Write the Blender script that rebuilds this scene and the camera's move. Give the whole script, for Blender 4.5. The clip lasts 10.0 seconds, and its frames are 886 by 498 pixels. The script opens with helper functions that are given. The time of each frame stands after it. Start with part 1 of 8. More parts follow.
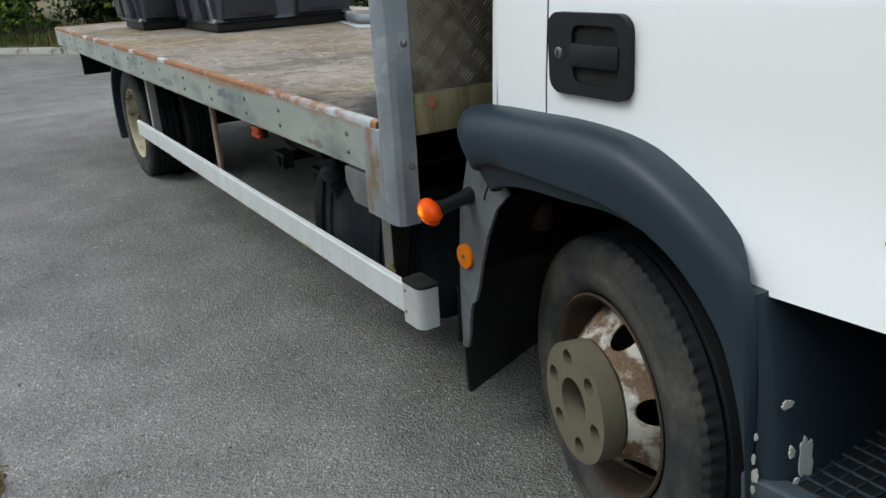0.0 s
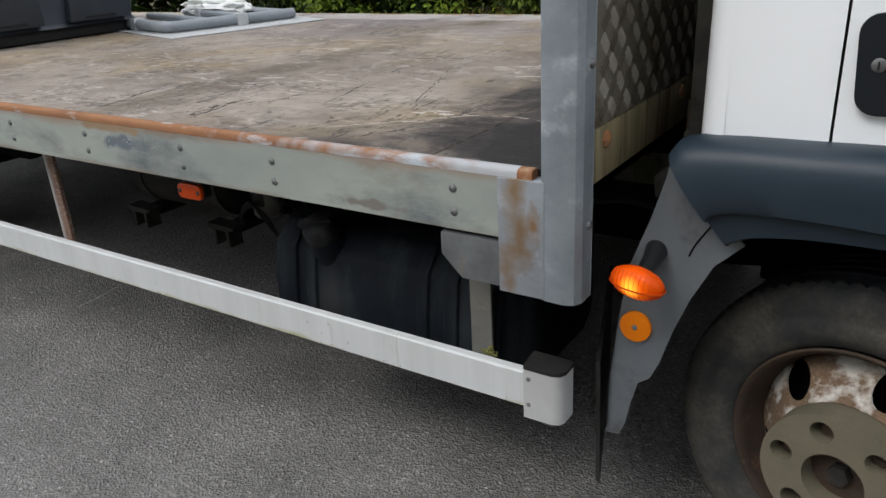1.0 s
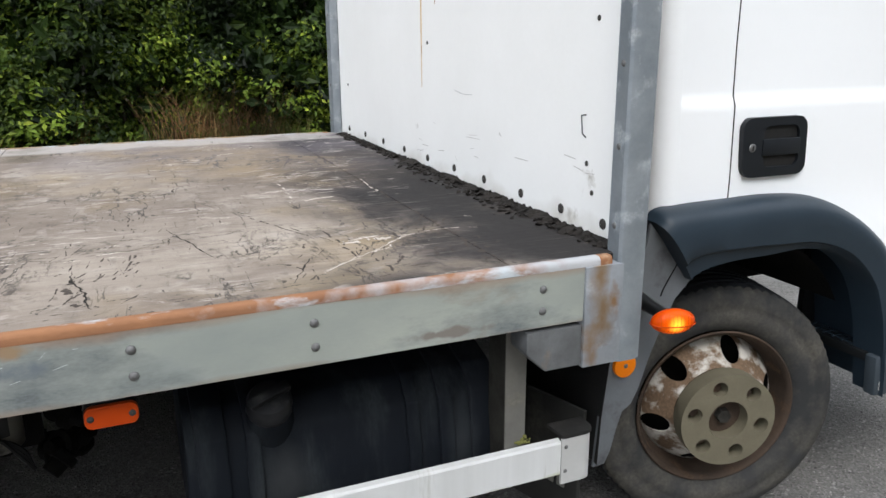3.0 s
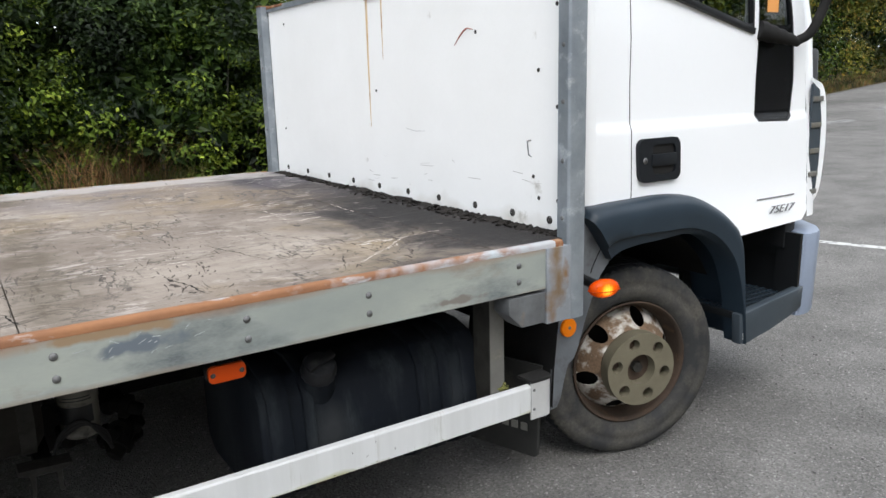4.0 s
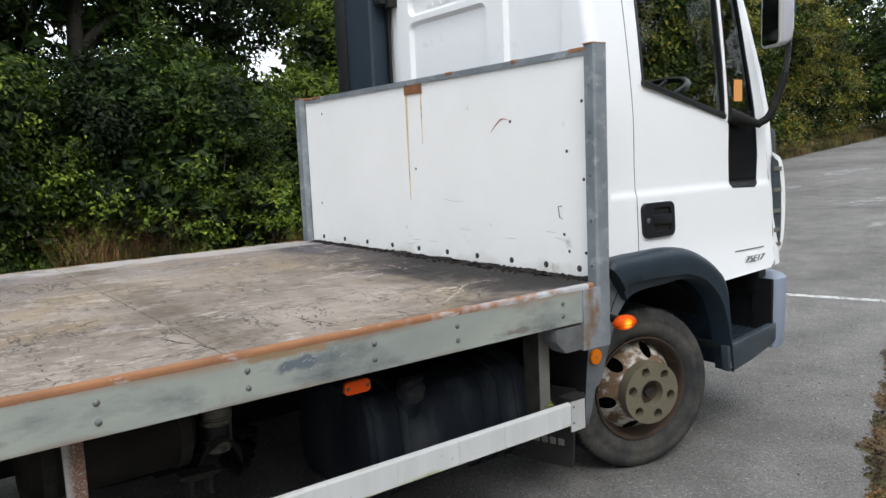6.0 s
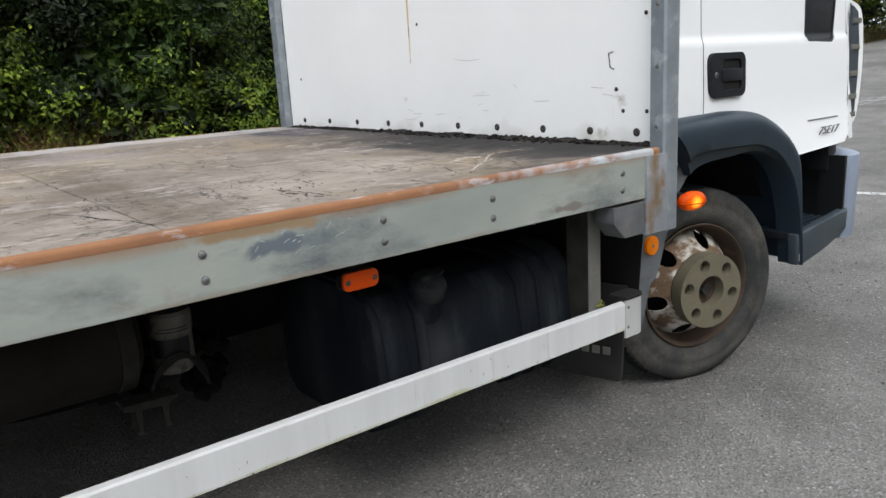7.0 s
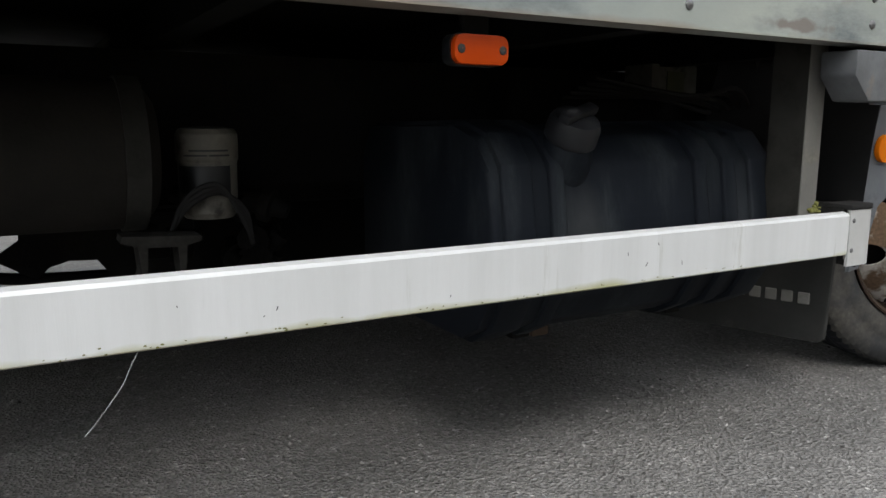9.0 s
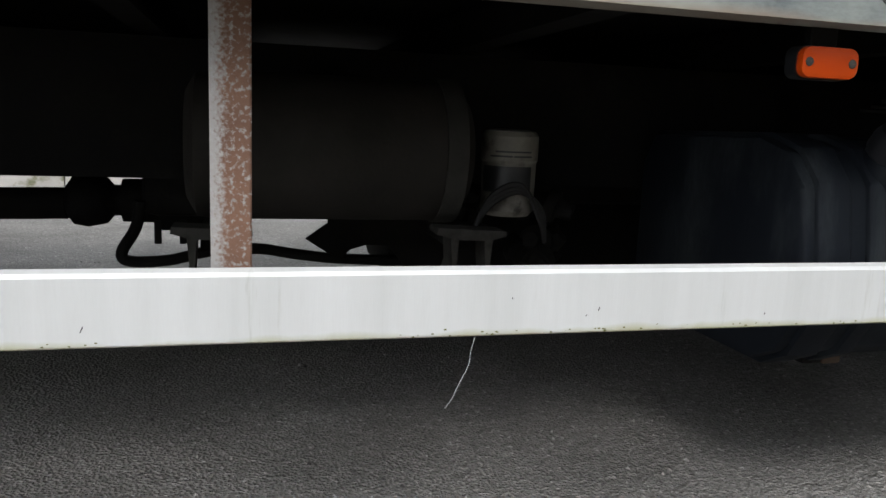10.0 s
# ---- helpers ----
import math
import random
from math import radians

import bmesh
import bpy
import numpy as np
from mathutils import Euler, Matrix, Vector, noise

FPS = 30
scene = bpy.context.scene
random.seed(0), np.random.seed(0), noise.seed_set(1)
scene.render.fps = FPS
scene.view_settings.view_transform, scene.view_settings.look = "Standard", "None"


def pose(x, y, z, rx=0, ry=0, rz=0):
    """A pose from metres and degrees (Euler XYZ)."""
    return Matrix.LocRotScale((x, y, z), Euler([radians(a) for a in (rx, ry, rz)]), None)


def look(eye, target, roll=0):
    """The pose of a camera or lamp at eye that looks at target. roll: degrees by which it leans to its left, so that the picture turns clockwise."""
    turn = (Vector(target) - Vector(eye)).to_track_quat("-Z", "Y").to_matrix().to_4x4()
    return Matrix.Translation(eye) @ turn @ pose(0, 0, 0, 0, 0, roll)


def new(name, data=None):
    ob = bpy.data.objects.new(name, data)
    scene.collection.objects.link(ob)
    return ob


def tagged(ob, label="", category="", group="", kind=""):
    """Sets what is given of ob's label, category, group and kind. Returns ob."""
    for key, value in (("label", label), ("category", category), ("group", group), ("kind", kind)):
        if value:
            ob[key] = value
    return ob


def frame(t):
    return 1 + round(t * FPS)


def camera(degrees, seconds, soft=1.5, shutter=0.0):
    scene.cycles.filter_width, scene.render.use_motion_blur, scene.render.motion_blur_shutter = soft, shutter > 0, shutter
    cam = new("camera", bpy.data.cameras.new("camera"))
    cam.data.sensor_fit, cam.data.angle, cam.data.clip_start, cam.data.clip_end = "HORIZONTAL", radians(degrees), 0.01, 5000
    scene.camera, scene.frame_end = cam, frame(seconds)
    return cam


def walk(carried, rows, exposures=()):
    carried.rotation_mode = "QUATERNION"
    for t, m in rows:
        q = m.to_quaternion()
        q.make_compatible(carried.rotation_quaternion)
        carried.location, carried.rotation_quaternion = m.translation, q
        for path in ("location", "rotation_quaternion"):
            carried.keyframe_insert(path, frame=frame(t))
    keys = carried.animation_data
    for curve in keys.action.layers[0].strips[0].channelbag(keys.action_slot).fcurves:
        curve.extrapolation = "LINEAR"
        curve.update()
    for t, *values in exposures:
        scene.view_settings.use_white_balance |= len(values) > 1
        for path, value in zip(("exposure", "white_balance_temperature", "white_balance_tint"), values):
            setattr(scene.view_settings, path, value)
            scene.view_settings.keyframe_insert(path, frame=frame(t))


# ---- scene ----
cam = camera(60.8, 10.0)
PATH = [
    (0, (1.686, -0.793, 1.233), (0.103, 0.197, 0.518), -3.2),
    (0.2, (1.465, -0.88, 1.208), (-0.038, 0.239, 0.511), -4.4),
    (0.5, (1.168, -0.966, 1.227), (-0.157, 0.336, 0.485), -4.0),
    (0.7, (0.978, -1.025, 1.23), (-0.189, 0.42, 0.489), -3.03),
    (1, (0.71, -1.087, 1.265), (-0.329, 0.441, 0.5), -3.3),
    (1.2, (0.523, -1.09, 1.272), (-0.421, 0.512, 0.536), -4.15),
    (1.5, (0.276, -1.086, 1.292), (-0.498, 0.602, 0.548), -1.9),
    (1.7, (0.122, -1.104, 1.297), (-0.434, 0.659, 0.533), 0.34),
    (2, (-0.081, -1.128, 1.302), (-0.369, 0.703, 0.55), 0.3),
    (2.2, (-0.22, -1.134, 1.316), (-0.303, 0.726, 0.586), 1.01),
    (2.5, (-0.41, -1.125, 1.305), (-0.133, 0.744, 0.65), 1.0),
    (2.7, (-0.535, -1.131, 1.32), (-0.053, 0.706, 0.692), 0.83),
    (3, (-0.717, -1.214, 1.319), (0.023, 0.563, 0.78), -0.3),
    (3.2, (-0.842, -1.271, 1.314), (0.016, 0.455, 0.78), 0.0),
    (4.3, (-1.363, -1.597, 1.361), (-0.251, 0.028, 1.007), -2.2),
    (4.5, (-1.438, -1.623, 1.4), (-0.296, -0.004, 1.124), -2.4),
    (4.8, (-1.532, -1.688, 1.429), (-0.367, -0.067, 1.305), -2.54),
    (5, (-1.61, -1.753, 1.436), (-0.434, -0.138, 1.344), -2.6),
    (5.2, (-1.663, -1.798, 1.469), (-0.478, -0.187, 1.424), -2.87),
    (5.5, (-1.735, -1.827, 1.472), (-0.548, -0.217, 1.48), -2.8),
    (5.8, (-1.776, -1.812, 1.423), (-0.59, -0.207, 1.306), -2.71),
    (6, (-1.814, -1.789, 1.363), (-0.636, -0.192, 1.116), -2.5),
    (6.2, (-1.826, -1.747, 1.308), (-0.656, -0.168, 0.936), -2.2),
    (7.3, (-1.399, -1.057, 1.041), (-0.19, 0.461, 0.557), -4.0),
    (7.5, (-1.303, -0.968, 0.958), (0.014, 0.47, 0.511), -2.2),
    (7.7, (-1.254, -0.923, 0.848), (0.068, 0.513, 0.413), -2.81),
    (8, (-1.192, -0.847, 0.673), (0.112, 0.623, 0.303), -1.8),
    (8.2, (-1.205, -0.877, 0.64), (0.066, 0.625, 0.28), -1.51),
    (8.5, (-1.231, -0.835, 0.624), (0.023, 0.684, 0.278), -0.8),
    (8.8, (-1.271, -0.839, 0.617), (-0.175, 0.799, 0.283), -0.2),
    (9, (-1.335, -0.822, 0.629), (-0.359, 0.891, 0.297), 0.2),
    (9.5, (-1.429, -0.802, 0.634), (-0.737, 1.045, 0.301), 0.9),
    (10, (-1.498, -0.793, 0.633), (-1.001, 1.114, 0.293), 2.4),
]
walk(cam, [(t, look(eye, target, roll)) for t, eye, target, roll in PATH],
     exposures=[(0, 0.22, 6250, 4), (0.5, 0.24, 6500, 8), (1.0, 0.24, 6450, 10), (2.0, 0.42, 6450, 10), (2.5, 0.56, 6400, 10), (3.0, 0.66, 6400, 10), (4.5, 0.70, 6400, 10), (5.5, 0.54, 6400, 9.5), (6.2, 0.44, 6400, 9.5), (7.5, 0.52, 6450, 9), (8.0, 0.60, 6450, 9.5), (8.5, 0.68, 6500, 10), (9.2, 0.62, 6500, 10), (10, 0.80, 6500, 10)])

# ---- daylight: bright overcast sky with a weak, wide sun ----
world = bpy.data.worlds.new("overcast_sky")
scene.world = world
world.use_nodes = True
wn, wl = world.node_tree.nodes, world.node_tree.links
for n in list(wn):
    wn.remove(n)
sky = wn.new("ShaderNodeTexSky")
sky.sky_type = "NISHITA"
sky.sun_disc = False
sky.sun_elevation, sky.sun_rotation = radians(52), radians(202)
sky.dust_density, sky.air_density = 4.0, 1.0
cloud_map = wn.new("ShaderNodeTexCoord")
cloud_noise = wn.new("ShaderNodeTexNoise")
cloud_noise.inputs["Scale"].default_value, cloud_noise.inputs["Detail"].default_value = 2.2, 5.0
cloud_ramp = wn.new("ShaderNodeValToRGB")
cloud_ramp.color_ramp.elements[0].position, cloud_ramp.color_ramp.elements[1].position = 0.3, 0.7
cloud_ramp.color_ramp.elements[0].color = (8.3, 8.75, 9.35, 1)
cloud_ramp.color_ramp.elements[1].color = (10.1, 10.5, 11.0, 1)
cloud_mix = wn.new("ShaderNodeMixRGB")
cloud_mix.inputs["Fac"].default_value = 0.85
sky_light = wn.new("ShaderNodeBackground")
sky_light.inputs["Strength"].default_value = 0.150
sky_out = wn.new("ShaderNodeOutputWorld")
wl.new(cloud_map.outputs["Generated"], cloud_noise.inputs["Vector"])
wl.new(cloud_noise.outputs["Fac"], cloud_ramp.inputs["Fac"])
wl.new(sky.outputs["Color"], cloud_mix.inputs["Color1"])
wl.new(cloud_ramp.outputs["Color"], cloud_mix.inputs["Color2"])
wl.new(cloud_mix.outputs["Color"], sky_light.inputs["Color"])
wl.new(sky_light.outputs["Background"], sky_out.inputs["Surface"])
sun = new("sun", bpy.data.lights.new("sun", "SUN"))
sun.data.energy, sun.data.angle, sun.data.color = 1.1, radians(25), (1.0, 0.98, 0.95)
sun.matrix_world = look((-4, -10, 13.5), (0, 0, 0))


# ---- materials ----
def material(name, c1, c2, scale=6.0, grain=120.0, rough=(0.5, 0.7), metal=0.0, bump=0.1, extra=None, stretch=(1, 1, 1),
             extra_at=0.6, extra_scale=3.0, extra_width=0.06, extra_rough=0.9, coat=0.0, grain_mix=0.25, extra2=None, extra2_at=0.66, extra2_scale=9.0):
    """Two-scale surface: broad stains between c1 and c2, fine grain, and up to two patchy overlays (rust, dirt, bare metal)."""
    m = bpy.data.materials.new(name)
    m.use_nodes = True
    nt = m.node_tree
    N, L = nt.nodes, nt.links
    bsdf = N["Principled BSDF"]
    tc, mp = N.new("ShaderNodeTexCoord"), N.new("ShaderNodeMapping")
    mp.inputs["Scale"].default_value = stretch
    L.new(tc.outputs["Object"], mp.inputs["Vector"])

    def tex(s, detail=6.0):
        n = N.new("ShaderNodeTexNoise")
        n.inputs["Scale"].default_value, n.inputs["Detail"].default_value, n.inputs["Roughness"].default_value = s, detail, 0.6
        L.new(mp.outputs["Vector"], n.inputs["Vector"])
        return n

    def mixed(fac, a, b):
        n = N.new("ShaderNodeMixRGB")
        for key, v in (("Fac", fac), ("Color1", a), ("Color2", b)):
            if isinstance(v, (tuple, float)):
                n.inputs[key].default_value = (*v, 1) if isinstance(v, tuple) else v
            else:
                L.new(v, n.inputs[key])
        return n.outputs["Color"]

    def step(src, at, width):
        n = N.new("ShaderNodeMapRange")
        n.inputs["From Min"].default_value, n.inputs["From Max"].default_value = at - width, at + width
        L.new(src, n.inputs["Value"])
        return n.outputs["Result"]

    big, fine = tex(scale), tex(grain, 3.0)
    col = mixed(step(big.outputs["Fac"], 0.5, 0.18), c1, c2)
    dark = tuple(v * 0.6 for v in c1)
    fine_f = step(fine.outputs["Fac"], 0.5, 0.25)
    gm = N.new("ShaderNodeMath")
    gm.operation, gm.inputs[1].default_value = "MULTIPLY", grain_mix
    L.new(fine_f, gm.inputs[0])
    col = mixed(gm.outputs[0], col, dark)
    rg = N.new("ShaderNodeMapRange")
    rg.inputs["To Min"].default_value, rg.inputs["To Max"].default_value = rough
    L.new(big.outputs["Fac"], rg.inputs["Value"])
    rough_out = rg.outputs["Result"]
    metal_out = None
    for ex, at, sc in ((extra, extra_at, extra_scale), (extra2, extra2_at, extra2_scale)):
        if ex:
            pt = tex(sc, 9.0)
            f = step(pt.outputs["Fac"], at, extra_width)
            ex_col = mixed(fine_f, ex, tuple(v * 0.55 for v in ex))
            col = mixed(f, col, ex_col)
            r2 = N.new("ShaderNodeMix")
            L.new(f, r2.inputs[0])
            L.new(rough_out, r2.inputs[2])
            r2.inputs[3].default_value = extra_rough
            rough_out = r2.outputs[0]
            if metal:
                mm = N.new("ShaderNodeMath")
                mm.operation, mm.inputs[0].default_value = "SUBTRACT", metal
                if metal_out is None:
                    L.new(f, mm.inputs[1])
                    mm.use_clamp = True
                    metal_out = mm.outputs[0]
    if metal_out is not None:
        L.new(metal_out, bsdf.inputs["Metallic"])
    else:
        bsdf.inputs["Metallic"].default_value = metal
    L.new(col, bsdf.inputs["Base Color"])
    L.new(rough_out, bsdf.inputs["Roughness"])
    bsdf.inputs["Specular IOR Level"].default_value = 0.12 if rough[0] >= 0.6 else 0.3 if rough[0] >= 0.4 else 0.5
    bsdf.inputs["Coat Weight"].default_value = coat
    bsdf.inputs["Coat Roughness"].default_value = 0.08
    if bump:
        bp = N.new("ShaderNodeBump")
        bp.inputs["Strength"].default_value, bp.inputs["Distance"].default_value = bump, 0.004
        add = N.new("ShaderNodeMath")
        L.new(big.outputs["Fac"], add.inputs[0])
        L.new(fine.outputs["Fac"], add.inputs[1])
        L.new(add.outputs[0], bp.inputs["Height"])
        L.new(bp.outputs["Normal"], bsdf.inputs["Normal"])
    return m


WHITE_CAB = material("white_cab_paint", (0.83, 0.845, 0.86), (0.825, 0.84, 0.855), 3, 60, (0.26, 0.30), bump=0, coat=0.3, grain_mix=0.02)
WHITE_BOARD = material("white_board", (0.87, 0.87, 0.86), (0.83, 0.83, 0.815), 2.5, 90, (0.45, 0.6), bump=0.04, grain_mix=0.04,
                       extra=(0.56, 0.53, 0.47), extra_at=0.74, extra_scale=7, extra_width=0.05)
GALV = material("galvanised_steel", (0.30, 0.33, 0.355), (0.195, 0.22, 0.245), 9, 140, (0.45, 0.65), metal=0.45, bump=0.08, grain_mix=0.2,
                extra=(0.40, 0.43, 0.45), extra_at=0.60, extra_scale=16, extra_rough=0.5)
RAIL_ALU = material("side_rail_aluminium", (0.61, 0.62, 0.62), (0.54, 0.55, 0.545), 3, 110, (0.42, 0.6), metal=0.15, bump=0.05, grain_mix=0.06, stretch=(5, 1, 0.4),
                    extra=(0.49, 0.485, 0.45), extra_at=0.70, extra_scale=7, extra_width=0.08)
CAP_ALU = material("end_cap_aluminium", (0.50, 0.505, 0.495), (0.43, 0.43, 0.42), 6, 110, (0.45, 0.6), metal=0.15, bump=0.05, grain_mix=0.1)
RUST = material("rust", (0.30, 0.14, 0.065), (0.19, 0.09, 0.05), 14, 160, (0.8, 0.95), bump=0.3, extra=(0.42, 0.26, 0.16), extra_at=0.6, extra_scale=25)
RUSTY_EDGE = material("rusted_painted_edge", (0.30, 0.145, 0.072), (0.20, 0.10, 0.058), 10, 150, (0.7, 0.9), bump=0.25,
                      extra=(0.50, 0.53, 0.55), extra_at=0.56, extra_scale=6.0, extra_width=0.03, extra_rough=0.6, stretch=(0.6, 1, 1.5))
RUSTY_LEG = material("rust_pitted_leg", (0.20, 0.115, 0.08), (0.14, 0.08, 0.058), 12, 170, (0.8, 0.95), bump=0.5,
                     extra=(0.36, 0.34, 0.32), extra_at=0.57, extra_scale=150, extra_width=0.05)
RIM = material("rusted_white_wheel", (0.62, 0.60, 0.56), (0.46, 0.42, 0.36), 8, 140, (0.5, 0.75), bump=0.25,
               extra=(0.19, 0.125, 0.078), extra_at=0.50, extra_scale=13, extra_width=0.05)
RIM_DARK = material("rusted_wheel_well", (0.075, 0.052, 0.038), (0.036, 0.029, 0.024), 10, 130, (0.7, 0.9), bump=0.25, extra=(0.10, 0.066, 0.045), extra_at=0.58, extra_scale=20)
HUB = material("dusty_olive_hub", (0.150, 0.134, 0.094), (0.115, 0.103, 0.073), 9, 150, (0.6, 0.8), bump=0.12, grain_mix=0.2)
TYRE = material("tyre_rubber", (0.044, 0.044, 0.044), (0.029, 0.030, 0.031), 7, 110, (0.7, 0.88), bump=0.2, extra=(0.105, 0.098, 0.084), extra_at=0.55, extra_scale=9, extra_width=0.14)
TREAD = material("tyre_tread", (0.026, 0.028, 0.031), (0.019, 0.021, 0.024), 8, 120, (0.6, 0.8), bump=0.2)
FENDER = material("charcoal_plastic", (0.021, 0.033, 0.046), (0.015, 0.025, 0.036), 5, 150, (0.40, 0.50), bump=0.04, grain_mix=0.12,
                  extra=(0.05, 0.06, 0.066), extra_at=0.70, extra_scale=12, extra_width=0.05)
FLAP = material("grey_mudguard_plastic", (0.135, 0.145, 0.155), (0.10, 0.11, 0.12), 6, 120, (0.5, 0.7), bump=0.08,
                extra=(0.08, 0.08, 0.085), extra_at=0.64, extra_scale=8, extra_width=0.08)
STEP_GREY = material("scuffed_bluegrey_plastic", (0.050, 0.064, 0.077), (0.038, 0.049, 0.060), 5, 150, (0.4, 0.6), bump=0.08,
                     extra=(0.24, 0.24, 0.22), extra_at=0.70, extra_scale=11, extra_width=0.05)
BUMPER = material("bluegrey_bumper", (0.25, 0.29, 0.37), (0.21, 0.25, 0.32), 4, 120, (0.4, 0.55), bump=0.05, extra=(0.12, 0.13, 0.15), extra_at=0.72, extra_scale=9)
BLACK = material("black_plastic", (0.010, 0.011, 0.012), (0.007, 0.008, 0.009), 6, 130, (0.33, 0.48), bump=0.06)
RUBBER = material("black_rubber", (0.016, 0.016, 0.016), (0.024, 0.023, 0.022), 6, 120, (0.65, 0.85), bump=0.15, extra=(0.05, 0.048, 0.044), extra_at=0.66, extra_scale=7, extra_width=0.1)
# Grime, with the shade under the bed taken into the near-black colour.
CHASSIS = material("grimy_shaded_underbody", (0.007, 0.0065, 0.006), (0.004, 0.004, 0.004), 7, 110, (0.7, 0.9), bump=0.25, extra=(0.013, 0.012, 0.010), extra_at=0.60, extra_scale=9, extra_width=0.08)
RIM_REAR = material("dusty_cream_wheel", (0.50, 0.45, 0.32), (0.40, 0.35, 0.24), 9, 140, (0.6, 0.8), bump=0.2, extra=(0.16, 0.12, 0.08), extra_at=0.60, extra_scale=15)
DUSTY_RUBBER = material("dusty_rubber", (0.034, 0.034, 0.032), (0.022, 0.022, 0.021), 6, 120, (0.65, 0.85), bump=0.15, extra=(0.095, 0.092, 0.082), extra_at=0.60, extra_scale=7, extra_width=0.1)
GRIMY_GREY = material("grimy_grey_metal", (0.040, 0.039, 0.034), (0.022, 0.021, 0.019), 10, 120, (0.6, 0.85), bump=0.2, extra=(0.03, 0.028, 0.025), extra_at=0.55, extra_scale=12)
LEG_GREY = material("dirty_grey_leg", (0.17, 0.165, 0.15), (0.11, 0.108, 0.10), 7, 120, (0.6, 0.8), bump=0.15, extra=(0.20, 0.19, 0.16), extra_at=0.60, extra_scale=10)
TANK = material("dusty_highlit_tank_plastic", (0.008, 0.010, 0.014), (0.005, 0.007, 0.010), 5, 120, (0.6, 0.75), bump=0.08, stretch=(1.6, 1, 0.35), extra=(0.034, 0.040, 0.044), extra_at=0.60, extra_scale=5.5, extra_width=0.10)
CAP_DUSTY = material("dusty_cap_plastic", (0.018, 0.0185, 0.021), (0.009, 0.0095, 0.011), 18, 140, (0.45, 0.6), bump=0.08, extra=(0.06, 0.06, 0.06), extra_at=0.6, extra_scale=24)
CREAM = material("stained_cream_beam", (0.25, 0.215, 0.125), (0.15, 0.125, 0.065), 7, 110, (0.5, 0.7), bump=0.1, stretch=(1, 3.0, 0.35),
                 extra=(0.075, 0.048, 0.024), extra_at=0.58, extra_scale=8, extra_width=0.10)
TREADPLATE = material("tarnished_tread_plate", (0.215, 0.195, 0.160), (0.150, 0.132, 0.102), 6, 130, (0.48, 0.66), metal=0.45, bump=0.08, extra=(0.095, 0.075, 0.050), extra_at=0.58, extra_scale=9)
ALU_SHEET = material("aluminium_ramp", (0.52, 0.53, 0.53), (0.44, 0.45, 0.45), 5, 120, (0.4, 0.55), metal=0.5, bump=0.05)
PIPE_GREY = material("grey_painted_tube", (0.24, 0.26, 0.28), (0.19, 0.21, 0.23), 6, 120, (0.45, 0.6), bump=0.06)
TUB = material("grey_tub_plastic", (0.030, 0.036, 0.047), (0.022, 0.027, 0.036), 4, 120, (0.28, 0.4), bump=0.04, extra=(0.06, 0.066, 0.075), extra_at=0.70, extra_scale=6, extra_width=0.08)
TUB_BASE = material("black_tub_base", (0.012, 0.012, 0.013), (0.02, 0.02, 0.021), 6, 120, (0.5, 0.7), bump=0.1)
CLOTH = material("white_sheeting", (0.75, 0.75, 0.73), (0.62, 0.62, 0.60), 8, 90, (0.7, 0.9), bump=0.2)
SCREW = material("steel_screw", (0.22, 0.22, 0.22), (0.13, 0.13, 0.13), 20, 150, (0.4, 0.6), metal=0.6, bump=0.1)
BOLT_DARK = material("dark_bolt", (0.035, 0.033, 0.032), (0.06, 0.055, 0.05), 20, 150, (0.6, 0.8), bump=0.1)
TAR = material("black_caked_dirt", (0.013, 0.012, 0.011), (0.030, 0.026, 0.023), 18, 140, (0.75, 0.95), bump=0.5)
SEAT = material("dark_seat_cloth", (0.022, 0.022, 0.024), (0.03, 0.03, 0.032), 9, 160, (0.8, 0.95), bump=0.15)
LINING = material("grey_cab_lining", (0.075, 0.072, 0.068), (0.06, 0.058, 0.055), 5, 140, (0.7, 0.9), bump=0.05)
BADGE = material("grey_lettering", (0.26, 0.26, 0.27), (0.20, 0.20, 0.21), 8, 120, (0.4, 0.5), metal=0.3, bump=0)
KERB = material("concrete_kerb", (0.42, 0.40, 0.37), (0.33, 0.32, 0.29), 5, 110, (0.8, 0.95), bump=0.3, extra=(0.20, 0.20, 0.13), extra_at=0.6, extra_scale=7)
LINE = material("worn_line_paint", (0.55, 0.55, 0.53), (0.42, 0.42, 0.41), 6, 90, (0.7, 0.9), bump=0.2, extra=(0.16, 0.155, 0.15), extra_at=0.56, extra_scale=14, extra_width=0.04)
SOIL = material("leaf_litter_soil", (0.14, 0.095, 0.055), (0.09, 0.07, 0.04), 4, 60, (0.9, 1.0), bump=0.6, extra=(0.07, 0.085, 0.03), extra_at=0.55, extra_scale=2.2, extra_width=0.1)
BARK = material("grey_brown_bark", (0.095, 0.085, 0.072), (0.055, 0.05, 0.044), 9, 70, (0.85, 1.0), bump=0.7, stretch=(1, 1, 0.3), extra=(0.20, 0.20, 0.17), extra_at=0.62, extra_scale=6)
STONE = material("loose_stones", (0.26, 0.25, 0.235), (0.17, 0.165, 0.16), 40, 200, (0.8, 0.95), bump=0.2)


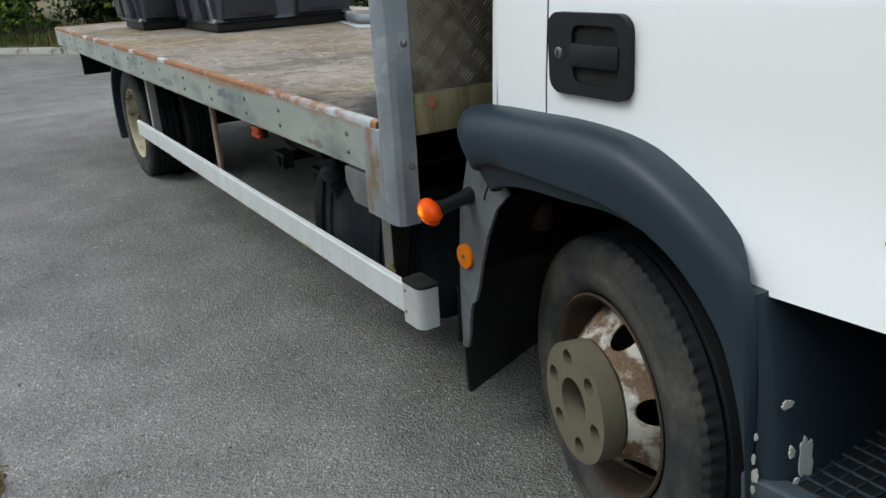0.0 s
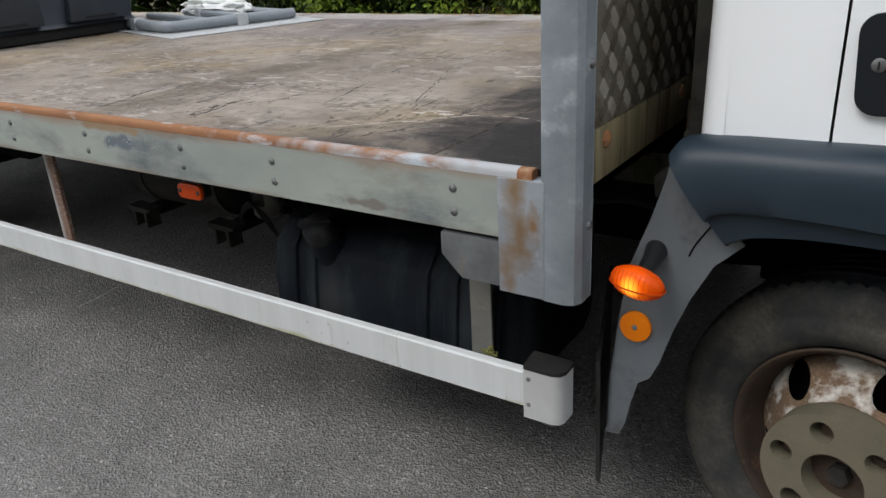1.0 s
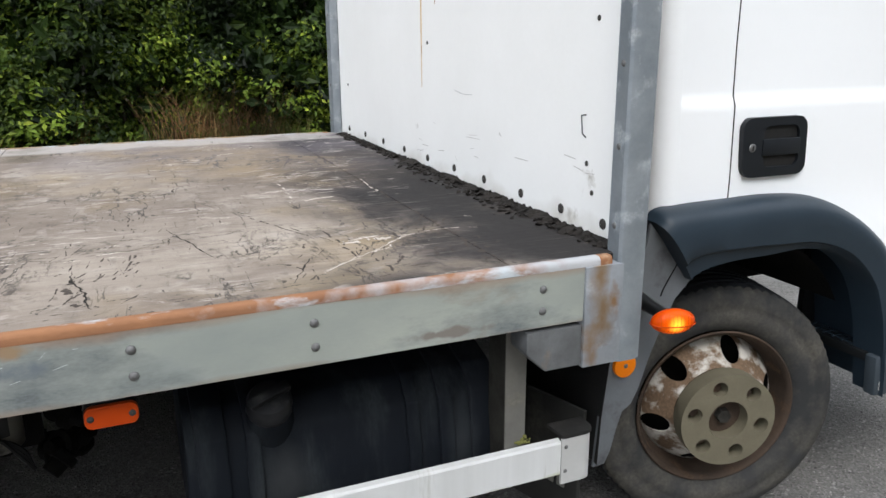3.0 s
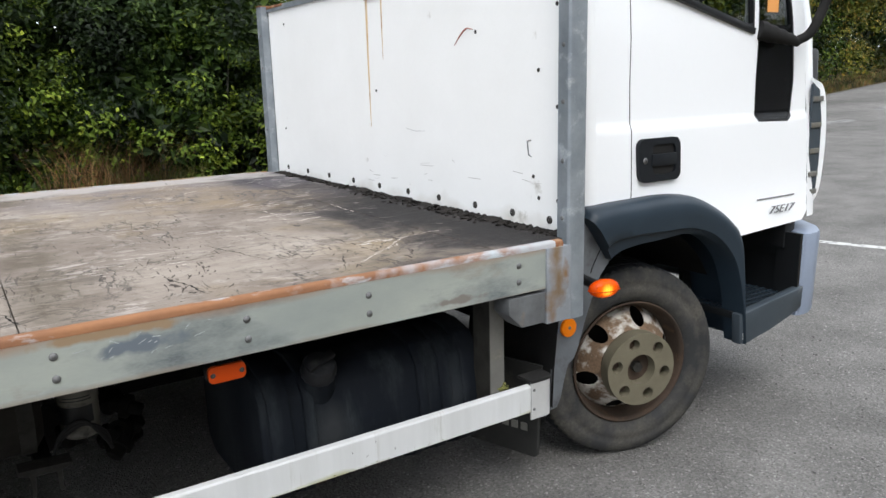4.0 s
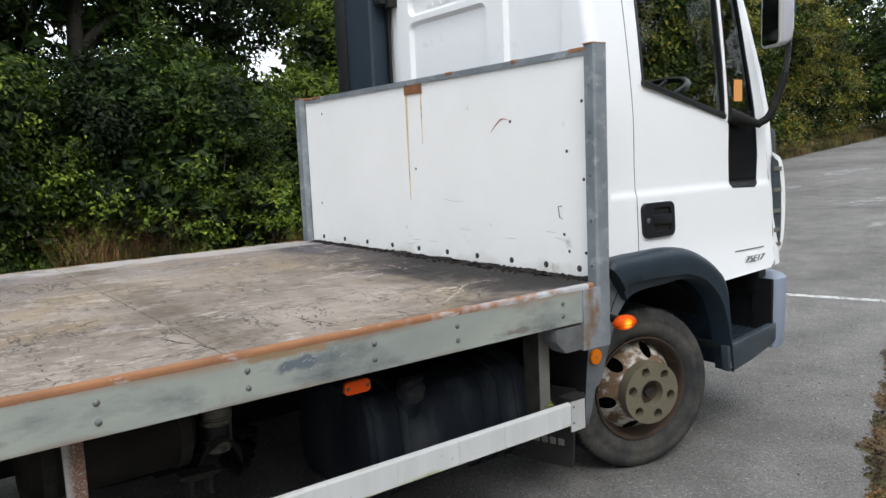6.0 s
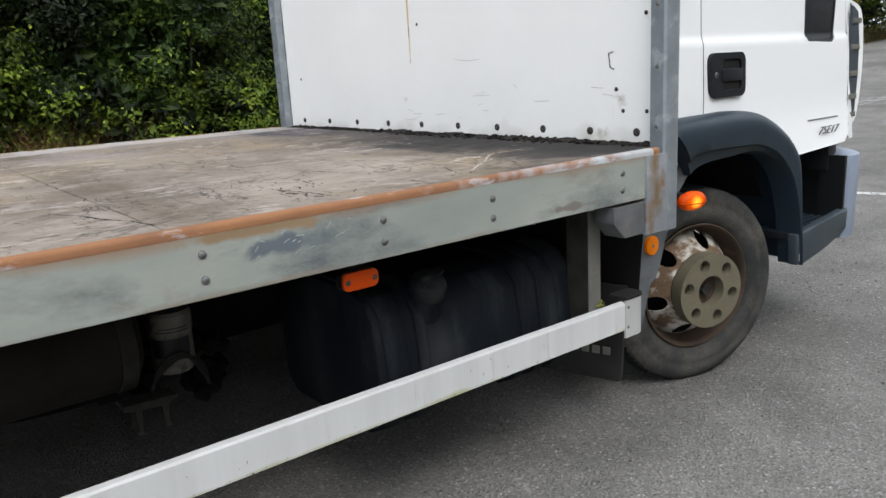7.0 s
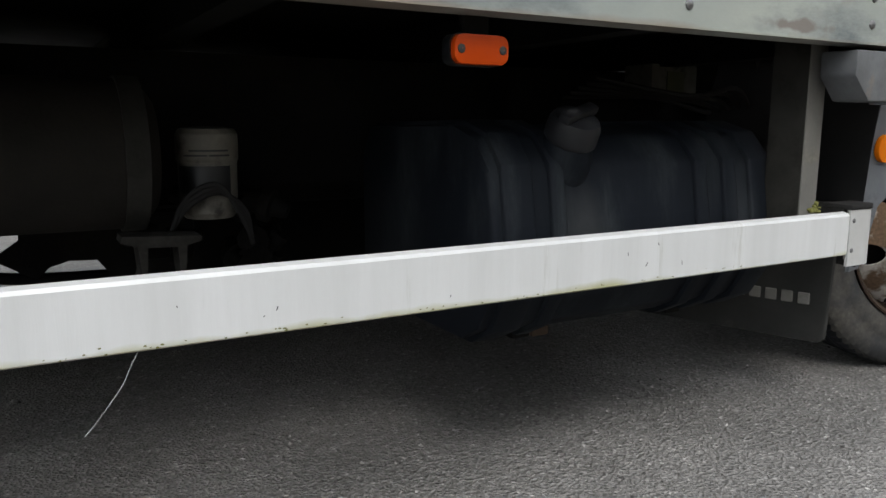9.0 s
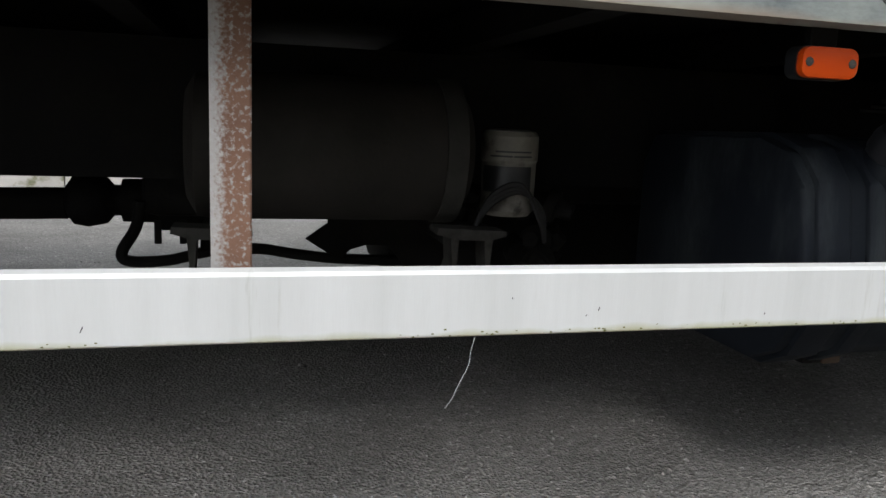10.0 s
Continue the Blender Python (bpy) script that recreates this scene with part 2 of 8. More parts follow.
def by_island(m, low, high):
    """Gives every loose piece of a mesh its own shade."""
    N, L = m.node_tree.nodes, m.node_tree.links
    geo, ramp = N.new("ShaderNodeNewGeometry"), N.new("ShaderNodeValToRGB")
    e = ramp.color_ramp.elements
    e[0].color, e[1].color = (*low, 1), (*high, 1)
    e.new(0.45).color = (*(0.35 * (a + b) for a, b in zip(low, high)), 1)
    L.new(geo.outputs["Random Per Island"], ramp.inputs["Fac"])
    L.new(ramp.outputs["Color"], N["Principled BSDF"].inputs["Base Color"])


by_island(STONE, (0.050, 0.048, 0.046), (0.42, 0.405, 0.385))
CAR_WHITE = material("white_car_paint", (0.78, 0.79, 0.80), (0.76, 0.77, 0.78), 3, 60, (0.2, 0.25), bump=0, coat=0.5, grain_mix=0.02)
PLATE = material("yellow_plate", (0.72, 0.50, 0.05), (0.68, 0.47, 0.05), 8, 90, (0.4, 0.5), bump=0)
STEEL_RAIL = material("grey_barrier_steel", (0.34, 0.36, 0.38), (0.28, 0.30, 0.32), 4, 90, (0.5, 0.65), metal=0.4, bump=0.05)
BLUE = material("blue_paint", (0.03, 0.14, 0.42), (0.03, 0.12, 0.36), 4, 90, (0.4, 0.55), bump=0.05)
RUST_STAIN = material("rust_run", (0.62, 0.42, 0.20), (0.70, 0.58, 0.42), 9, 90, (0.6, 0.8), bump=0.02, extra=(0.45, 0.24, 0.09), extra_at=0.58, extra_scale=18)
INK = material("black_scuff", (0.05, 0.05, 0.055), (0.10, 0.10, 0.10), 30, 120, (0.6, 0.8), bump=0)
SCRATCH_GREY = material("grey_scratches", (0.42, 0.40, 0.37), (0.30, 0.28, 0.26), 30, 120, (0.6, 0.8), bump=0)
PALE_SCRATCH = material("pale_scratches", (0.46, 0.49, 0.48), (0.38, 0.41, 0.41), 30, 120, (0.6, 0.8), bump=0)
RED_SCUFF = material("red_scuff", (0.35, 0.10, 0.07), (0.50, 0.28, 0.22), 30, 120, (0.6, 0.8), bump=0)
MOSS = material("green_moss", (0.12, 0.13, 0.04), (0.18, 0.17, 0.06), 30, 120, (0.9, 1.0), bump=0.5)
PATCH = material("pale_worn_asphalt", (0.30, 0.295, 0.285), (0.24, 0.235, 0.23), 5, 90, (0.8, 0.95), bump=0.3, extra=(0.18, 0.178, 0.172), extra_at=0.52, extra_scale=6, extra_width=0.06)
GLOSS_BLACK = material("gloss_black_panel", (0.006, 0.006, 0.007), (0.005, 0.005, 0.006), 6, 130, (0.15, 0.2), bump=0)
LABEL_WHITE = material("grimy_filter_can", (0.17, 0.16, 0.135), (0.09, 0.083, 0.07), 16, 120, (0.5, 0.7), bump=0.05, extra=(0.05, 0.045, 0.04), extra_at=0.60, extra_scale=18)
VALVE_PALE = material("grimy_pale_casting", (0.13, 0.125, 0.105), (0.07, 0.066, 0.055), 16, 120, (0.5, 0.7), bump=0.1, extra=(0.035, 0.032, 0.028), extra_at=0.58, extra_scale=20)
VALVE_OLIVE = material("faded_olive_label", (0.075, 0.075, 0.035), (0.05, 0.05, 0.026), 20, 120, (0.5, 0.7), bump=0.02)
SOOTY = material("sooty_tank_steel", (0.026, 0.023, 0.020), (0.015, 0.014, 0.012), 8, 120, (0.6, 0.8), bump=0.2, extra=(0.04, 0.033, 0.026), extra_at=0.62, extra_scale=6)
DECK_SCUFF = material("pale_bare_wood", (0.52, 0.47, 0.42), (0.40, 0.35, 0.30), 30, 160, (0.7, 0.9), bump=0.1)
DECK_GOUGE = material("dark_gouged_wood", (0.050, 0.042, 0.037), (0.085, 0.070, 0.060), 30, 160, (0.8, 0.95), bump=0.1)


def beam_material():
    """Grey-green painted side beam: faded paint with pale and dark rubs and brown creep towards its edges."""
    m = material("greygreen_side_paint", (0.345, 0.365, 0.325), (0.25, 0.275, 0.26), 2.6, 120, (0.45, 0.65), metal=0.1, bump=0.06, grain_mix=0.12, stretch=(0.8, 1, 2.0),
                 extra=(0.15, 0.17, 0.175), extra_at=0.585, extra_scale=2.3, extra_width=0.07, extra_rough=0.6,
                 extra2=(0.25, 0.185, 0.14), extra2_at=0.625, extra2_scale=3.3)
    return m


def creep(m, socket, at, run, colour, scale, strength=0.85):
    """Adds a stain with a ragged edge that spreads from one level of an object's own height or length."""
    N, L = m.node_tree.nodes, m.node_tree.links
    b = N["Principled BSDF"]
    old = b.inputs["Base Color"].links[0].from_socket
    tc, sx, nz, mr, mx = (N.new("ShaderNode" + k) for k in ("TexCoord", "SeparateXYZ", "TexNoise", "MapRange", "MixRGB"))
    nz.inputs["Scale"].default_value, nz.inputs["Detail"].default_value = scale, 8.0
    L.new(tc.outputs["Object"], sx.inputs[0])
    L.new(tc.outputs["Object"], nz.inputs["Vector"])
    a, c = N.new("ShaderNodeMath"), N.new("ShaderNodeMath")
    a.operation, a.inputs[1].default_value, a.inputs[2].default_value = "MULTIPLY_ADD", 1.0 / run, -at / run
    L.new(sx.outputs[socket], a.inputs[0])
    c.operation, c.inputs[1].default_value = "MULTIPLY_ADD", 3.0
    L.new(nz.outputs["Fac"], c.inputs[0])
    L.new(a.outputs[0], c.inputs[2])
    mr.inputs["From Min"].default_value, mr.inputs["From Max"].default_value = 1.5, 2.4
    mr.inputs["To Max"].default_value = strength
    L.new(c.outputs[0], mr.inputs["Value"])
    L.new(mr.outputs["Result"], mx.inputs["Fac"])
    L.new(old, mx.inputs["Color1"])
    mx.inputs["Color2"].default_value = (*colour, 1)
    L.new(mx.outputs["Color"], b.inputs["Base Color"])


GALV_DARK = material("dull_stained_galvanised", (0.17, 0.178, 0.185), (0.095, 0.098, 0.10), 11, 140, (0.5, 0.7), metal=0.3, bump=0.1, grain_mix=0.2,
                     extra=(0.24, 0.17, 0.11), extra_at=0.60, extra_scale=7, extra_rough=0.8)
BEAM = beam_material()
creep(BEAM, "Z", 0.866, 0.030, (0.27, 0.15, 0.085), 2.7)


def smear(m, centre, size, colour, scale, ragged=2.4):
    """A rubbed, rusted or highlit patch with a ragged outline on a side face."""
    N, L = m.node_tree.nodes, m.node_tree.links
    b = N["Principled BSDF"]
    old = b.inputs["Base Color"].links[0].from_socket
    tc, mp, ln, nz, sm, mr, mx = (N.new("ShaderNode" + k) for k in ("TexCoord", "Mapping", "VectorMath", "TexNoise", "Math", "MapRange", "MixRGB"))
    mp.vector_type = "TEXTURE"
    mp.inputs["Location"].default_value, mp.inputs["Scale"].default_value = centre, size
    L.new(tc.outputs["Object"], mp.inputs["Vector"])
    ln.operation = "LENGTH"
    L.new(mp.outputs["Vector"], ln.inputs[0])
    nz.inputs["Scale"].default_value, nz.inputs["Detail"].default_value = scale, 9.0
    L.new(tc.outputs["Object"], nz.inputs["Vector"])
    sm.operation, sm.inputs[1].default_value = "MULTIPLY_ADD", -ragged
    L.new(nz.outputs["Fac"], sm.inputs[0])
    L.new(ln.outputs["Value"], sm.inputs[2])
    mr.inputs["From Min"].default_value, mr.inputs["From Max"].default_value = 0.95 - ragged / 2, 0.55 - 0.5 * (2.4 - ragged) - ragged / 2
    mr.inputs["To Max"].default_value = 0.9
    L.new(sm.outputs[0], mr.inputs["Value"])
    L.new(mr.outputs["Result"], mx.inputs["Fac"])
    L.new(old, mx.inputs["Color1"])
    mx.inputs["Color2"].default_value = (*colour, 1)
    L.new(mx.outputs["Color"], b.inputs["Base Color"])


smear(BEAM, (-1.02, 0.0, 0.870), (0.16, 9.0, 0.016), (0.26, 0.175, 0.10), 17.0)
smear(BEAM, (-0.97, 0.0, 0.838), (0.105, 9.0, 0.024), (0.105, 0.125, 0.15), 16.0)
smear(BEAM, (-0.20, 0.0, 0.785), (0.10, 9.0, 0.012), (0.16, 0.14, 0.125), 24.0)
smear(BEAM, (-1.75, 0.0, 0.80), (0.14, 9.0, 0.022), (0.17, 0.18, 0.175), 12.0)
smear(BEAM, (0.132, 0.0, 0.850), (0.022, 9.0, 0.055), (0.24, 0.145, 0.075), 75.0)
smear(BEAM, (0.148, 0.0, 0.800), (0.014, 9.0, 0.060), (0.19, 0.12, 0.07), 60.0)
CORNER_GALV = material("rust_run_galvanised", (0.30, 0.32, 0.345), (0.20, 0.215, 0.235), 11, 140, (0.5, 0.7), metal=0.3, bump=0.1, grain_mix=0.2,
                       extra=(0.36, 0.38, 0.40), extra_at=0.62, extra_scale=22)
smear(CORNER_GALV, (0.127, 0.0, 0.860), (0.027, 9.0, 0.090), (0.190, 0.118, 0.056), 26.0, 1.5)
smear(CORNER_GALV, (0.136, 0.0, 0.768), (0.037, 9.0, 0.080), (0.185, 0.115, 0.054), 32.0, 1.5)
smear(CORNER_GALV, (0.112, 0.0, 0.712), (0.028, 9.0, 0.062), (0.205, 0.118, 0.050), 38.0, 1.5)
smear(CORNER_GALV, (0.163, 0.0, 0.806), (0.016, 9.0, 0.046), (0.210, 0.115, 0.048), 60.0, 1.5)
# Pale patches painted in where the tank's curved front catches light.
smear(TANK, (-0.49, 0.17, 0.45), (0.060, 9.0, 0.115), (0.028, 0.030, 0.032), 9.0, 1.3)
smear(TANK, (-0.10, 0.17, 0.45), (0.045, 9.0, 0.12), (0.026, 0.030, 0.034), 9.0, 1.3)
smear(GALV_DARK, (0.135, 0.0, 0.72), (0.03, 9.0, 0.08), (0.20, 0.125, 0.07), 50.0)
creep(BEAM, "Z", 0.774, -0.016, (0.20, 0.15, 0.115), 3.4)
creep(RUSTY_EDGE, "X", -0.42, 0.6, (0.40, 0.44, 0.47), 14.0, 0.8)
creep(RUSTY_LEG, "X", -1.522, -0.014, (0.36, 0.36, 0.355), 210.0, 0.8)
creep(WHITE_BOARD, "Z", 0.93, -0.07, (0.50, 0.46, 0.40), 5.0, 0.6)
creep(RAIL_ALU, "Z", 0.377, -0.013, (0.34, 0.33, 0.15), 7.0, 0.8)
PALE_EDGE = material("pale_worn_edge_paint", (0.58, 0.61, 0.63), (0.48, 0.52, 0.55), 6, 120, (0.5, 0.65), metal=0.1, bump=0.12,
                     extra=(0.36, 0.18, 0.09), extra_at=0.57, extra_scale=5.0, extra_width=0.04)
STAINED = material("rust_stained_paint", (0.36, 0.37, 0.36), (0.30, 0.31, 0.31), 5, 120, (0.55, 0.75), bump=0.12, stretch=(1.4, 1, 0.5),
                   extra=(0.30, 0.20, 0.11), extra_at=0.46, extra_scale=9, extra_width=0.10)


def simple(name, colour, rough=0.4, metal=0.0, **more):
    m = bpy.data.materials.new(name)
    m.use_nodes = True
    b = m.node_tree.nodes["Principled BSDF"]
    b.inputs["Base Color"].default_value = (*colour, 1)
    b.inputs["Roughness"].default_value, b.inputs["Metallic"].default_value = rough, metal
    for key, v in more.items():
        b.inputs[key.replace("_", " ")].default_value = v
    return m


GAP_BLACK = simple("gap_and_fold_black", (0.006, 0.006, 0.006), 0.95, Specular_IOR_Level=0.0)
AMBER_LIT = simple("lit_amber_lens", (0.50, 0.055, 0.002), 0.3, Specular_IOR_Level=0.1)
BULB_AT = (0.335, 0.0, 0.718)


def lit_lens(m, at):
    """The lens glows most in front of its bulb."""
    N, L = m.node_tree.nodes, m.node_tree.links
    tc, dist, rng_node, ramp = (N.new("ShaderNode" + k) for k in ("TexCoord", "VectorMath", "MapRange", "ValToRGB"))
    dist.operation = "DISTANCE"
    dist.inputs[1].default_value = at
    L.new(tc.outputs["Object"], dist.inputs[0])
    rng_node.inputs["From Min"].default_value, rng_node.inputs["From Max"].default_value = 0.006, 0.040
    L.new(dist.outputs["Value"], rng_node.inputs["Value"])
    e = ramp.color_ramp.elements
    e[0].color, e[1].color = (1.4, 0.58, 0.045, 1), (0.05, 0.003, 0.0, 1)
    e.new(0.45).color = (0.40, 0.055, 0.0, 1)
    L.new(rng_node.outputs["Result"], ramp.inputs["Fac"])
    b = N["Principled BSDF"]
    L.new(ramp.outputs["Color"], b.inputs["Emission Color"])
    b.inputs["Emission Strength"].default_value = 1.0


lit_lens(AMBER_LIT, BULB_AT)
DARK_ORANGE = simple("orange_marker_lens", (0.40, 0.045, 0.003), 0.35, Specular_IOR_Level=0.2)
REFLECTOR = simple("amber_reflector", (0.72, 0.18, 0.004), 0.35, Specular_IOR_Level=0.15)
MIRROR = simple("mirror_glass", (0.75, 0.77, 0.78), 0.02, 1.0)
RED_LENS = simple("red_lens", (0.35, 0.01, 0.015), 0.2)
STICKER = simple("orange_sticker", (0.75, 0.33, 0.09), 0.6)


def glass_material(name, tint, mix):
    m = bpy.data.materials.new(name)
    m.use_nodes = True
    N, L = m.node_tree.nodes, m.node_tree.links
    N.clear()
    out, tr, gl, mx, fr = (N.new("ShaderNode" + k) for k in ("OutputMaterial", "BsdfTransparent", "BsdfGlossy", "MixShader", "Fresnel"))
    tr.inputs["Color"].default_value = (*tint, 1)
    gl.inputs["Roughness"].default_value = 0.01
    fr.inputs["IOR"].default_value = mix
    L.new(fr.outputs[0], mx.inputs[0])
    L.new(tr.outputs[0], mx.inputs[1])
    L.new(gl.outputs[0], mx.inputs[2])
    L.new(mx.outputs[0], out.inputs["Surface"])
    return m


GLASS = glass_material("window_glass", (0.84, 0.88, 0.85), 1.30)
DARK_GLASS = glass_material("tinted_glass", (0.40, 0.43, 0.45), 1.35)


def asphalt_material():
    m = bpy.data.materials.new("worn_asphalt")
    m.use_nodes = True
    N, L = m.node_tree.nodes, m.node_tree.links
    b = N["Principled BSDF"]
    tc = N.new("ShaderNodeTexCoord")

    def noise_node(s, d):
        n = N.new("ShaderNodeTexNoise")
        n.inputs["Scale"].default_value, n.inputs["Detail"].default_value = s, d
        L.new(tc.outputs["Object"], n.inputs["Vector"])
        return n

    vor = N.new("ShaderNodeTexVoronoi")
    vor.inputs["Scale"].default_value = 150
    L.new(tc.outputs["Object"], vor.inputs["Vector"])
    sep = N.new("ShaderNodeSeparateColor")
    L.new(vor.outputs["Color"], sep.inputs["Color"])
    r1 = N.new("ShaderNodeValToRGB")
    e = r1.color_ramp.elements
    e[0].color, e[1].color = (0.120, 0.116, 0.110, 1), (0.38, 0.368, 0.348, 1)
    e[1].position = 1.0
    for p, c in ((0.10, 0.160), (0.50, 0.188), (0.85, 0.225), (0.97, 0.265)):
        k = e.new(p)
        k.color = (c, c * 0.968, c * 0.915, 1)
    L.new(sep.outputs[0], r1.inputs["Fac"])
    big, mid, fine = noise_node(0.35, 5), noise_node(3.0, 6), noise_node(60, 4)
    mr = N.new("ShaderNodeMapRange")
    mr.inputs["From Min"].default_value, mr.inputs["From Max"].default_value = 0.3, 0.7
    mr.inputs["To Min"].default_value, mr.inputs["To Max"].default_value = 0.74, 1.20
    L.new(big.outputs["Fac"], mr.inputs["Value"])
    mr2 = N.new("ShaderNodeMapRange")
    mr2.inputs["From Min"].default_value, mr2.inputs["From Max"].default_value = 0.3, 0.7
    mr2.inputs["To Min"].default_value, mr2.inputs["To Max"].default_value = 0.80, 1.16
    L.new(mid.outputs["Fac"], mr2.inputs["Value"])
    mul = N.new("ShaderNodeMath")
    mul.operation = "MULTIPLY"
    L.new(mr.outputs[0], mul.inputs[0])
    L.new(mr2.outputs[0], mul.inputs[1])
    vm = N.new("ShaderNodeVectorMath")
    vm.operation = "SCALE"
    L.new(r1.outputs["Color"], vm.inputs[0])
    L.new(mul.outputs[0], vm.inputs["Scale"])
    L.new(vm.outputs["Vector"], b.inputs["Base Color"])
    b.inputs["Roughness"].default_value = 0.92
    b.inputs["Specular IOR Level"].default_value = 0.15
    bp = N.new("ShaderNodeBump")
    bp.inputs["Strength"].default_value, bp.inputs["Distance"].default_value = 1.0, 0.007
    add = N.new("ShaderNodeMath")
    L.new(vor.outputs["Distance"], add.inputs[0])
    L.new(fine.outputs["Fac"], add.inputs[1])
    L.new(add.outputs[0], bp.inputs["Height"])
    L.new(bp.outputs["Normal"], b.inputs["Normal"])
    return m


ASPHALT = asphalt_material()


def deck_material():
    """Weathered plywood: grey-tan boards, fine scratches both ways, yellowed middle, black tar stains by the headboard, white flecks."""
    m = bpy.data.materials.new("weathered_plywood")
    m.use_nodes = True
    N, L = m.node_tree.nodes, m.node_tree.links
    b = N["Principled BSDF"]
    tc = N.new("ShaderNodeTexCoord")

    def noise_node(s, d, sc=(1, 1, 1), dist=0.0):
        mp = N.new("ShaderNodeMapping")
        mp.inputs["Scale"].default_value = sc
        L.new(tc.outputs["Object"], mp.inputs["Vector"])
        n = N.new("ShaderNodeTexNoise")
        n.inputs["Scale"].default_value, n.inputs["Detail"].default_value, n.inputs["Roughness"].default_value = s, d, 0.62
        n.inputs["Distortion"].default_value = dist
        L.new(mp.outputs["Vector"], n.inputs["Vector"])
        return n.outputs["Fac"]

    def ranged(src, a, c):
        n = N.new("ShaderNodeMapRange")
        n.inputs["From Min"].default_value, n.inputs["From Max"].default_value = a, c
        L.new(src, n.inputs["Value"])
        return n.outputs["Result"]

    def mixed(f, a, c):
        n = N.new("ShaderNodeMixRGB")
        L.new(f, n.inputs["Fac"])
        for key, v in (("Color1", a), ("Color2", c)):
            if isinstance(v, tuple):
                n.inputs[key].default_value = (*v, 1)
            else:
                L.new(v, n.inputs[key])
        return n.outputs["Color"]

    def maths(op, a, c):
        n = N.new("ShaderNodeMath")
        n.operation, n.use_clamp = op, True
        for i, v in enumerate((a, c)):
            if isinstance(v, float):
                n.inputs[i].default_value = v
            else:
                L.new(v, n.inputs[i])
        return n.outputs[0]

    def line_of(src, half):
        """Thin ragged lines where a noise crosses its middle."""
        a = N.new("ShaderNodeMath")
        a.operation, a.inputs[1].default_value = "SUBTRACT", 0.5
        L.new(src, a.inputs[0])
        c = N.new("ShaderNodeMath")
        c.operation = "ABSOLUTE"
        L.new(a.outputs[0], c.inputs[0])
        return ranged(c.outputs[0], half, half * 0.3)

    base = mixed(ranged(noise_node(1.4, 7), 0.36, 0.64), (0.305, 0.262, 0.220), (0.140, 0.112, 0.092))
    base = mixed(maths("MULTIPLY", ranged(noise_node(1.0, 4), 0.47, 0.62), 0.85), base, (0.255, 0.188, 0.100))
    base = mixed(maths("MULTIPLY", ranged(noise_node(4.5, 8, (1, 1.6, 1), 0.4), 0.50, 0.66), 0.6), base, (0.12, 0.092, 0.075))
    base = mixed(maths("MULTIPLY", ranged(noise_node(9, 9, (1, 1, 1), 0.8), 0.54, 0.66), 0.5), base, (0.36, 0.32, 0.28))
    grain = noise_node(8, 9, (1, 9, 1))
    base = mixed(maths("MULTIPLY", ranged(grain, 0.50, 0.64), 0.35), base, (0.15, 0.125, 0.105))
    cross = noise_node(14, 9, (3.0, 1, 1), 0.5)
    base = mixed(maths("MULTIPLY", ranged(cross, 0.58, 0.68), 0.45), base, (0.09, 0.075, 0.065))
    # split veneer: broken dark cracks, mostly across the bed
    where = ranged(noise_node(2.1, 5), 0.47, 0.56)
    crack = maths("MULTIPLY", line_of(noise_node(3.2, 9, (2.6, 0.8, 1), 0.4), 0.016), where)
    base = mixed(maths("MULTIPLY", crack, 0.9), base, (0.03, 0.026, 0.023))
    where = ranged(noise_node(3.4, 5, (1, 1, 1), 0.3), 0.50, 0.58)
    crack = maths("MULTIPLY", line_of(noise_node(6.5, 9, (0.9, 1.3, 1), 0.5), 0.020), where)
    base = mixed(maths("MULTIPLY", crack, 0.75), base, (0.05, 0.042, 0.036))
    specks = ranged(noise_node(24, 9, (1.6, 1, 1), 0.6), 0.645, 0.67)
    base = mixed(maths("MULTIPLY", specks, 0.85), base, (0.04, 0.034, 0.03))
    # tar and oil: a ragged band by the headboard, and loose blots
    sx = N.new("ShaderNodeSeparateXYZ")
    L.new(tc.outputs["Object"], sx.inputs[0])
    swing = N.new("ShaderNodeMath")
    swing.operation = "MULTIPLY"
    L.new(noise_node(1.7, 9, (1, 1, 1), 0.6), swing.inputs[0])
    swing.inputs[1].default_value = 1.1
    ragged = N.new("ShaderNodeMath")
    ragged.operation = "ADD"
    L.new(swing.outputs[0], ragged.inputs[0])
    L.new(sx.outputs["X"], ragged.inputs[1])
    near = ranged(sx.outputs["Y"], 1.3, 0.5)
    lean = N.new("ShaderNodeMath")
    lean.operation, lean.inputs[1].default_value = "MULTIPLY_ADD", 0.20
    L.new(near, lean.inputs[0])
    L.new(ragged.outputs[0], lean.inputs[2])
    band = ranged(lean.outputs[0], 0.34, 0.60)
    base = mixed(maths("MULTIPLY", band, 0.84), base, (0.036, 0.031, 0.032))
    rim_band = ranged(lean.outputs[0], 0.54, 0.68)
    base = mixed(maths("MULTIPLY", rim_band, 0.90), base, (0.013, 0.012, 0.012))
    far = ranged(sx.outputs["Y"], 1.1, 2.0)
    base = mixed(maths("MULTIPLY", maths("MULTIPLY", far, ranged(noise_node(1.2, 6), 0.40, 0.56)), 0.65), base, (0.15, 0.135, 0.15))
    blot = ranged(noise_node(1.9, 9, (1, 1, 1), 0.8), 0.58, 0.68)
    base = mixed(maths("MULTIPLY", blot, 0.65), base, (0.07, 0.058, 0.05))
    # pale scuffs in clusters
    where = ranged(noise_node(1.6, 4, (1, 1, 1), 0.2), 0.50, 0.58)
    scuff = maths("MULTIPLY", ranged(noise_node(11, 9, (0.7, 2.2, 1), 1.4), 0.585, 0.625), where)
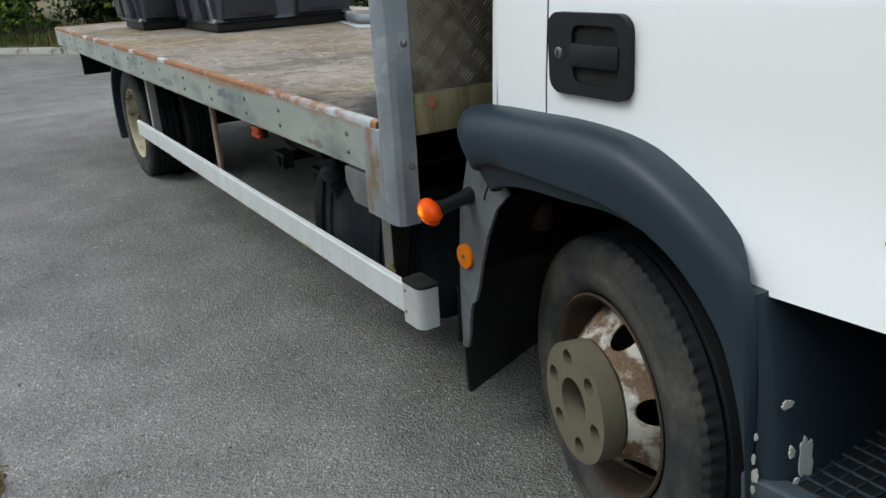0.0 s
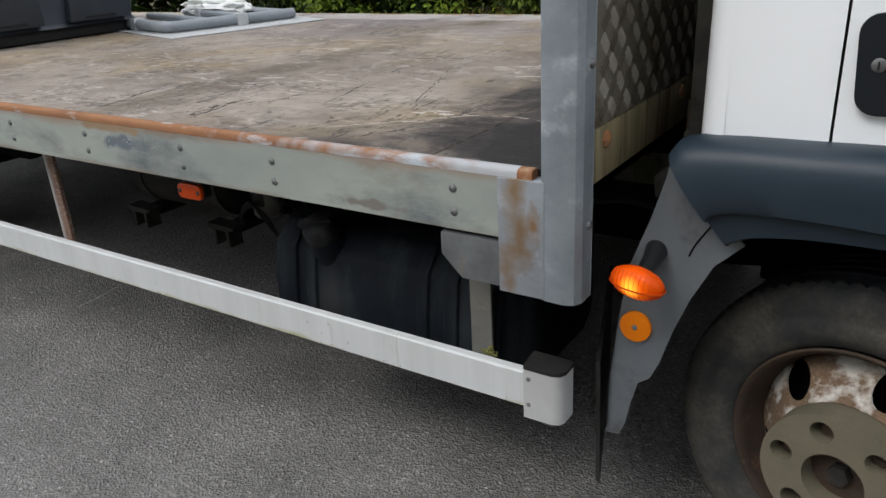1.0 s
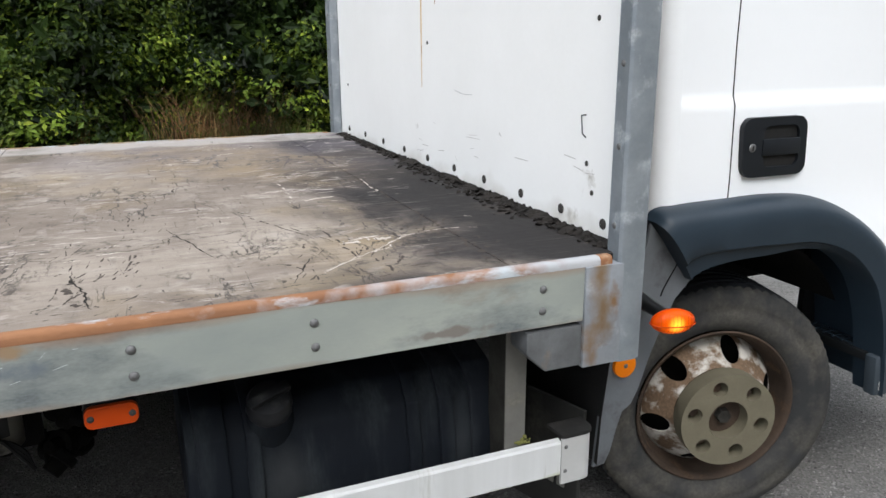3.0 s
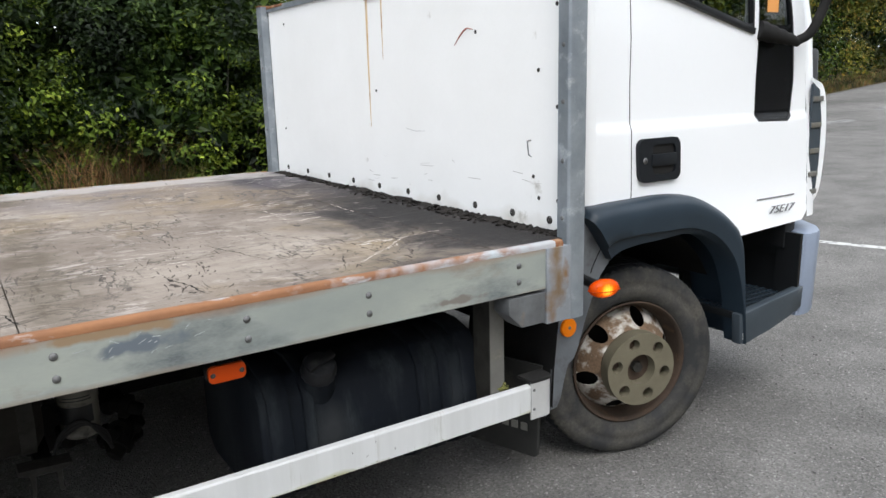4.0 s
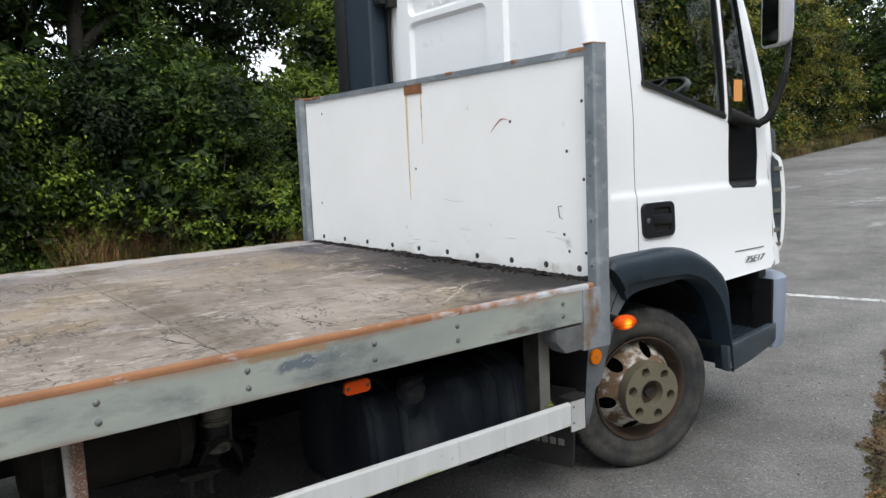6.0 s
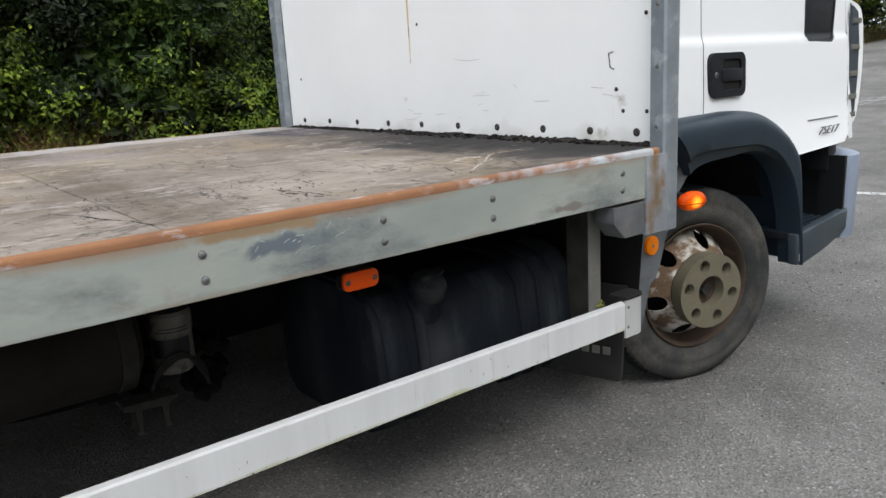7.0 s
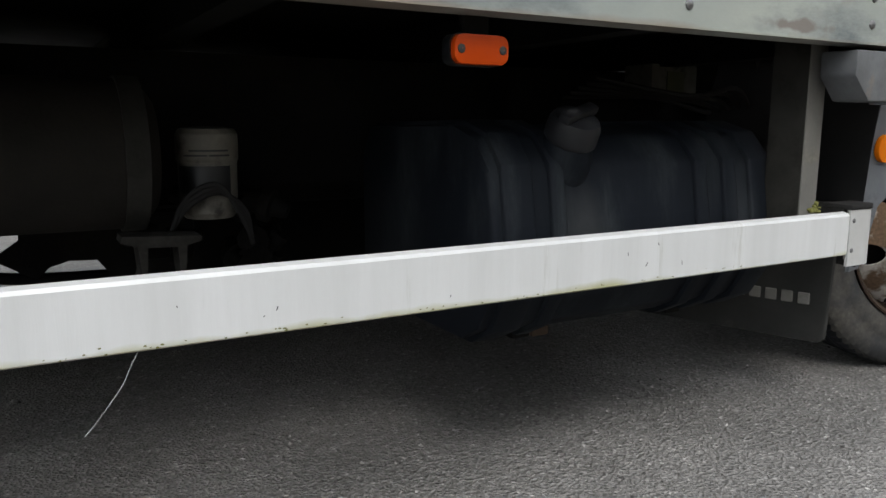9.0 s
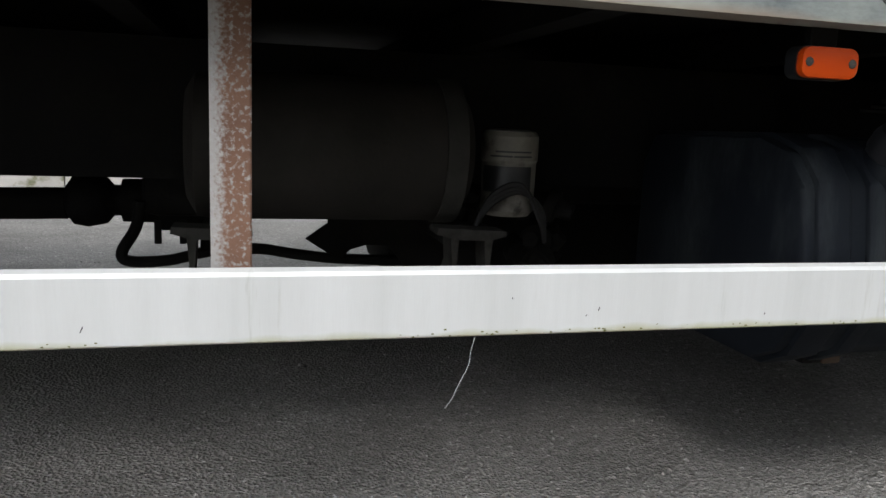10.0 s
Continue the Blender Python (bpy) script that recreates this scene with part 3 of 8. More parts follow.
    base = mixed(maths("MULTIPLY", scuff, 0.55), base, (0.52, 0.47, 0.43))
    where = ranged(noise_node(2.7, 4), 0.52, 0.60)
    streak = maths("MULTIPLY", line_of(noise_node(2.2, 7, (0.8, 2.4, 1), 0.3), 0.009), where)
    base = mixed(maths("MULTIPLY", streak, 0.45), base, (0.52, 0.47, 0.42))
    # dirt walked in beside a joint, and the pale strip along the far edge
    gap = N.new("ShaderNodeMath")
    gap.operation, gap.inputs[1].default_value = "ADD", 1.09
    L.new(sx.outputs["X"], gap.inputs[0])
    away = N.new("ShaderNodeMath")
    away.operation = "ABSOLUTE"
    L.new(gap.outputs[0], away.inputs[0])
    beside = maths("MULTIPLY", ranged(away.outputs[0], 0.12, 0.03), ranged(noise_node(4.2, 8, (1, 1, 1), 0.6), 0.42, 0.56))
    base = mixed(maths("MULTIPLY", beside, 0.7), base, (0.085, 0.068, 0.048))
    strip = maths("MULTIPLY", ranged(sx.outputs["Y"], 2.04, 2.09), ranged(noise_node(3.3, 6), 0.36, 0.5))
    base = mixed(maths("MULTIPLY", strip, 0.6), base, (0.40, 0.375, 0.35))
    # fine pale rubs along the bed and short dark nicks across it
    rub = maths("MULTIPLY", ranged(noise_node(5, 9, (1, 26, 1), 0.3), 0.60, 0.66), ranged(noise_node(3.1, 5), 0.44, 0.56))
    base = mixed(maths("MULTIPLY", rub, 0.30), base, (0.44, 0.395, 0.35))
    nick = maths("MULTIPLY", ranged(noise_node(11, 8, (9, 1.1, 1), 0.9), 0.635, 0.665), ranged(noise_node(2.6, 5, (1, 1, 1), 0.5), 0.45, 0.55))
    base = mixed(maths("MULTIPLY", nick, 0.8), base, (0.045, 0.038, 0.034))
    L.new(base, b.inputs["Base Color"])
    b.inputs["Roughness"].default_value = 0.74
    b.inputs["Specular IOR Level"].default_value = 0.2
    bp = N.new("ShaderNodeBump")
    bp.inputs["Strength"].default_value, bp.inputs["Distance"].default_value = 0.5, 0.004
    add = N.new("ShaderNodeMath")
    L.new(grain, add.inputs[0])
    L.new(cross, add.inputs[1])
    L.new(add.outputs[0], bp.inputs["Height"])
    L.new(bp.outputs["Normal"], b.inputs["Normal"])
    return m


DECK = deck_material()


def leaf_material(name, c1, c2, c3, scale=0.9):
    m = bpy.data.materials.new(name)
    m.use_nodes = True
    N, L = m.node_tree.nodes, m.node_tree.links
    N.clear()
    out = N.new("ShaderNodeOutputMaterial")
    geo, tc, nz = N.new("ShaderNodeNewGeometry"), N.new("ShaderNodeTexCoord"), N.new("ShaderNodeTexNoise")
    nz.inputs["Scale"].default_value = scale
    L.new(tc.outputs["Object"], nz.inputs["Vector"])
    ramp = N.new("ShaderNodeValToRGB")
    e = ramp.color_ramp.elements
    e[0].color, e[1].color = (*c1, 1), (*c3, 1)
    e[0].position, e[1].position = 0.0, 1.0
    e.new(0.72).color = (*c2, 1)
    L.new(geo.outputs["Random Per Island"], ramp.inputs["Fac"])
    # Broad noise paints shaded hollows and lit patches into the leaf colour.
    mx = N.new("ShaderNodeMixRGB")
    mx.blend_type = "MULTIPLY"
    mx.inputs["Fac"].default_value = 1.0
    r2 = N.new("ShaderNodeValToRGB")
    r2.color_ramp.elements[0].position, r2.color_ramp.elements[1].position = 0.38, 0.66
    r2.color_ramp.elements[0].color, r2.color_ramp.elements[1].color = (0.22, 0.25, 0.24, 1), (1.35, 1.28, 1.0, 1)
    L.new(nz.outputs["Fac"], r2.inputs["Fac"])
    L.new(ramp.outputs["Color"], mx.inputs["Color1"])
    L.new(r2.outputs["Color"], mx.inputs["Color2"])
    pr = N.new("ShaderNodeBsdfPrincipled")
    pr.inputs["Roughness"].default_value = 0.5
    pr.inputs["Specular IOR Level"].default_value = 0.22
    L.new(mx.outputs["Color"], pr.inputs["Base Color"])
    tl = N.new("ShaderNodeBsdfTranslucent")
    L.new(mx.outputs["Color"], tl.inputs["Color"])
    ms = N.new("ShaderNodeMixShader")
    ms.inputs[0].default_value = 0.28
    L.new(pr.outputs[0], ms.inputs[1])
    L.new(tl.outputs[0], ms.inputs[2])
    L.new(ms.outputs[0], out.inputs["Surface"])
    return m


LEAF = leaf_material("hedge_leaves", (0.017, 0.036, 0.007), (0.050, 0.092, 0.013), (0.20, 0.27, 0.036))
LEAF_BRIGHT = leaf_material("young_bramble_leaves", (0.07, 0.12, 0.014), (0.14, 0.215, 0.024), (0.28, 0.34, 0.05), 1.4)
LEAF_DARK = leaf_material("oak_and_shaded_inner_leaves", (0.012, 0.027, 0.007), (0.028, 0.056, 0.011), (0.085, 0.135, 0.026))
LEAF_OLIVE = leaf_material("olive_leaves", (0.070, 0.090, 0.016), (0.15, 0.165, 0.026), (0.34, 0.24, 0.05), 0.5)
GRASS = leaf_material("verge_grass", (0.06, 0.085, 0.025), (0.12, 0.13, 0.04), (0.24, 0.19, 0.09), 1.5)
DRY = leaf_material("dry_brown_weeds", (0.14, 0.075, 0.040), (0.21, 0.12, 0.065), (0.33, 0.24, 0.13), 1.5)
LITTER = leaf_material("fallen_leaf_litter", (0.10, 0.052, 0.028), (0.16, 0.092, 0.05), (0.28, 0.19, 0.11), 2.5)


# ---- mesh helpers ----
def part(name, bm, mat, parent=None, label="", smooth=30):
    """Links a bmesh as one mesh object, under a thing or a part."""
    me = bpy.data.meshes.new(name)
    bmesh.ops.recalc_face_normals(bm, faces=bm.faces[:])
    bm.to_mesh(me)
    bm.free()
    me.materials.append(mat)
    if smooth:
        me.shade_smooth()
        me.set_sharp_from_angle(angle=radians(smooth))
    ob = new(name, me)
    if parent:
        ob.parent = parent
    if label:
        ob["label"] = label
    return ob


def thing(name, label, category, group="", kind=""):
    return tagged(new(name), label, category, group, kind)


def box(bm, x0, x1, y0, y1, z0, z1, bev=0.0, seg=2, m=None):
    c = Matrix.Translation(((x0 + x1) / 2, (y0 + y1) / 2, (z0 + z1) / 2)) @ Matrix.Diagonal((x1 - x0, y1 - y0, z1 - z0, 1))
    if m is not None:
        c = m @ c
    r = bmesh.ops.create_cube(bm, size=1, matrix=c)
    if bev:
        ed = list({e for v in r["verts"] for e in v.link_edges})
        bmesh.ops.bevel(bm, geom=ed, offset=bev, segments=seg, profile=0.6, affect="EDGES")
    return bm


def boxed(*a, **k):
    return box(bmesh.new(), *a, **k)


def spot(axis, u, v, w):
    """A point from two coordinates in the plane across an axis, and the one along it."""
    return {"x": (w, u, v), "y": (u, w, v), "z": (u, v, w)}[axis]


def prism(bm, pts, axis, w0, w1, bev=0.0):
    """Extrudes a polygon (u, v) along an axis from w0 to w1."""
    lo = [bm.verts.new(spot(axis, u, v, w0)) for u, v in pts]
    hi = [bm.verts.new(spot(axis, u, v, w1)) for u, v in pts]
    n = len(pts)
    fs = [bm.faces.new(lo), bm.faces.new(hi[::-1])]
    fs += [bm.faces.new((lo[i], lo[(i + 1) % n], hi[(i + 1) % n], hi[i])) for i in range(n)]
    if bev:
        bmesh.ops.bevel(bm, geom=list({e for f in fs for e in f.edges}), offset=bev, segments=2, profile=0.6, affect="EDGES")
    return bm


def plate(bm, outer, holes, put, depth):
    """A sheet with holes: outline and holes as (u, v) loops, put(u, v, d) gives the place, d from 0 to depth."""
    loops, edges = [], []
    for pts in (outer, *holes):
        vs = [bm.verts.new((u, v, 0)) for u, v in pts]
        edges += [bm.edges.new((vs[i], vs[(i + 1) % len(vs)])) for i in range(len(vs))]
        loops.append(vs)
    bmesh.ops.triangle_fill(bm, use_beauty=True, use_dissolve=False, edges=edges)
    return loops


def slab(outer, holes, put, depth, cuts=()):
    """The plate as a closed solid; cuts: values of v at which it is split, so that it can follow a curved put()."""
    bm = bmesh.new()
    plate(bm, outer, holes, put, depth)
    for c in cuts:
        bmesh.ops.bisect_plane(bm, geom=bm.verts[:] + bm.edges[:] + bm.faces[:], plane_co=(0, c, 0), plane_no=(0, 1, 0))
    if depth:
        r = bmesh.ops.extrude_face_region(bm, geom=bm.faces[:] + bm.edges[:] + bm.verts[:])
        top = {v for v in r["geom"] if isinstance(v, bmesh.types.BMVert)}
    else:
        top = set()
    for v in bm.verts:
        v.co = put(v.co.x, v.co.y, depth if v in top else 0.0)
    return bm


def tube(bm, pts, r, n=10, taper=None, close=True):
    """A round tube along points; taper: a radius for each point."""
    pts = [Vector(p) for p in pts]
    rings, side = [], None
    for i, p in enumerate(pts):
        d = (pts[min(i + 1, len(pts) - 1)] - pts[max(i - 1, 0)]).normalized()
        if side is None:
            side = d.orthogonal().normalized()
        side = (side - d * side.dot(d)).normalized()
        up = d.cross(side)
        rad = taper[i] if taper else r
        rings.append([bm.verts.new(p + rad * (math.cos(a) * side + math.sin(a) * up)) for a in (2 * math.pi * k / n for k in range(n))])
    for a, b in zip(rings, rings[1:]):
        for k in range(n):
            bm.faces.new((a[k], a[(k + 1) % n], b[(k + 1) % n], b[k]))
    if close:
        bm.faces.new(rings[0][::-1])
        bm.faces.new(rings[-1])
    return bm


def curve_pts(pts, steps=6):
    """A smooth run of points through the given ones."""
    p = [Vector(q) for q in pts]
    p = [2 * p[0] - p[1]] + p + [2 * p[-1] - p[-2]]
    out = []
    for i in range(1, len(p) - 2):
        for k in range(steps):
            t = k / steps
            a, b, c, d = p[i - 1:i + 3]
            out.append(0.5 * ((2 * b) + (c - a) * t + (2 * a - 5 * b + 4 * c - d) * t * t + (3 * b - a - 3 * c + d) * t ** 3))
    out.append(p[-2])
    return out


def revolve(bm, profile, basis, n=64, ripple=None, arc=2 * math.pi):
    """Turns (radius, along) pairs about the first axis of basis = (centre, along, u, v)."""
    c, d, u, v = basis
    rings = []
    for k in range(n):
        a = arc * k / n
        ring = []
        for j, (r, w) in enumerate(profile):
            rr = r + (ripple(j, k) if ripple else 0)
            ring.append(bm.verts.new(c + d * w + rr * (math.cos(a) * u + math.sin(a) * v)))
        rings.append(ring)
    for k in range(n):
        a, b = rings[k], rings[(k + 1) % n]
        for j in range(len(profile) - 1):
            bm.faces.new((a[j], a[j + 1], b[j + 1], b[j]))
    return bm


def circle(cx, cy, r, n=16, start=0.0):
    return [(cx + r * math.cos(start + 2 * math.pi * k / n), cy + r * math.sin(start + 2 * math.pi * k / n)) for k in range(n)]


def rounded(u0, u1, v0, v1, r, n=4):
    out = []
    for cu, cv, a0 in ((u1 - r, v1 - r, 0), (u0 + r, v1 - r, 90), (u0 + r, v0 + r, 180), (u1 - r, v0 + r, 270)):
        out += [(cu + r * math.cos(radians(a0 + 90 * k / n)), cv + r * math.sin(radians(a0 + 90 * k / n))) for k in range(n + 1)]
    return out


def dome(bm, centre, axis, r, h, n=8, rings=3):
    """A low domed bolt head."""
    d = Vector(axis).normalized()
    u = d.orthogonal().normalized()
    basis = (Vector(centre), d, u, d.cross(u))
    prof = [(r * math.cos(a), h * math.sin(a)) for a in (math.pi / 2 * k / rings for k in range(rings + 1))]
    prof[-1] = (r * 0.08, h)
    revolve(bm, prof, basis, n)
    return bm


def shared(name, me, parent, x, y, z, turn=0.0, label=""):
    ob = new(name, me)
    ob.parent = parent
    ob.matrix_basis = pose(x, y, z, 0, 0, turn)
    if label:
        ob["label"] = label
    return ob


def mesh_of(bm, name, mat, smooth=30):
    ob = part(name, bm, mat, smooth=smooth)
    me = ob.data
    bpy.data.objects.remove(ob)
    return me


# ---- ground, kerbs, verge ----
EDGE_X = [-60, -22, -15.1, -13.4, -8, -3.4, 0, 6, 12, 16, 20.6, 26.7, 31.8, 40.6, 60, 140]
EDGE_Y = [-30, -6, 0.14, 1.3, 3.8, 5.3, 6.0, 6.9, 8.5, 9.9, 11.5, 13.0, 14.1, 16.2, 20.5, 36]


def edge_y(x):
    return float(np.interp(x, EDGE_X, EDGE_Y))


def ground_z(x, y):
    """The yard is level by the lorry and climbs gently ahead of it."""
    d = max(0.0, x - 3.5)
    return 0.040 * d * d / (d + 4.0) if d < 70 else 0.040 * 70 * 70 / 74


def verge_lift(x):
    """The verge stands as high as the kerb, and runs out level where the kerb ends."""
    return float(np.interp(x, [8.0, 10.5], [0.10, 0.0]))


def sheet(name, xs, ys, height, mat, label, category, inside=None):
    bm = bmesh.new()
    grid = [[bm.verts.new((x, y, height(x, y))) for y in ys] for x in xs]
    for i in range(len(xs) - 1):
        for j in range(len(ys) - 1):
            bm.faces.new((grid[i][j], grid[i + 1][j], grid[i + 1][j + 1], grid[i][j + 1]))
    return tagged(part(name, bm, mat), label, category, kind="structure")


gx = [-1500, -400, -120, -60, -40] + [-30 + 2 * i for i in range(60)] + [100, 130, 200, 500, 1500]
gy = [-1500, -400, -120, -60, -30] + [-20 + 2 * i for i in range(30)] + [50, 70, 120, 400, 1500]
sheet("ground", gx, gy, ground_z, ASPHALT, "worn grey asphalt yard strewn with fine grit", "asphalt")

# the verge behind the kerb
bm = bmesh.new()
offs = [0.14, 0.6, 1.2, 2.2, 4, 8, 16, 40]
rows = []
for i in range(120):
    x = -55 + i * 1.45
    rows.append([bm.verts.new((x, edge_y(x) + o, ground_z(x, 0) + verge_lift(x) + 0.10 * min(o, 3) + 0.05 * noise.noise((x, o, 3)) * min(1.0, o))) for o in offs])
for a, b in zip(rows, rows[1:]):
    for j in range(len(offs) - 1):
        bm.faces.new((a[j], b[j], b[j + 1], a[j + 1]))
tagged(part("verge", bm, SOIL), "brown soil verge with leaf litter behind the kerb", "verge", kind="structure")

# far kerb stones, each a piece
kerb_far = tagged(new("kerb"), "weathered concrete kerb stones along the verge", "kerb", kind="structure")
KERB_ME = mesh_of(boxed(-0.45, 0.45, 0, 0.14, -0.15, 0.11, 0.012), "kerb_stone", KERB)
x = -19.0
while x < 8.5:
    y = edge_y(x)
    slope = math.atan2(edge_y(x + 0.5) - edge_y(x - 0.5), 1.0)
    shared("kerb_stone", KERB_ME, kerb_far, x, y, ground_z(x, y), math.degrees(slope))
    x += 0.915 * math.cos(slope)

# near kerb, pavement and the strip of leaf litter in its gutter
NEAR = (Vector((0.7, -0.80, 0)), Vector((0.945, 0.327, 0)))
near_turn = math.degrees(math.atan2(NEAR[1].y, NEAR[1].x))


def near_at(s, o):
    """A point s along the near kerb and o to its outer side."""
    return NEAR[0] + NEAR[1] * s + Vector((NEAR[1].y, -NEAR[1].x, 0)) * o


kerb_near = tagged(new("kerb"), "grey concrete kerb with leaf litter against it", "kerb", kind="structure")
for i in range(-14, 10):
    p = near_at(i * 0.915, 0.14)
    shared("kerb_stone", KERB_ME, kerb_near, p.x, p.y, -0.06, near_turn)
bm = bmesh.new()
q = [near_at(s, o) for s, o in ((-14, 0.15), (9, 0.15), (9, 9), (-14, 9))]
vs = [bm.verts.new((p.x, p.y, z)) for z in (0.045, -0.1) for p in q]
bm.faces.new(vs[:4])
for i in range(4):
    bm.faces.new((vs[i], vs[(i + 1) % 4], vs[4 + (i + 1) % 4], vs[4 + i]))
tagged(part("pavement", bm, SOIL), "earthy trodden path behind the kerb", "path", kind="structure")


def leaves(name, pos, nrm, size, mat, parent=None, seed=1, ratio=0.55, fold=0.25, smooth=0):
    """One mesh of folded leaves, one at each place."""
    rng = np.random.default_rng(seed)
    n = len(pos)
    nrm = nrm / np.linalg.norm(nrm, axis=1, keepdims=True)
    t = np.cross(nrm, rng.normal(size=(n, 3)))
    t /= np.linalg.norm(t, axis=1, keepdims=True) + 1e-9
    b = np.cross(nrm, t)
    s = size * rng.uniform(0.6, 1.35, (n, 1))
    v = np.empty((n, 4, 3))
    v[:, 0] = pos - t * s * 0.5
    v[:, 1] = pos + b * s * ratio * 0.5 + nrm * s * fold * 0.5 + t * s * 0.05
    v[:, 2] = pos + t * s * 0.55
    v[:, 3] = pos - b * s * ratio * 0.5 + nrm * s * fold * 0.5 + t * s * 0.05
    idx = np.arange(n)[:, None] * 4
    f = np.concatenate([idx + [0, 1, 2], idx + [0, 2, 3]])
    me = bpy.data.meshes.new(name)
    me.from_pydata(v.reshape(-1, 3), [], f)
    me.materials.append(mat)
    ob = new(name, me)
    if parent:
        ob.parent = parent
    return ob


# leaf litter in the near gutter: a ragged bed of dirt under loose leaves
def litter_width(s):
    return max(0.03, 0.20 + 0.16 * noise.noise((s * 0.9, 0.3, 7)) + 0.09 * noise.noise((s * 3.7, 2, 1)) + 0.04 * noise.noise((s * 13, 5, 2)))


bm = bmesh.new()
prev = None
for i in range(600):
    s = -7 + i * 0.0233
    w = litter_width(s)
    row = [bm.verts.new(near_at(s, o) + Vector((0, 0, z))) for o, z in ((0.005, 0.02), (-w * 0.35, 0.016 + 0.006 * noise.noise((s * 20, 1, 1))), (-w * 0.75, 0.009), (-w, 0.001))]
    if prev:
        for k in range(3):
            bm.faces.new((prev[k], prev[k + 1], row[k + 1], row[k]))
    prev = row
tagged(part("gutter_dirt", bm, SOIL, smooth=60), "brown dirt gathered along the kerb", "dirt", kind="structure")
rng = np.random.default_rng(5)
k = 11000
s_ = rng.uniform(-7, 7, k)
o_ = np.array([rng.uniform(0, 1.12) ** 0.8 * litter_width(s) for s in s_])
pp = np.array([tuple(near_at(s, -o + 0.01)) for s, o in zip(s_, o_)])
pp[:, 2] = 0.020 - 0.06 * o_ + rng.uniform(0.002, 0.016, k)
pp[:, 2] = np.maximum(pp[:, 2], 0.004)
litter = leaves("leaf_litter", pp, rng.normal(size=pp.shape) * 0.5 + [0, 0, 1], 0.02, LITTER, seed=3)
tagged(litter, "dry brown leaf litter and twigs in the gutter", "leaf litter", kind="stuff")

# loose grit on the asphalt
rng = np.random.default_rng(11)
k = 16000
px, py = rng.uniform(-4.5, 9.5, k), rng.uniform(-1.6, 4.0, k)
px[1::4], py[1::4] = rng.uniform(1.6, 7.5, k // 4), rng.uniform(-1.8, 2.2, k // 4)
px[::2], py[::2] = rng.uniform(-3, 3.5, k // 2), rng.uniform(-1.3, 0.6, k // 2)
gr = (0.0018 + 0.0055 * rng.random(k) ** 4) * np.interp(px, [0.5, 3.5, 8.0], [0.85, 1.25, 1.7])
gz = np.array([ground_z(a, b) for a, b in zip(px, py)])
octa = np.array([(1, 0, 0), (-1, 0, 0), (0, 1, 0), (0, -1, 0), (0, 0, 1), (0, 0, -1)], float)
gv = octa[None] * rng.uniform(0.7, 1.1, (k, 6, 1)) + rng.normal(size=(k, 6, 3)) * 0.16
gv = gv * gr[:, None, None] * [1, 1, 0.7] + np.stack([px, py, gz + gr * 0.3], 1)[:, None]
tris = np.array([(0, 2, 4), (2, 1, 4), (1, 3, 4), (3, 0, 4), (2, 0, 5), (1, 2, 5), (3, 1, 5), (0, 3, 5)])
me = bpy.data.meshes.new("grit")
me.from_pydata(gv.reshape(-1, 3), [], (np.arange(k)[:, None, None] * 6 + tris).reshape(-1, 3))
me.materials.append(STONE)
tagged(new("grit", me), "loose pale grit and small stones on the asphalt", "grit", kind="stuff")

# painted bay line across the yard
bm = bmesh.new()
pts = [(4.40, 1.85), (4.63, 1.1), (5.03, -0.3), (5.48, -2.0)]
for (xa, ya), (xb, yb) in zip(pts, pts[1:]):
    z0, z1 = ground_z(xa, ya) + 0.004, ground_z(xb, yb) + 0.004
    bm.faces.new([bm.verts.new(c) for c in ((xa, ya, z0), (xb, yb, z1), (xb + 0.09, yb, z1 + 0.003), (xa + 0.09, ya, z0 + 0.003))])
tagged(part("bay_line", bm, LINE), "worn white painted line across the asphalt", "road marking", kind="structure")

# pale worn concrete patches further up the yard
for cx, cy, rx, ry in ((14.2, 7.1, 0.5, 0.22), (18.3, 7.8, 1.4, 0.35), (9.5, 3.0, 0.5, 0.14), (12.0, 4.4, 0.7, 0.2)):
    bm = bmesh.new()
    vs = []
    for k in range(22):
        t = 2 * math.pi * k / 22
        r = 1 + 0.35 * noise.noise((math.cos(t) * 1.5, math.sin(t) * 1.5, cx))
        px, py = cx + rx * r * math.cos(t), cy + ry * r * math.sin(t)
        vs.append(bm.verts.new((px, py, ground_z(px, py) + 0.006)))
    bm.faces.new(vs)
    tagged(part("worn_patch", bm, PATCH), "pale worn patch on the asphalt", "road patch", kind="structure")

# ---- the lorry ----
truck = thing("flatbed_truck", "white flatbed lorry with worn plywood deck, white headboard and dark arches", "truck")

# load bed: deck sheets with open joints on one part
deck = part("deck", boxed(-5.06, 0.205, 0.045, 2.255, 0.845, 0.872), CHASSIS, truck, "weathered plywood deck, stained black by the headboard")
JOINTS = [-5.05, -4.50, -3.39, -2.28, -1.17, -0.06, 0.205]
for a, b in zip(JOINTS, JOINTS[1:]):
    for c, d in ((0.026, 2.274),):
        part("plywood_sheet", boxed(a + 0.0012, b - 0.0012, c, d, 0.873, 0.893, 0.0012, 1), DECK, deck)

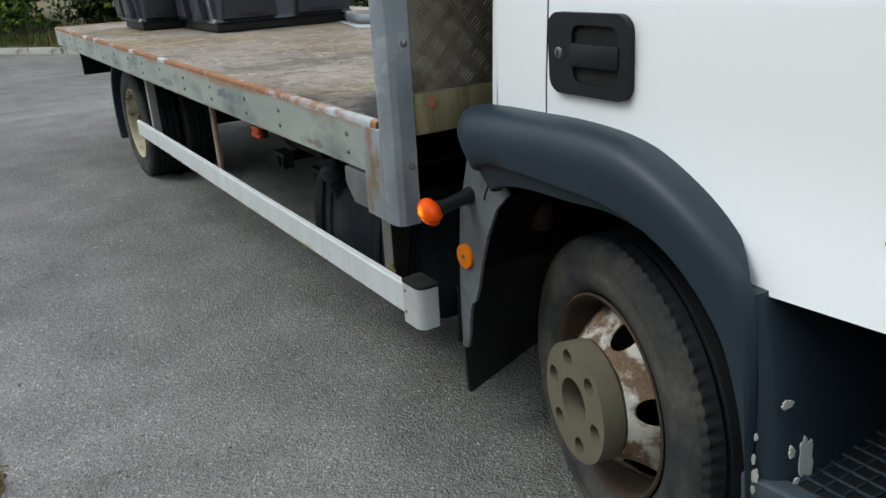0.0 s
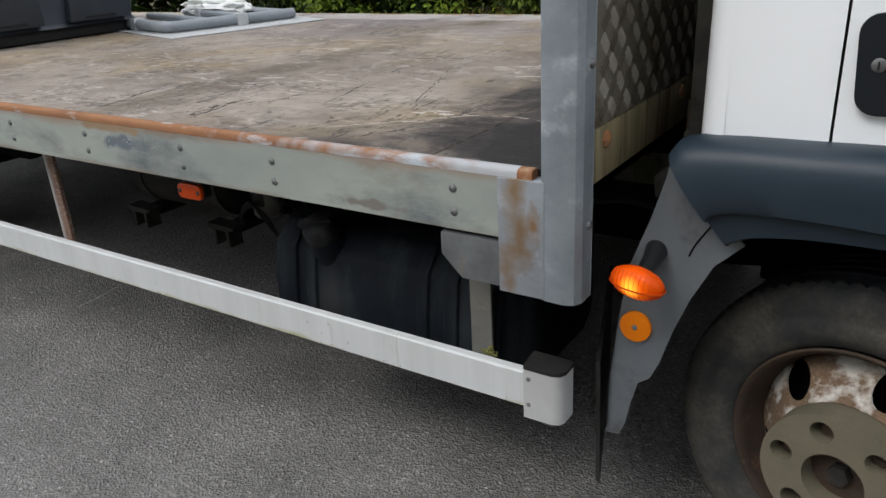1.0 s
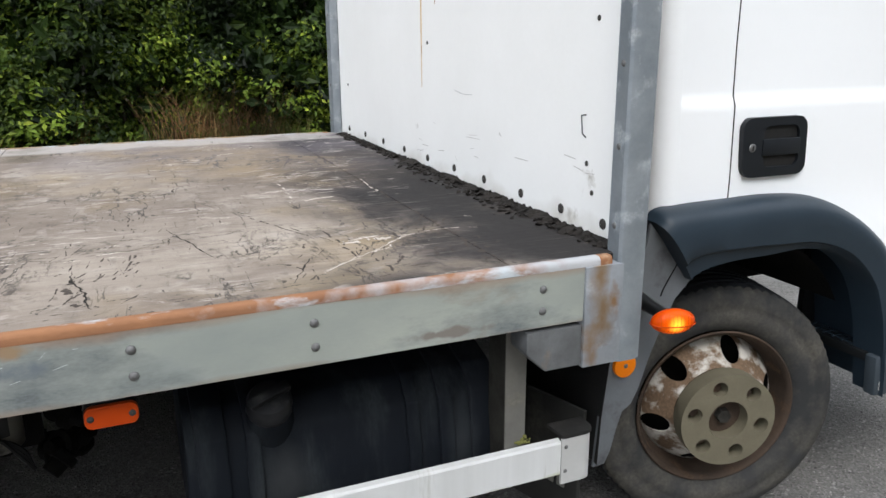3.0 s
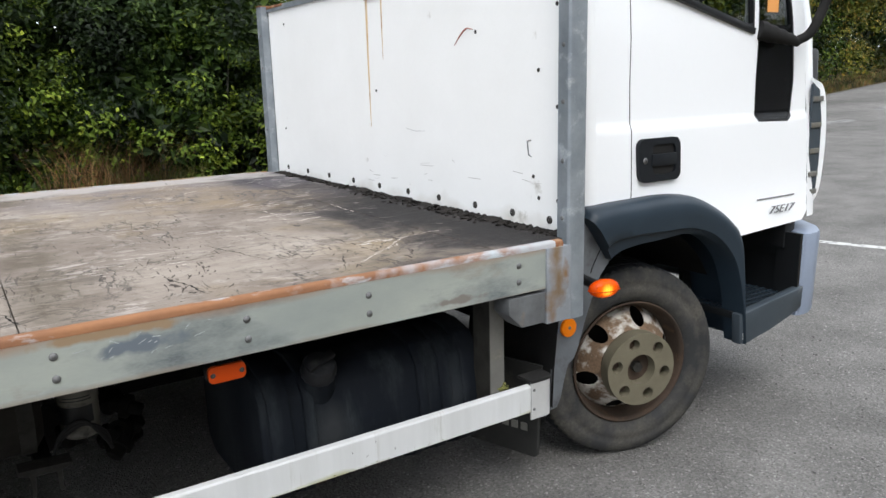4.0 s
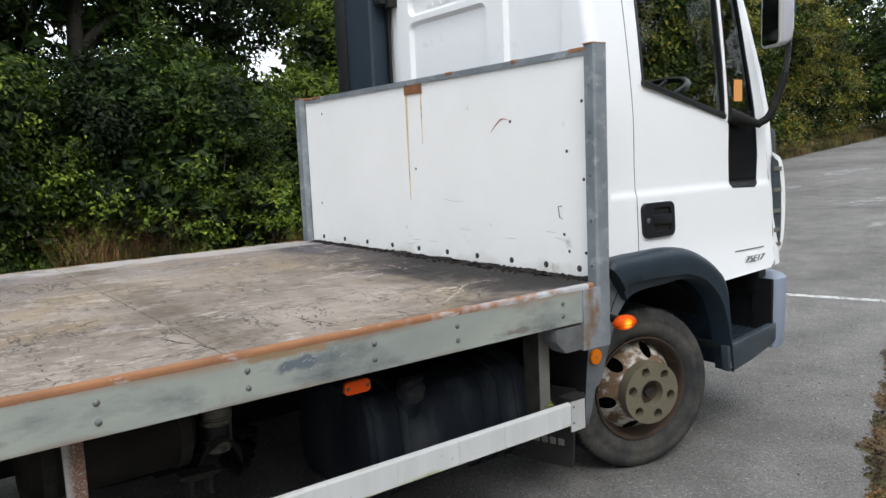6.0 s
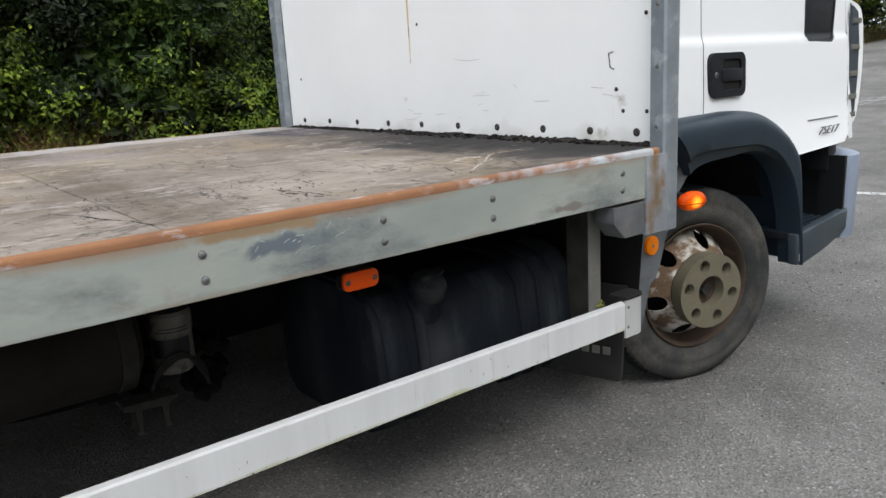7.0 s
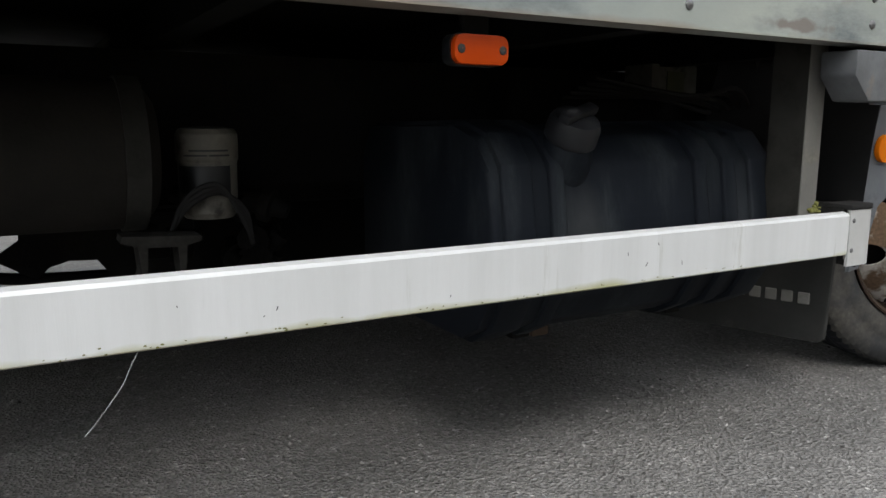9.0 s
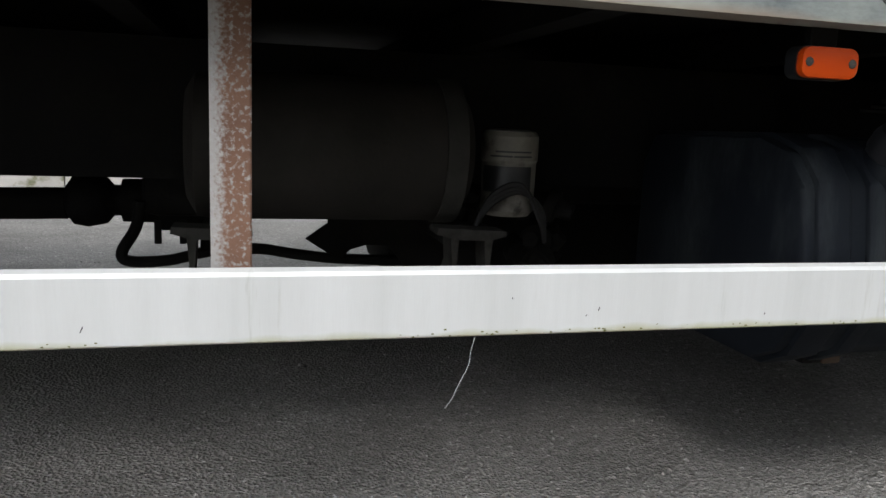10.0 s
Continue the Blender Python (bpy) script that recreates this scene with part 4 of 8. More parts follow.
# splits in the veneer, open and dark
for x0, y0, x1, y1, w in ((-1.155, 0.07, -1.275, 0.43, 0.010), (-0.80, 0.08, -0.85, 0.34, 0.009), (-0.58, 0.30, -0.66, 0.62, 0.006), (-1.62, 0.62, -1.66, 0.95, 0.006), (-0.46, 0.10, -0.40, 0.24, 0.008), (-2.05, 0.20, -2.16, 0.42, 0.006)):
    bm = bmesh.new()
    prev = None
    for k in range(41):
        f = k / 40
        y = y0 + (y1 - y0) * f
        x = x0 + (x1 - x0) * f + 0.010 * noise.noise((y * 14, x0, 1)) + 0.005 * noise.noise((y * 60, x0, 4))
        h = w * 0.5 * math.sin(math.pi * min(1.0, f + 0.03)) ** 0.6 * (0.25 + abs(1.3 * noise.noise((y * 33, x0, 9))))
        row = [bm.verts.new((x - h, y, 0.8934)), bm.verts.new((x + h, y, 0.8934))]
        if prev:
            bm.faces.new((prev[0], prev[1], row[1], row[0]))
        prev = row
    part("split", bm, TAR, deck, "dark split in the plywood", smooth=0)

# scuffs, gouges and rubbed lines on the plywood
def deck_mark(bm, pts, width, seed, breaks=0.0, wobble=0.012):
    """A ragged, broken ribbon along points of the deck."""
    line = curve_pts([(x, y, 0.8933) for x, y in pts], 40)
    prev = None
    for k, p in enumerate(line):
        d = (line[min(k + 1, len(line) - 1)] - line[max(k - 1, 0)]).normalized()
        side = Vector((-d.y, d.x, 0))
        n = noise.noise((p.x * 45, p.y * 45, seed)) + 0.5 * noise.noise((p.x * 160, p.y * 160, seed + 3))
        if n < breaks:
            prev = None
            continue
        h = width * (0.25 + 0.9 * abs(noise.noise((p.x * 80, p.y * 80, seed + 9)))) * math.sin(math.pi * (k + 1) / (len(line) + 1)) ** 0.4
        c = p + side * wobble * noise.noise((p.x * 22, p.y * 22, seed + 5))
        row = [bm.verts.new(c - side * h), bm.verts.new(c + side * h)]
        if prev:
            bm.faces.new((prev[0], prev[1], row[1], row[0]))
        prev = row
    return bm


def clustered(bm, x0, x1, y0, y1, count, length, width, seed, turn=0.0, breaks=-0.1):
    """Many short marks of one direction inside a patch."""
    r = random.Random(seed)
    for i in range(count):
        x, y, n, a = r.uniform(x0, x1), r.uniform(y0, y1), length * r.uniform(0.3, 1.3), turn + r.gauss(0, 0.16)
        deck_mark(bm, [(x, y), (x + n * math.cos(a) * 0.5, y + n * math.sin(a) * 0.5), (x + n * math.cos(a), y + n * math.sin(a))], width * r.uniform(0.5, 1.3), seed + i, breaks, 0.006)


bm = bmesh.new()
for i, (pts, w) in enumerate((
        ([(-0.92, 1.77), (-0.82, 1.80), (-0.72, 1.82)], 0.008), ([(-0.47, 1.89), (-0.40, 1.92)], 0.012), ([(-0.41, 1.74), (-0.33, 1.79)], 0.013),
        ([(-0.66, 1.72), (-0.58, 1.78)], 0.005), ([(-0.44, 0.93), (-0.35, 0.945), (-0.25, 0.95)], 0.007), ([(-0.34, 0.78), (-0.27, 0.80), (-0.20, 0.82)], 0.010),
        ([(-0.30, 1.10), (-0.32, 0.80)], 0.006), ([(-0.06, 1.05), (-0.07, 0.83)], 0.008), ([(0.03, 0.45), (0.05, 0.44)], 0.003),
        ([(-0.41, 0.12), (-0.34, 0.18), (-0.25, 0.24), (-0.17, 0.32), (-0.07, 0.35), (0.04, 0.32)], 0.0045), ([(-0.40, 0.13), (-0.25, 0.25), (-0.17, 0.33)], 0.003),
        ([(-0.32, 0.315), (-0.24, 0.325), (-0.16, 0.33)], 0.016), ([(-0.31, 0.335), (-0.22, 0.35)], 0.009))):
    deck_mark(bm, pts, w, i * 7 + 1, -0.25)
clustered(bm, -1.02, -0.78, 0.38, 0.50, 16, 0.05, 0.005, 40)
clustered(bm, -2.3, -0.4, 0.9, 2.0, 26, 0.07, 0.002, 90)
clustered(bm, -2.2, -0.9, 0.2, 0.9, 22, 0.06, 0.003, 160)
tagged(part("pale_scuffing", bm, DECK_SCUFF, deck, "pale scuffs in the plywood", smooth=0), kind="stuff")
bm = bmesh.new()
for i, (pts, w) in enumerate((
        ([(-0.57, 0.91), (-0.46, 0.64), (-0.35, 0.37)], 0.005), ([(-0.54, 0.88), (-0.33, 0.34)], 0.004), ([(-0.33, 0.49), (-0.32, 0.34), (-0.31, 0.20)], 0.007),
        ([(-0.69, 0.98), (-0.69, 1.11)], 0.005), ([(-0.61, 0.94), (-0.61, 1.19)], 0.007), ([(-0.28, 0.18), (-0.28, 0.07)], 0.008), ([(-0.47, 0.22), (-0.43, 0.16)], 0.006),
        ([(-0.74, 0.31), (-0.73, 0.40)], 0.006), ([(-0.73, 0.59), (-0.74, 0.80)], 0.005), ([(-0.57, 0.91), (-0.57, 0.67)], 0.003), ([(-1.55, 0.02), (-1.55, 0.40)], 0.006),
        ([(-1.17, 0.05), (-1.172, 0.70), (-1.168, 1.3)], 0.004), ([(-0.84, 0.29), (-0.84, 0.15), (-0.79, 0.08)], 0.012),
        ([(-0.06, 0.04), (-0.062, 0.30), (-0.058, 0.62)], 0.010), ([(-0.06, 0.40), (-0.063, 0.9), (-0.06, 1.5)], 0.006), ([(-0.075, 0.05), (-0.07, 0.26)], 0.008))):
    deck_mark(bm, pts, w, i * 5 + 300, -0.12)
clustered(bm, -0.88, -0.72, 0.08, 0.36, 34, 0.05, 0.004, 400, 1.35)
clustered(bm, -0.45, -0.22, 0.05, 0.32, 30, 0.04, 0.004, 460, 1.2)
clustered(bm, -1.1, -0.45, 0.35, 1.3, 60, 0.07, 0.0025, 520, 1.5)
clustered(bm, -2.4, -1.1, 0.06, 1.6, 70, 0.09, 0.003, 620, 1.5)
clustered(bm, -1.0, -0.2, 0.04, 0.12, 30, 0.05, 0.003, 760, 0.1)
clustered(bm, -0.20, 0.0, 0.04, 0.50, 46, 0.05, 0.006, 820, 1.2)
tagged(part("dark_gouging", bm, DECK_GOUGE, deck, "dark gouges in the plywood", smooth=0), kind="stuff")

# side beams with rolled, rusted edge
for y0, s in ((0.0, 1), (2.30, -1)):
    prof = [(y0, 0.766), (y0, 0.878), (y0 + s * 0.004, 0.878), (y0 + s * 0.004, 0.770), (y0 + s * 0.05, 0.770), (y0 + s * 0.05, 0.766)]
    beam = part("side_beam", prism(bmesh.new(), prof, "x", -5.07, 0.094), BEAM, truck, "grey-green painted steel side beam, scuffed")
    lip = [(y0, 0.8785), (y0, 0.888), (y0 + s * 0.003, 0.8935), (y0 + s * 0.008, 0.8955), (y0 + s * 0.021, 0.8955), (y0 + s * 0.024, 0.893), (y0 + s * 0.024, 0.8785)]
    part("edge_strip", prism(bmesh.new(), lip, "x", -5.07, 0.13), RUSTY_EDGE if s > 0 else STAINED, beam, "rusted edge strip, pale worn paint at its front", smooth=50)
    part("edge_strip", prism(bmesh.new(), lip, "x", 0.13, 0.158), RUST, beam, smooth=50)
    me = mesh_of(dome(bmesh.new(), (0, 0, 0), (0, -s, 0), 0.0085, 0.005), "bolt", SCREW)
    for bx in (0.0, -0.453, -0.748, -1.122, -1.477, -1.85, -2.2, -2.5, -2.85, -3.2, -3.6, -4.0, -4.4, -4.8):
        for bz in (0.845, 0.8):
            shared("bolt", me, beam, bx, y0, bz)
    part("end_plate", boxed(0.0945, 0.1835, *sorted((y0 - s * 0.006, y0 + s * 0.05)), 0.664, 0.8785, 0.0012), CORNER_GALV, truck, "rust-stained end of the side beam")
bm = bmesh.new()
rng = random.Random(23)
for i in range(18):
    x, z = rng.gauss(-0.96, 0.06), rng.uniform(0.812, 0.866)
    a = rng.gauss(0.5, 0.5)
    n = rng.uniform(0.006, 0.024)
    tube(bm, [(x, -0.0002, z), (x + n * math.cos(a), -0.0002, min(0.874, z + n * 0.6 * math.sin(a)))], rng.uniform(0.0003, 0.0008), 4)
tagged(part("scratches", bm, PALE_SCRATCH, truck, "pale scratches on the side beam"), kind="stuff")
part("rear_beam", boxed(-5.12, -5.07, 0.0, 2.3, 0.765, 0.897, 0.006), BEAM, truck)
part("corner_bracket", prism(bmesh.new(), [(-0.034, 0.757), (0.0935, 0.757), (0.0935, 0.668), (0.010, 0.668), (-0.034, 0.712)], "y", -0.001, 0.07, 0.006), GALV_DARK, truck, "bent galvanised bracket under the beam")

# headboard: white panel, tread plate in front, top rail, posts
headboard = part("headboard", boxed(0.216, 0.240, 0.054, 2.246, 0.885, 1.695, 0.002, 1), WHITE_BOARD, truck, "white plywood headboard with rust runs and scuffs")
part("top_rail", prism(bmesh.new(), [(0.207, 1.690), (0.2155, 1.690), (0.2155, 1.698), (0.244, 1.698), (0.244, 1.690), (0.252, 1.690), (0.252, 1.714), (0.207, 1.714)], "y", 0.054, 2.246), GALV, headboard, "galvanised top rail with rust spots")
for y, w, h in ((0.857, 0.022, 0.013), (0.437, 0.018, 0.013), (0.098, 0.05, 0.014), (2.14, 0.10, 0.012)):
    part("rust_patch", boxed(0.2045, 0.2545, y - w, y + w, 1.716 - h, 1.7165, 0.002, 1), RUST, headboard)
rust_plate = part("rust_plate", boxed(0.209, 0.2155, 1.073, 1.213, 1.648, 1.712, 0.003), RUST, headboard, "rusted steel plate")
for y, z in ((1.098, 1.665), (1.188, 1.665), (1.098, 1.695), (1.188, 1.695)):
    part("screw", dome(bmesh.new(), (0.209, y, z), (-1, 0, 0), 0.006, 0.003), RUST, rust_plate)
bm = bmesh.new()
for yc, w, zb in ((1.203, 0.013, 1.16), (1.084, 0.007, 1.42)):
    prism(bm, [(yc - w * 0.7, 1.648), (yc + w * 0.7, 1.648), (yc + w * 0.55, (1.648 + zb) / 2), (yc + w * 0.12, zb), (yc - w * 0.15, zb), (yc - w * 0.3, (1.648 + zb) / 2)], "x", 0.2153, 0.2162)
part("rust_run", bm, RUST_STAIN, headboard, "brown rust runs below the plate", smooth=0)
me = mesh_of(dome(bmesh.new(), (0, 0, 0), (-1, 0, 0), 0.0125, 0.005, 10), "bolt", BOLT_DARK)
for y in (0.123, 0.296, 0.495, 0.716, 0.93, 1.155, 1.387, 1.63, 1.87, 2.113):
    shared("bolt", me, headboard, 0.2158, y, 0.927)
me = mesh_of(dome(bmesh.new(), (0, 0, 0), (-1, 0, 0), 0.0065, 0.003, 8), "nail_head", BOLT_DARK)
for y, z in ((0.088, 0.987), (0.093, 1.254), (0.097, 1.532), (0.171, 0.987), (0.196, 1.049), (0.174, 1.357), (0.479, 1.482), (1.149, 1.303), (2.112, 1.121), (2.051, 1.619)):
    shared("nail_head", me, headboard, 0.2158, y, z)
bm = bmesh.new()
tube(bm, [(0.2155, 0.206, 1.155), (0.2155, 0.224, 1.152), (0.2155, 0.221, 1.132), (0.2155, 0.218, 1.112), (0.2155, 0.204, 1.106)], 0.0018, 5)
part("scuff_mark", bm, INK, headboard)
part("scuff_mark", tube(bmesh.new(), [(0.2158, 0.80, 1.16), (0.2158, 0.865, 1.156), (0.2158, 0.93, 1.166)], 0.0005, 4), INK, headboard)
rng = random.Random(17)
bm = bmesh.new()
for i in range(16):
    y, z = rng.uniform(0.15, 1.3), rng.uniform(0.94, 1.06)
    tube(bm, [(0.2159, y, z), (0.2159, y + rng.uniform(0.01, 0.09), z + rng.gauss(0, 0.006))], rng.uniform(0.0003, 0.0009), 4)
tagged(part("scratches", bm, SCRATCH_GREY, headboard), kind="stuff")
bm = bmesh.new()
tube(bm, curve_pts([(0.2155, 0.60, 1.445), (0.2155, 0.565, 1.475), (0.2155, 0.53, 1.495), (0.2155, 0.49, 1.49)], 5), 0.0018, 5, taper=[0.0006 + 0.0024 * math.sin(math.pi * k / 15) for k in range(16)])
part("red_scuff", bm, RED_SCUFF, headboard, "reddish scrape")

# tread plate on the cab side of the headboard, with raised five-bar pattern
tread_plate = part("tread_plate", boxed(0.241, 0.246, 0.054, 2.246, 0.962, 1.69), TREADPLATE, headboard, "tarnished aluminium five-bar tread plate")
bm = bmesh.new()
pitch = 0.036
for i in range(46):
    for j in range(20):
        yc, zc = 0.07 + i * pitch + 0.5 * pitch, 0.985 + j * pitch
        if yc > 1.5:
            continue
        way = 1 if (i + j) % 2 else -1
        for k in range(-2, 3):
            c = Vector((0.246, yc + k * 0.0053, zc + way * -k * 0.0053))
            d, e = Vector((0, 0.0105, 0.0105 * way)), Vector((0, 0.0012, -0.0012 * way))
            a = [bm.verts.new(c + s * d + t * e) for s, t in ((-1, 0), (-0.7, 1), (0.7, 1), (1, 0), (0.7, -1), (-0.7, -1))]
            top = [bm.verts.new(c + s * d * 0.6 + Vector((0.0022, 0, 0))) for s in (-1, 1)]
            for tri in ((0, 1, "l"), (1, 2, "q"), (2, 3, "r"), (3, 4, "r"), (4, 5, "p"), (5, 0, "l")):
                if tri[2] in "lr":
                    bm.faces.new((a[tri[0]], a[tri[1]], top[0 if tri[2] == "l" else 1]))
                else:
                    f = (a[tri[0]], a[tri[1]], top[1], top[0]) if tri[2] == "q" else (a[tri[0]], a[tri[1]], top[0], top[1])
                    bm.faces.new(f)
tagged(part("bar_pattern", bm, TREADPLATE, headboard, smooth=0), kind="stuff")
front_beam = part("front_beam", boxed(0.2405, 0.2475, 0.054, 2.246, 0.868, 0.960, 0.002), CREAM, truck, "stained cream front cross beam")
for y in (0.10, 0.52, 0.95, 1.4):
    part("bolt", dome(bmesh.new(), (0.2475, y, 0.935), (1, 0, 0), 0.016, 0.009), RUST, front_beam)

# posts: folded galvanised channels, slightly splayed at the foot
for y0, s in ((0.0, 1), (2.30, -1)):
    prof = [(0.174, 0.004), (0.178, -0.003), (0.187, -0.006), (0.222, -0.006), (0.237, 0.0), (0.245, 0.014), (0.245, 0.050), (0.2465, 0.052), (0.236, 0.052), (0.236, 0.040), (0.2145, 0.040), (0.2145, 0.050), (0.180, 0.050)]
    bm = prism(bmesh.new(), [(u, y0 + s * v) for u, v in prof], "z", 0.662, 1.717)
    post = part("corner_post", bm, GALV, truck, "folded galvanised corner post", smooth=25)
    part("post_cap", boxed(0.172, 0.241, min(y0, y0 + s * 0.05), max(y0, y0 + s * 0.05), 1.7172, 1.7225, 0.002, 1), RUST, post, "rusted cap")
    for z in (0.95, 1.11, 1.27, 1.42, 1.58):
        part("bolt", dome(bmesh.new(), (0.1765, y0 + s * 0.026, z), (-1, 0, 0), 0.007, 0.003), SCREW, post)
    for z in (1.07, 0.80):
        part("bolt", dome(bmesh.new(), (0.245, y0 + s * 0.038, z), (1, 0, 0), 0.009, 0.007), SCREW, post)

# caked dirt along the foot of the headboard
bm = bmesh.new()
prev = None
for i in range(441):
    y = 0.062 + i * 0.0049
    n1, n2 = noise.noise((y * 9, 0, 2)), noise.noise((y * 60, 1, 5))
    h = max(0.001, 0.006 + 0.010 * n1 + 0.008 * n2)
    w = max(0.01, 0.045 + 0.05 * n1 + 0.02 * noise.noise((y * 35, 3, 1)))
    row = [bm.verts.new(p) for p in ((0.2157, y, 0.8935 + h), (0.211, y, 0.8935 + h * 0.9), (0.2157 - w * 0.45, y, 0.8937 + h * 0.35 * (1 + noise.noise((y * 80, 7, 1)))), (0.2157 - w, y, 0.8926))]
    if prev:
        for k in range(3):
            bm.faces.new((prev[k], prev[k + 1], row[k + 1], row[k]))
    prev = row
rng = random.Random(4)
for i in range(520):
    y = rng.uniform(0.06, 2.2)
    thick = 0.35 + 0.65 * max(0.0, 1 - abs(y - 0.75) / 0.9)
    off = abs(rng.gauss(0.0, 0.045)) * thick
    r = rng.uniform(0.003, 0.010) * (1.15 - min(1.0, off / 0.12) * 0.6)
    ball = bmesh.ops.create_icosphere(bm, subdivisions=1, radius=r, matrix=pose(0.209 - off, y, 0.894 + r * 0.15, rng.uniform(-35, 35), rng.uniform(-35, 35), rng.uniform(0, 180)) @ Matrix.Diagonal((rng.uniform(1.0, 2.4), rng.uniform(0.8, 1.8), rng.uniform(0.25, 0.7), 1)))
    for v in ball["verts"]:
        v.co += Vector((rng.gauss(0, 1), rng.gauss(0, 1), rng.gauss(0, 0.6))) * r * 0.18
        v.co.x = min(v.co.x, 0.2155)
tagged(part("caked_dirt", bm, TAR, truck, "black dirt caked along the headboard foot", smooth=20), kind="stuff")

# side guard rail with end cap and legs
rail_prof = [(0.070, 0.371), (0.070, 0.4475), (0.073, 0.4525), (0.085, 0.4555), (0.085, 0.451), (0.076, 0.447), (0.075, 0.375), (0.090, 0.372), (0.090, 0.368), (0.075, 0.368)]
side_rail = part("side_rail", prism(bmesh.new(), rail_prof, "x", -2.97, 0.100), RAIL_ALU, truck, "pale aluminium side guard rail with mossy lower edge", smooth=25)
cap = [(0.101, 0.068), (0.162, 0.068), (0.176, 0.073), (0.184, 0.086), (0.184, 0.125), (0.178, 0.125), (0.178, 0.088), (0.172, 0.078), (0.160, 0.074), (0.101, 0.074)]
end_cap = part("end_cap", prism(bmesh.new(), cap, "z", 0.346, 0.459), CAP_ALU, side_rail, "curved rail end", smooth=50)
part("cap_cover", prism(bmesh.new(), [(0.101, 0.066), (0.164, 0.066), (0.180, 0.072), (0.187, 0.086), (0.187, 0.128), (0.095, 0.128)], "z", 0.459, 0.470, 0.003), RUBBER, side_rail, "black plastic end cover")
for z in (0.438, 0.378):
    part("rivet", dome(bmesh.new(), (0.112, 0.068, z), (0, -1, 0), 0.005, 0.003), SCREW, side_rail)
bm = bmesh.new()
rng = random.Random(9)
for i in range(260):
    x = rng.uniform(-2.4, -0.2)
    if noise.noise((x * 2.3, 0, 1)) < -0.05:
        continue
    r = rng.uniform(0.0006, 0.0018)
    bmesh.ops.create_icosphere(bm, subdivisions=1, radius=r, matrix=Matrix.Translation((x, 0.0705, 0.371 + abs(rng.gauss(0, 0.003)))) @ Matrix.Diagonal((1.8, 0.5, 1, 1)))
for i in range(26):
    bmesh.ops.create_icosphere(bm, subdivisions=1, radius=rng.uniform(0.002, 0.005), matrix=Matrix.Translation((0.012 + rng.gauss(0, 0.009), 0.0885, 0.459 + abs(rng.gauss(0, 0.008)))))
tagged(part("moss", bm, MOSS, side_rail), kind="stuff")
bm = bmesh.new()
rng = random.Random(21)
for i in range(12):
    x, z = rng.uniform(-2.2, 0.05), rng.uniform(0.385, 0.44)
    tube(bm, [(x, 0.0702, z), (x + rng.gauss(0, 0.002), 0.0702, z + rng.uniform(0.001, 0.008))], 0.0008, 4)
tagged(part("speckle", bm, INK, side_rail), kind="stuff")
bm = bmesh.new()
tube(bm, curve_pts([(-1.224, 0.078, 0.369), (-1.238, 0.050, 0.358), (-1.250, 0.018, 0.350), (-1.268, -0.008, 0.338), (-1.284, -0.036, 0.331), (-1.294, -0.046, 0.325)], 3), 0.0004, 4)
part("hanging_wire", bm, ALU_SHEET, side_rail, "thin bent wire hanging below the rail")
prof = [(-1.541, 0.100), (-1.497, 0.100), (-1.495, 0.102), (-1.495, 0.112), (-1.541, 0.112)]
part("rail_leg", prism(bmesh.new(), prof, "z", 0.372, 0.80), RUSTY_LEG, truck, "rusted angle-iron leg with flaking paint")
prof = [(-0.032, 0.093), (0.018, 0.093), (0.018, 0.099), (-0.026, 0.099), (-0.026, 0.170), (-0.032, 0.170)]
leg = part("rail_leg", prism(bmesh.new(), prof, "z", 0.40, 0.80), GRIMY_GREY, truck, "dirty grey front leg of the rail")
# Lighter plate paints the lit front; the dark leg is grime plus shade.
part("lit_leg_face", boxed(-0.031, 0.0185, 0.0905, 0.0935, 0.40, 0.79, 0.001, 1), LEG_GREY, leg, "beige front face, lightened as the lit side")
part("rail_leg", boxed(-2.72, -2.68, 0.10, 0.14, 0.372, 0.80, 0.003), RUSTY_LEG, truck)

# side marker lamp
lamp = part("marker_lamp", prism(bmesh.new(), [(u - 0.79, v + 0.722) for u, v in rounded(-0.043, 0.043, -0.0205, 0.0205, 0.013)], "y", 0.044, 0.064), BLACK, truck)
part("lens", prism(bmesh.new(), [(u - 0.79, v + 0.722) for u, v in rounded(-0.042, 0.042, -0.0195, 0.0195, 0.013)], "y", 0.032, 0.045, 0.004), DARK_ORANGE, lamp, "dusty orange lens", smooth=50)
for x in (-0.822, -0.758):
    part("screw", dome(bmesh.new(), (x, 0.0325, 0.722), (0, -1, 0), 0.0065, 0.003), BOLT_DARK, lamp)
part("lamp_bracket", boxed(-0.81, -0.77, 0.048, 0.062, 0.735, 0.775, 0.002, 1), CHASSIS, truck)


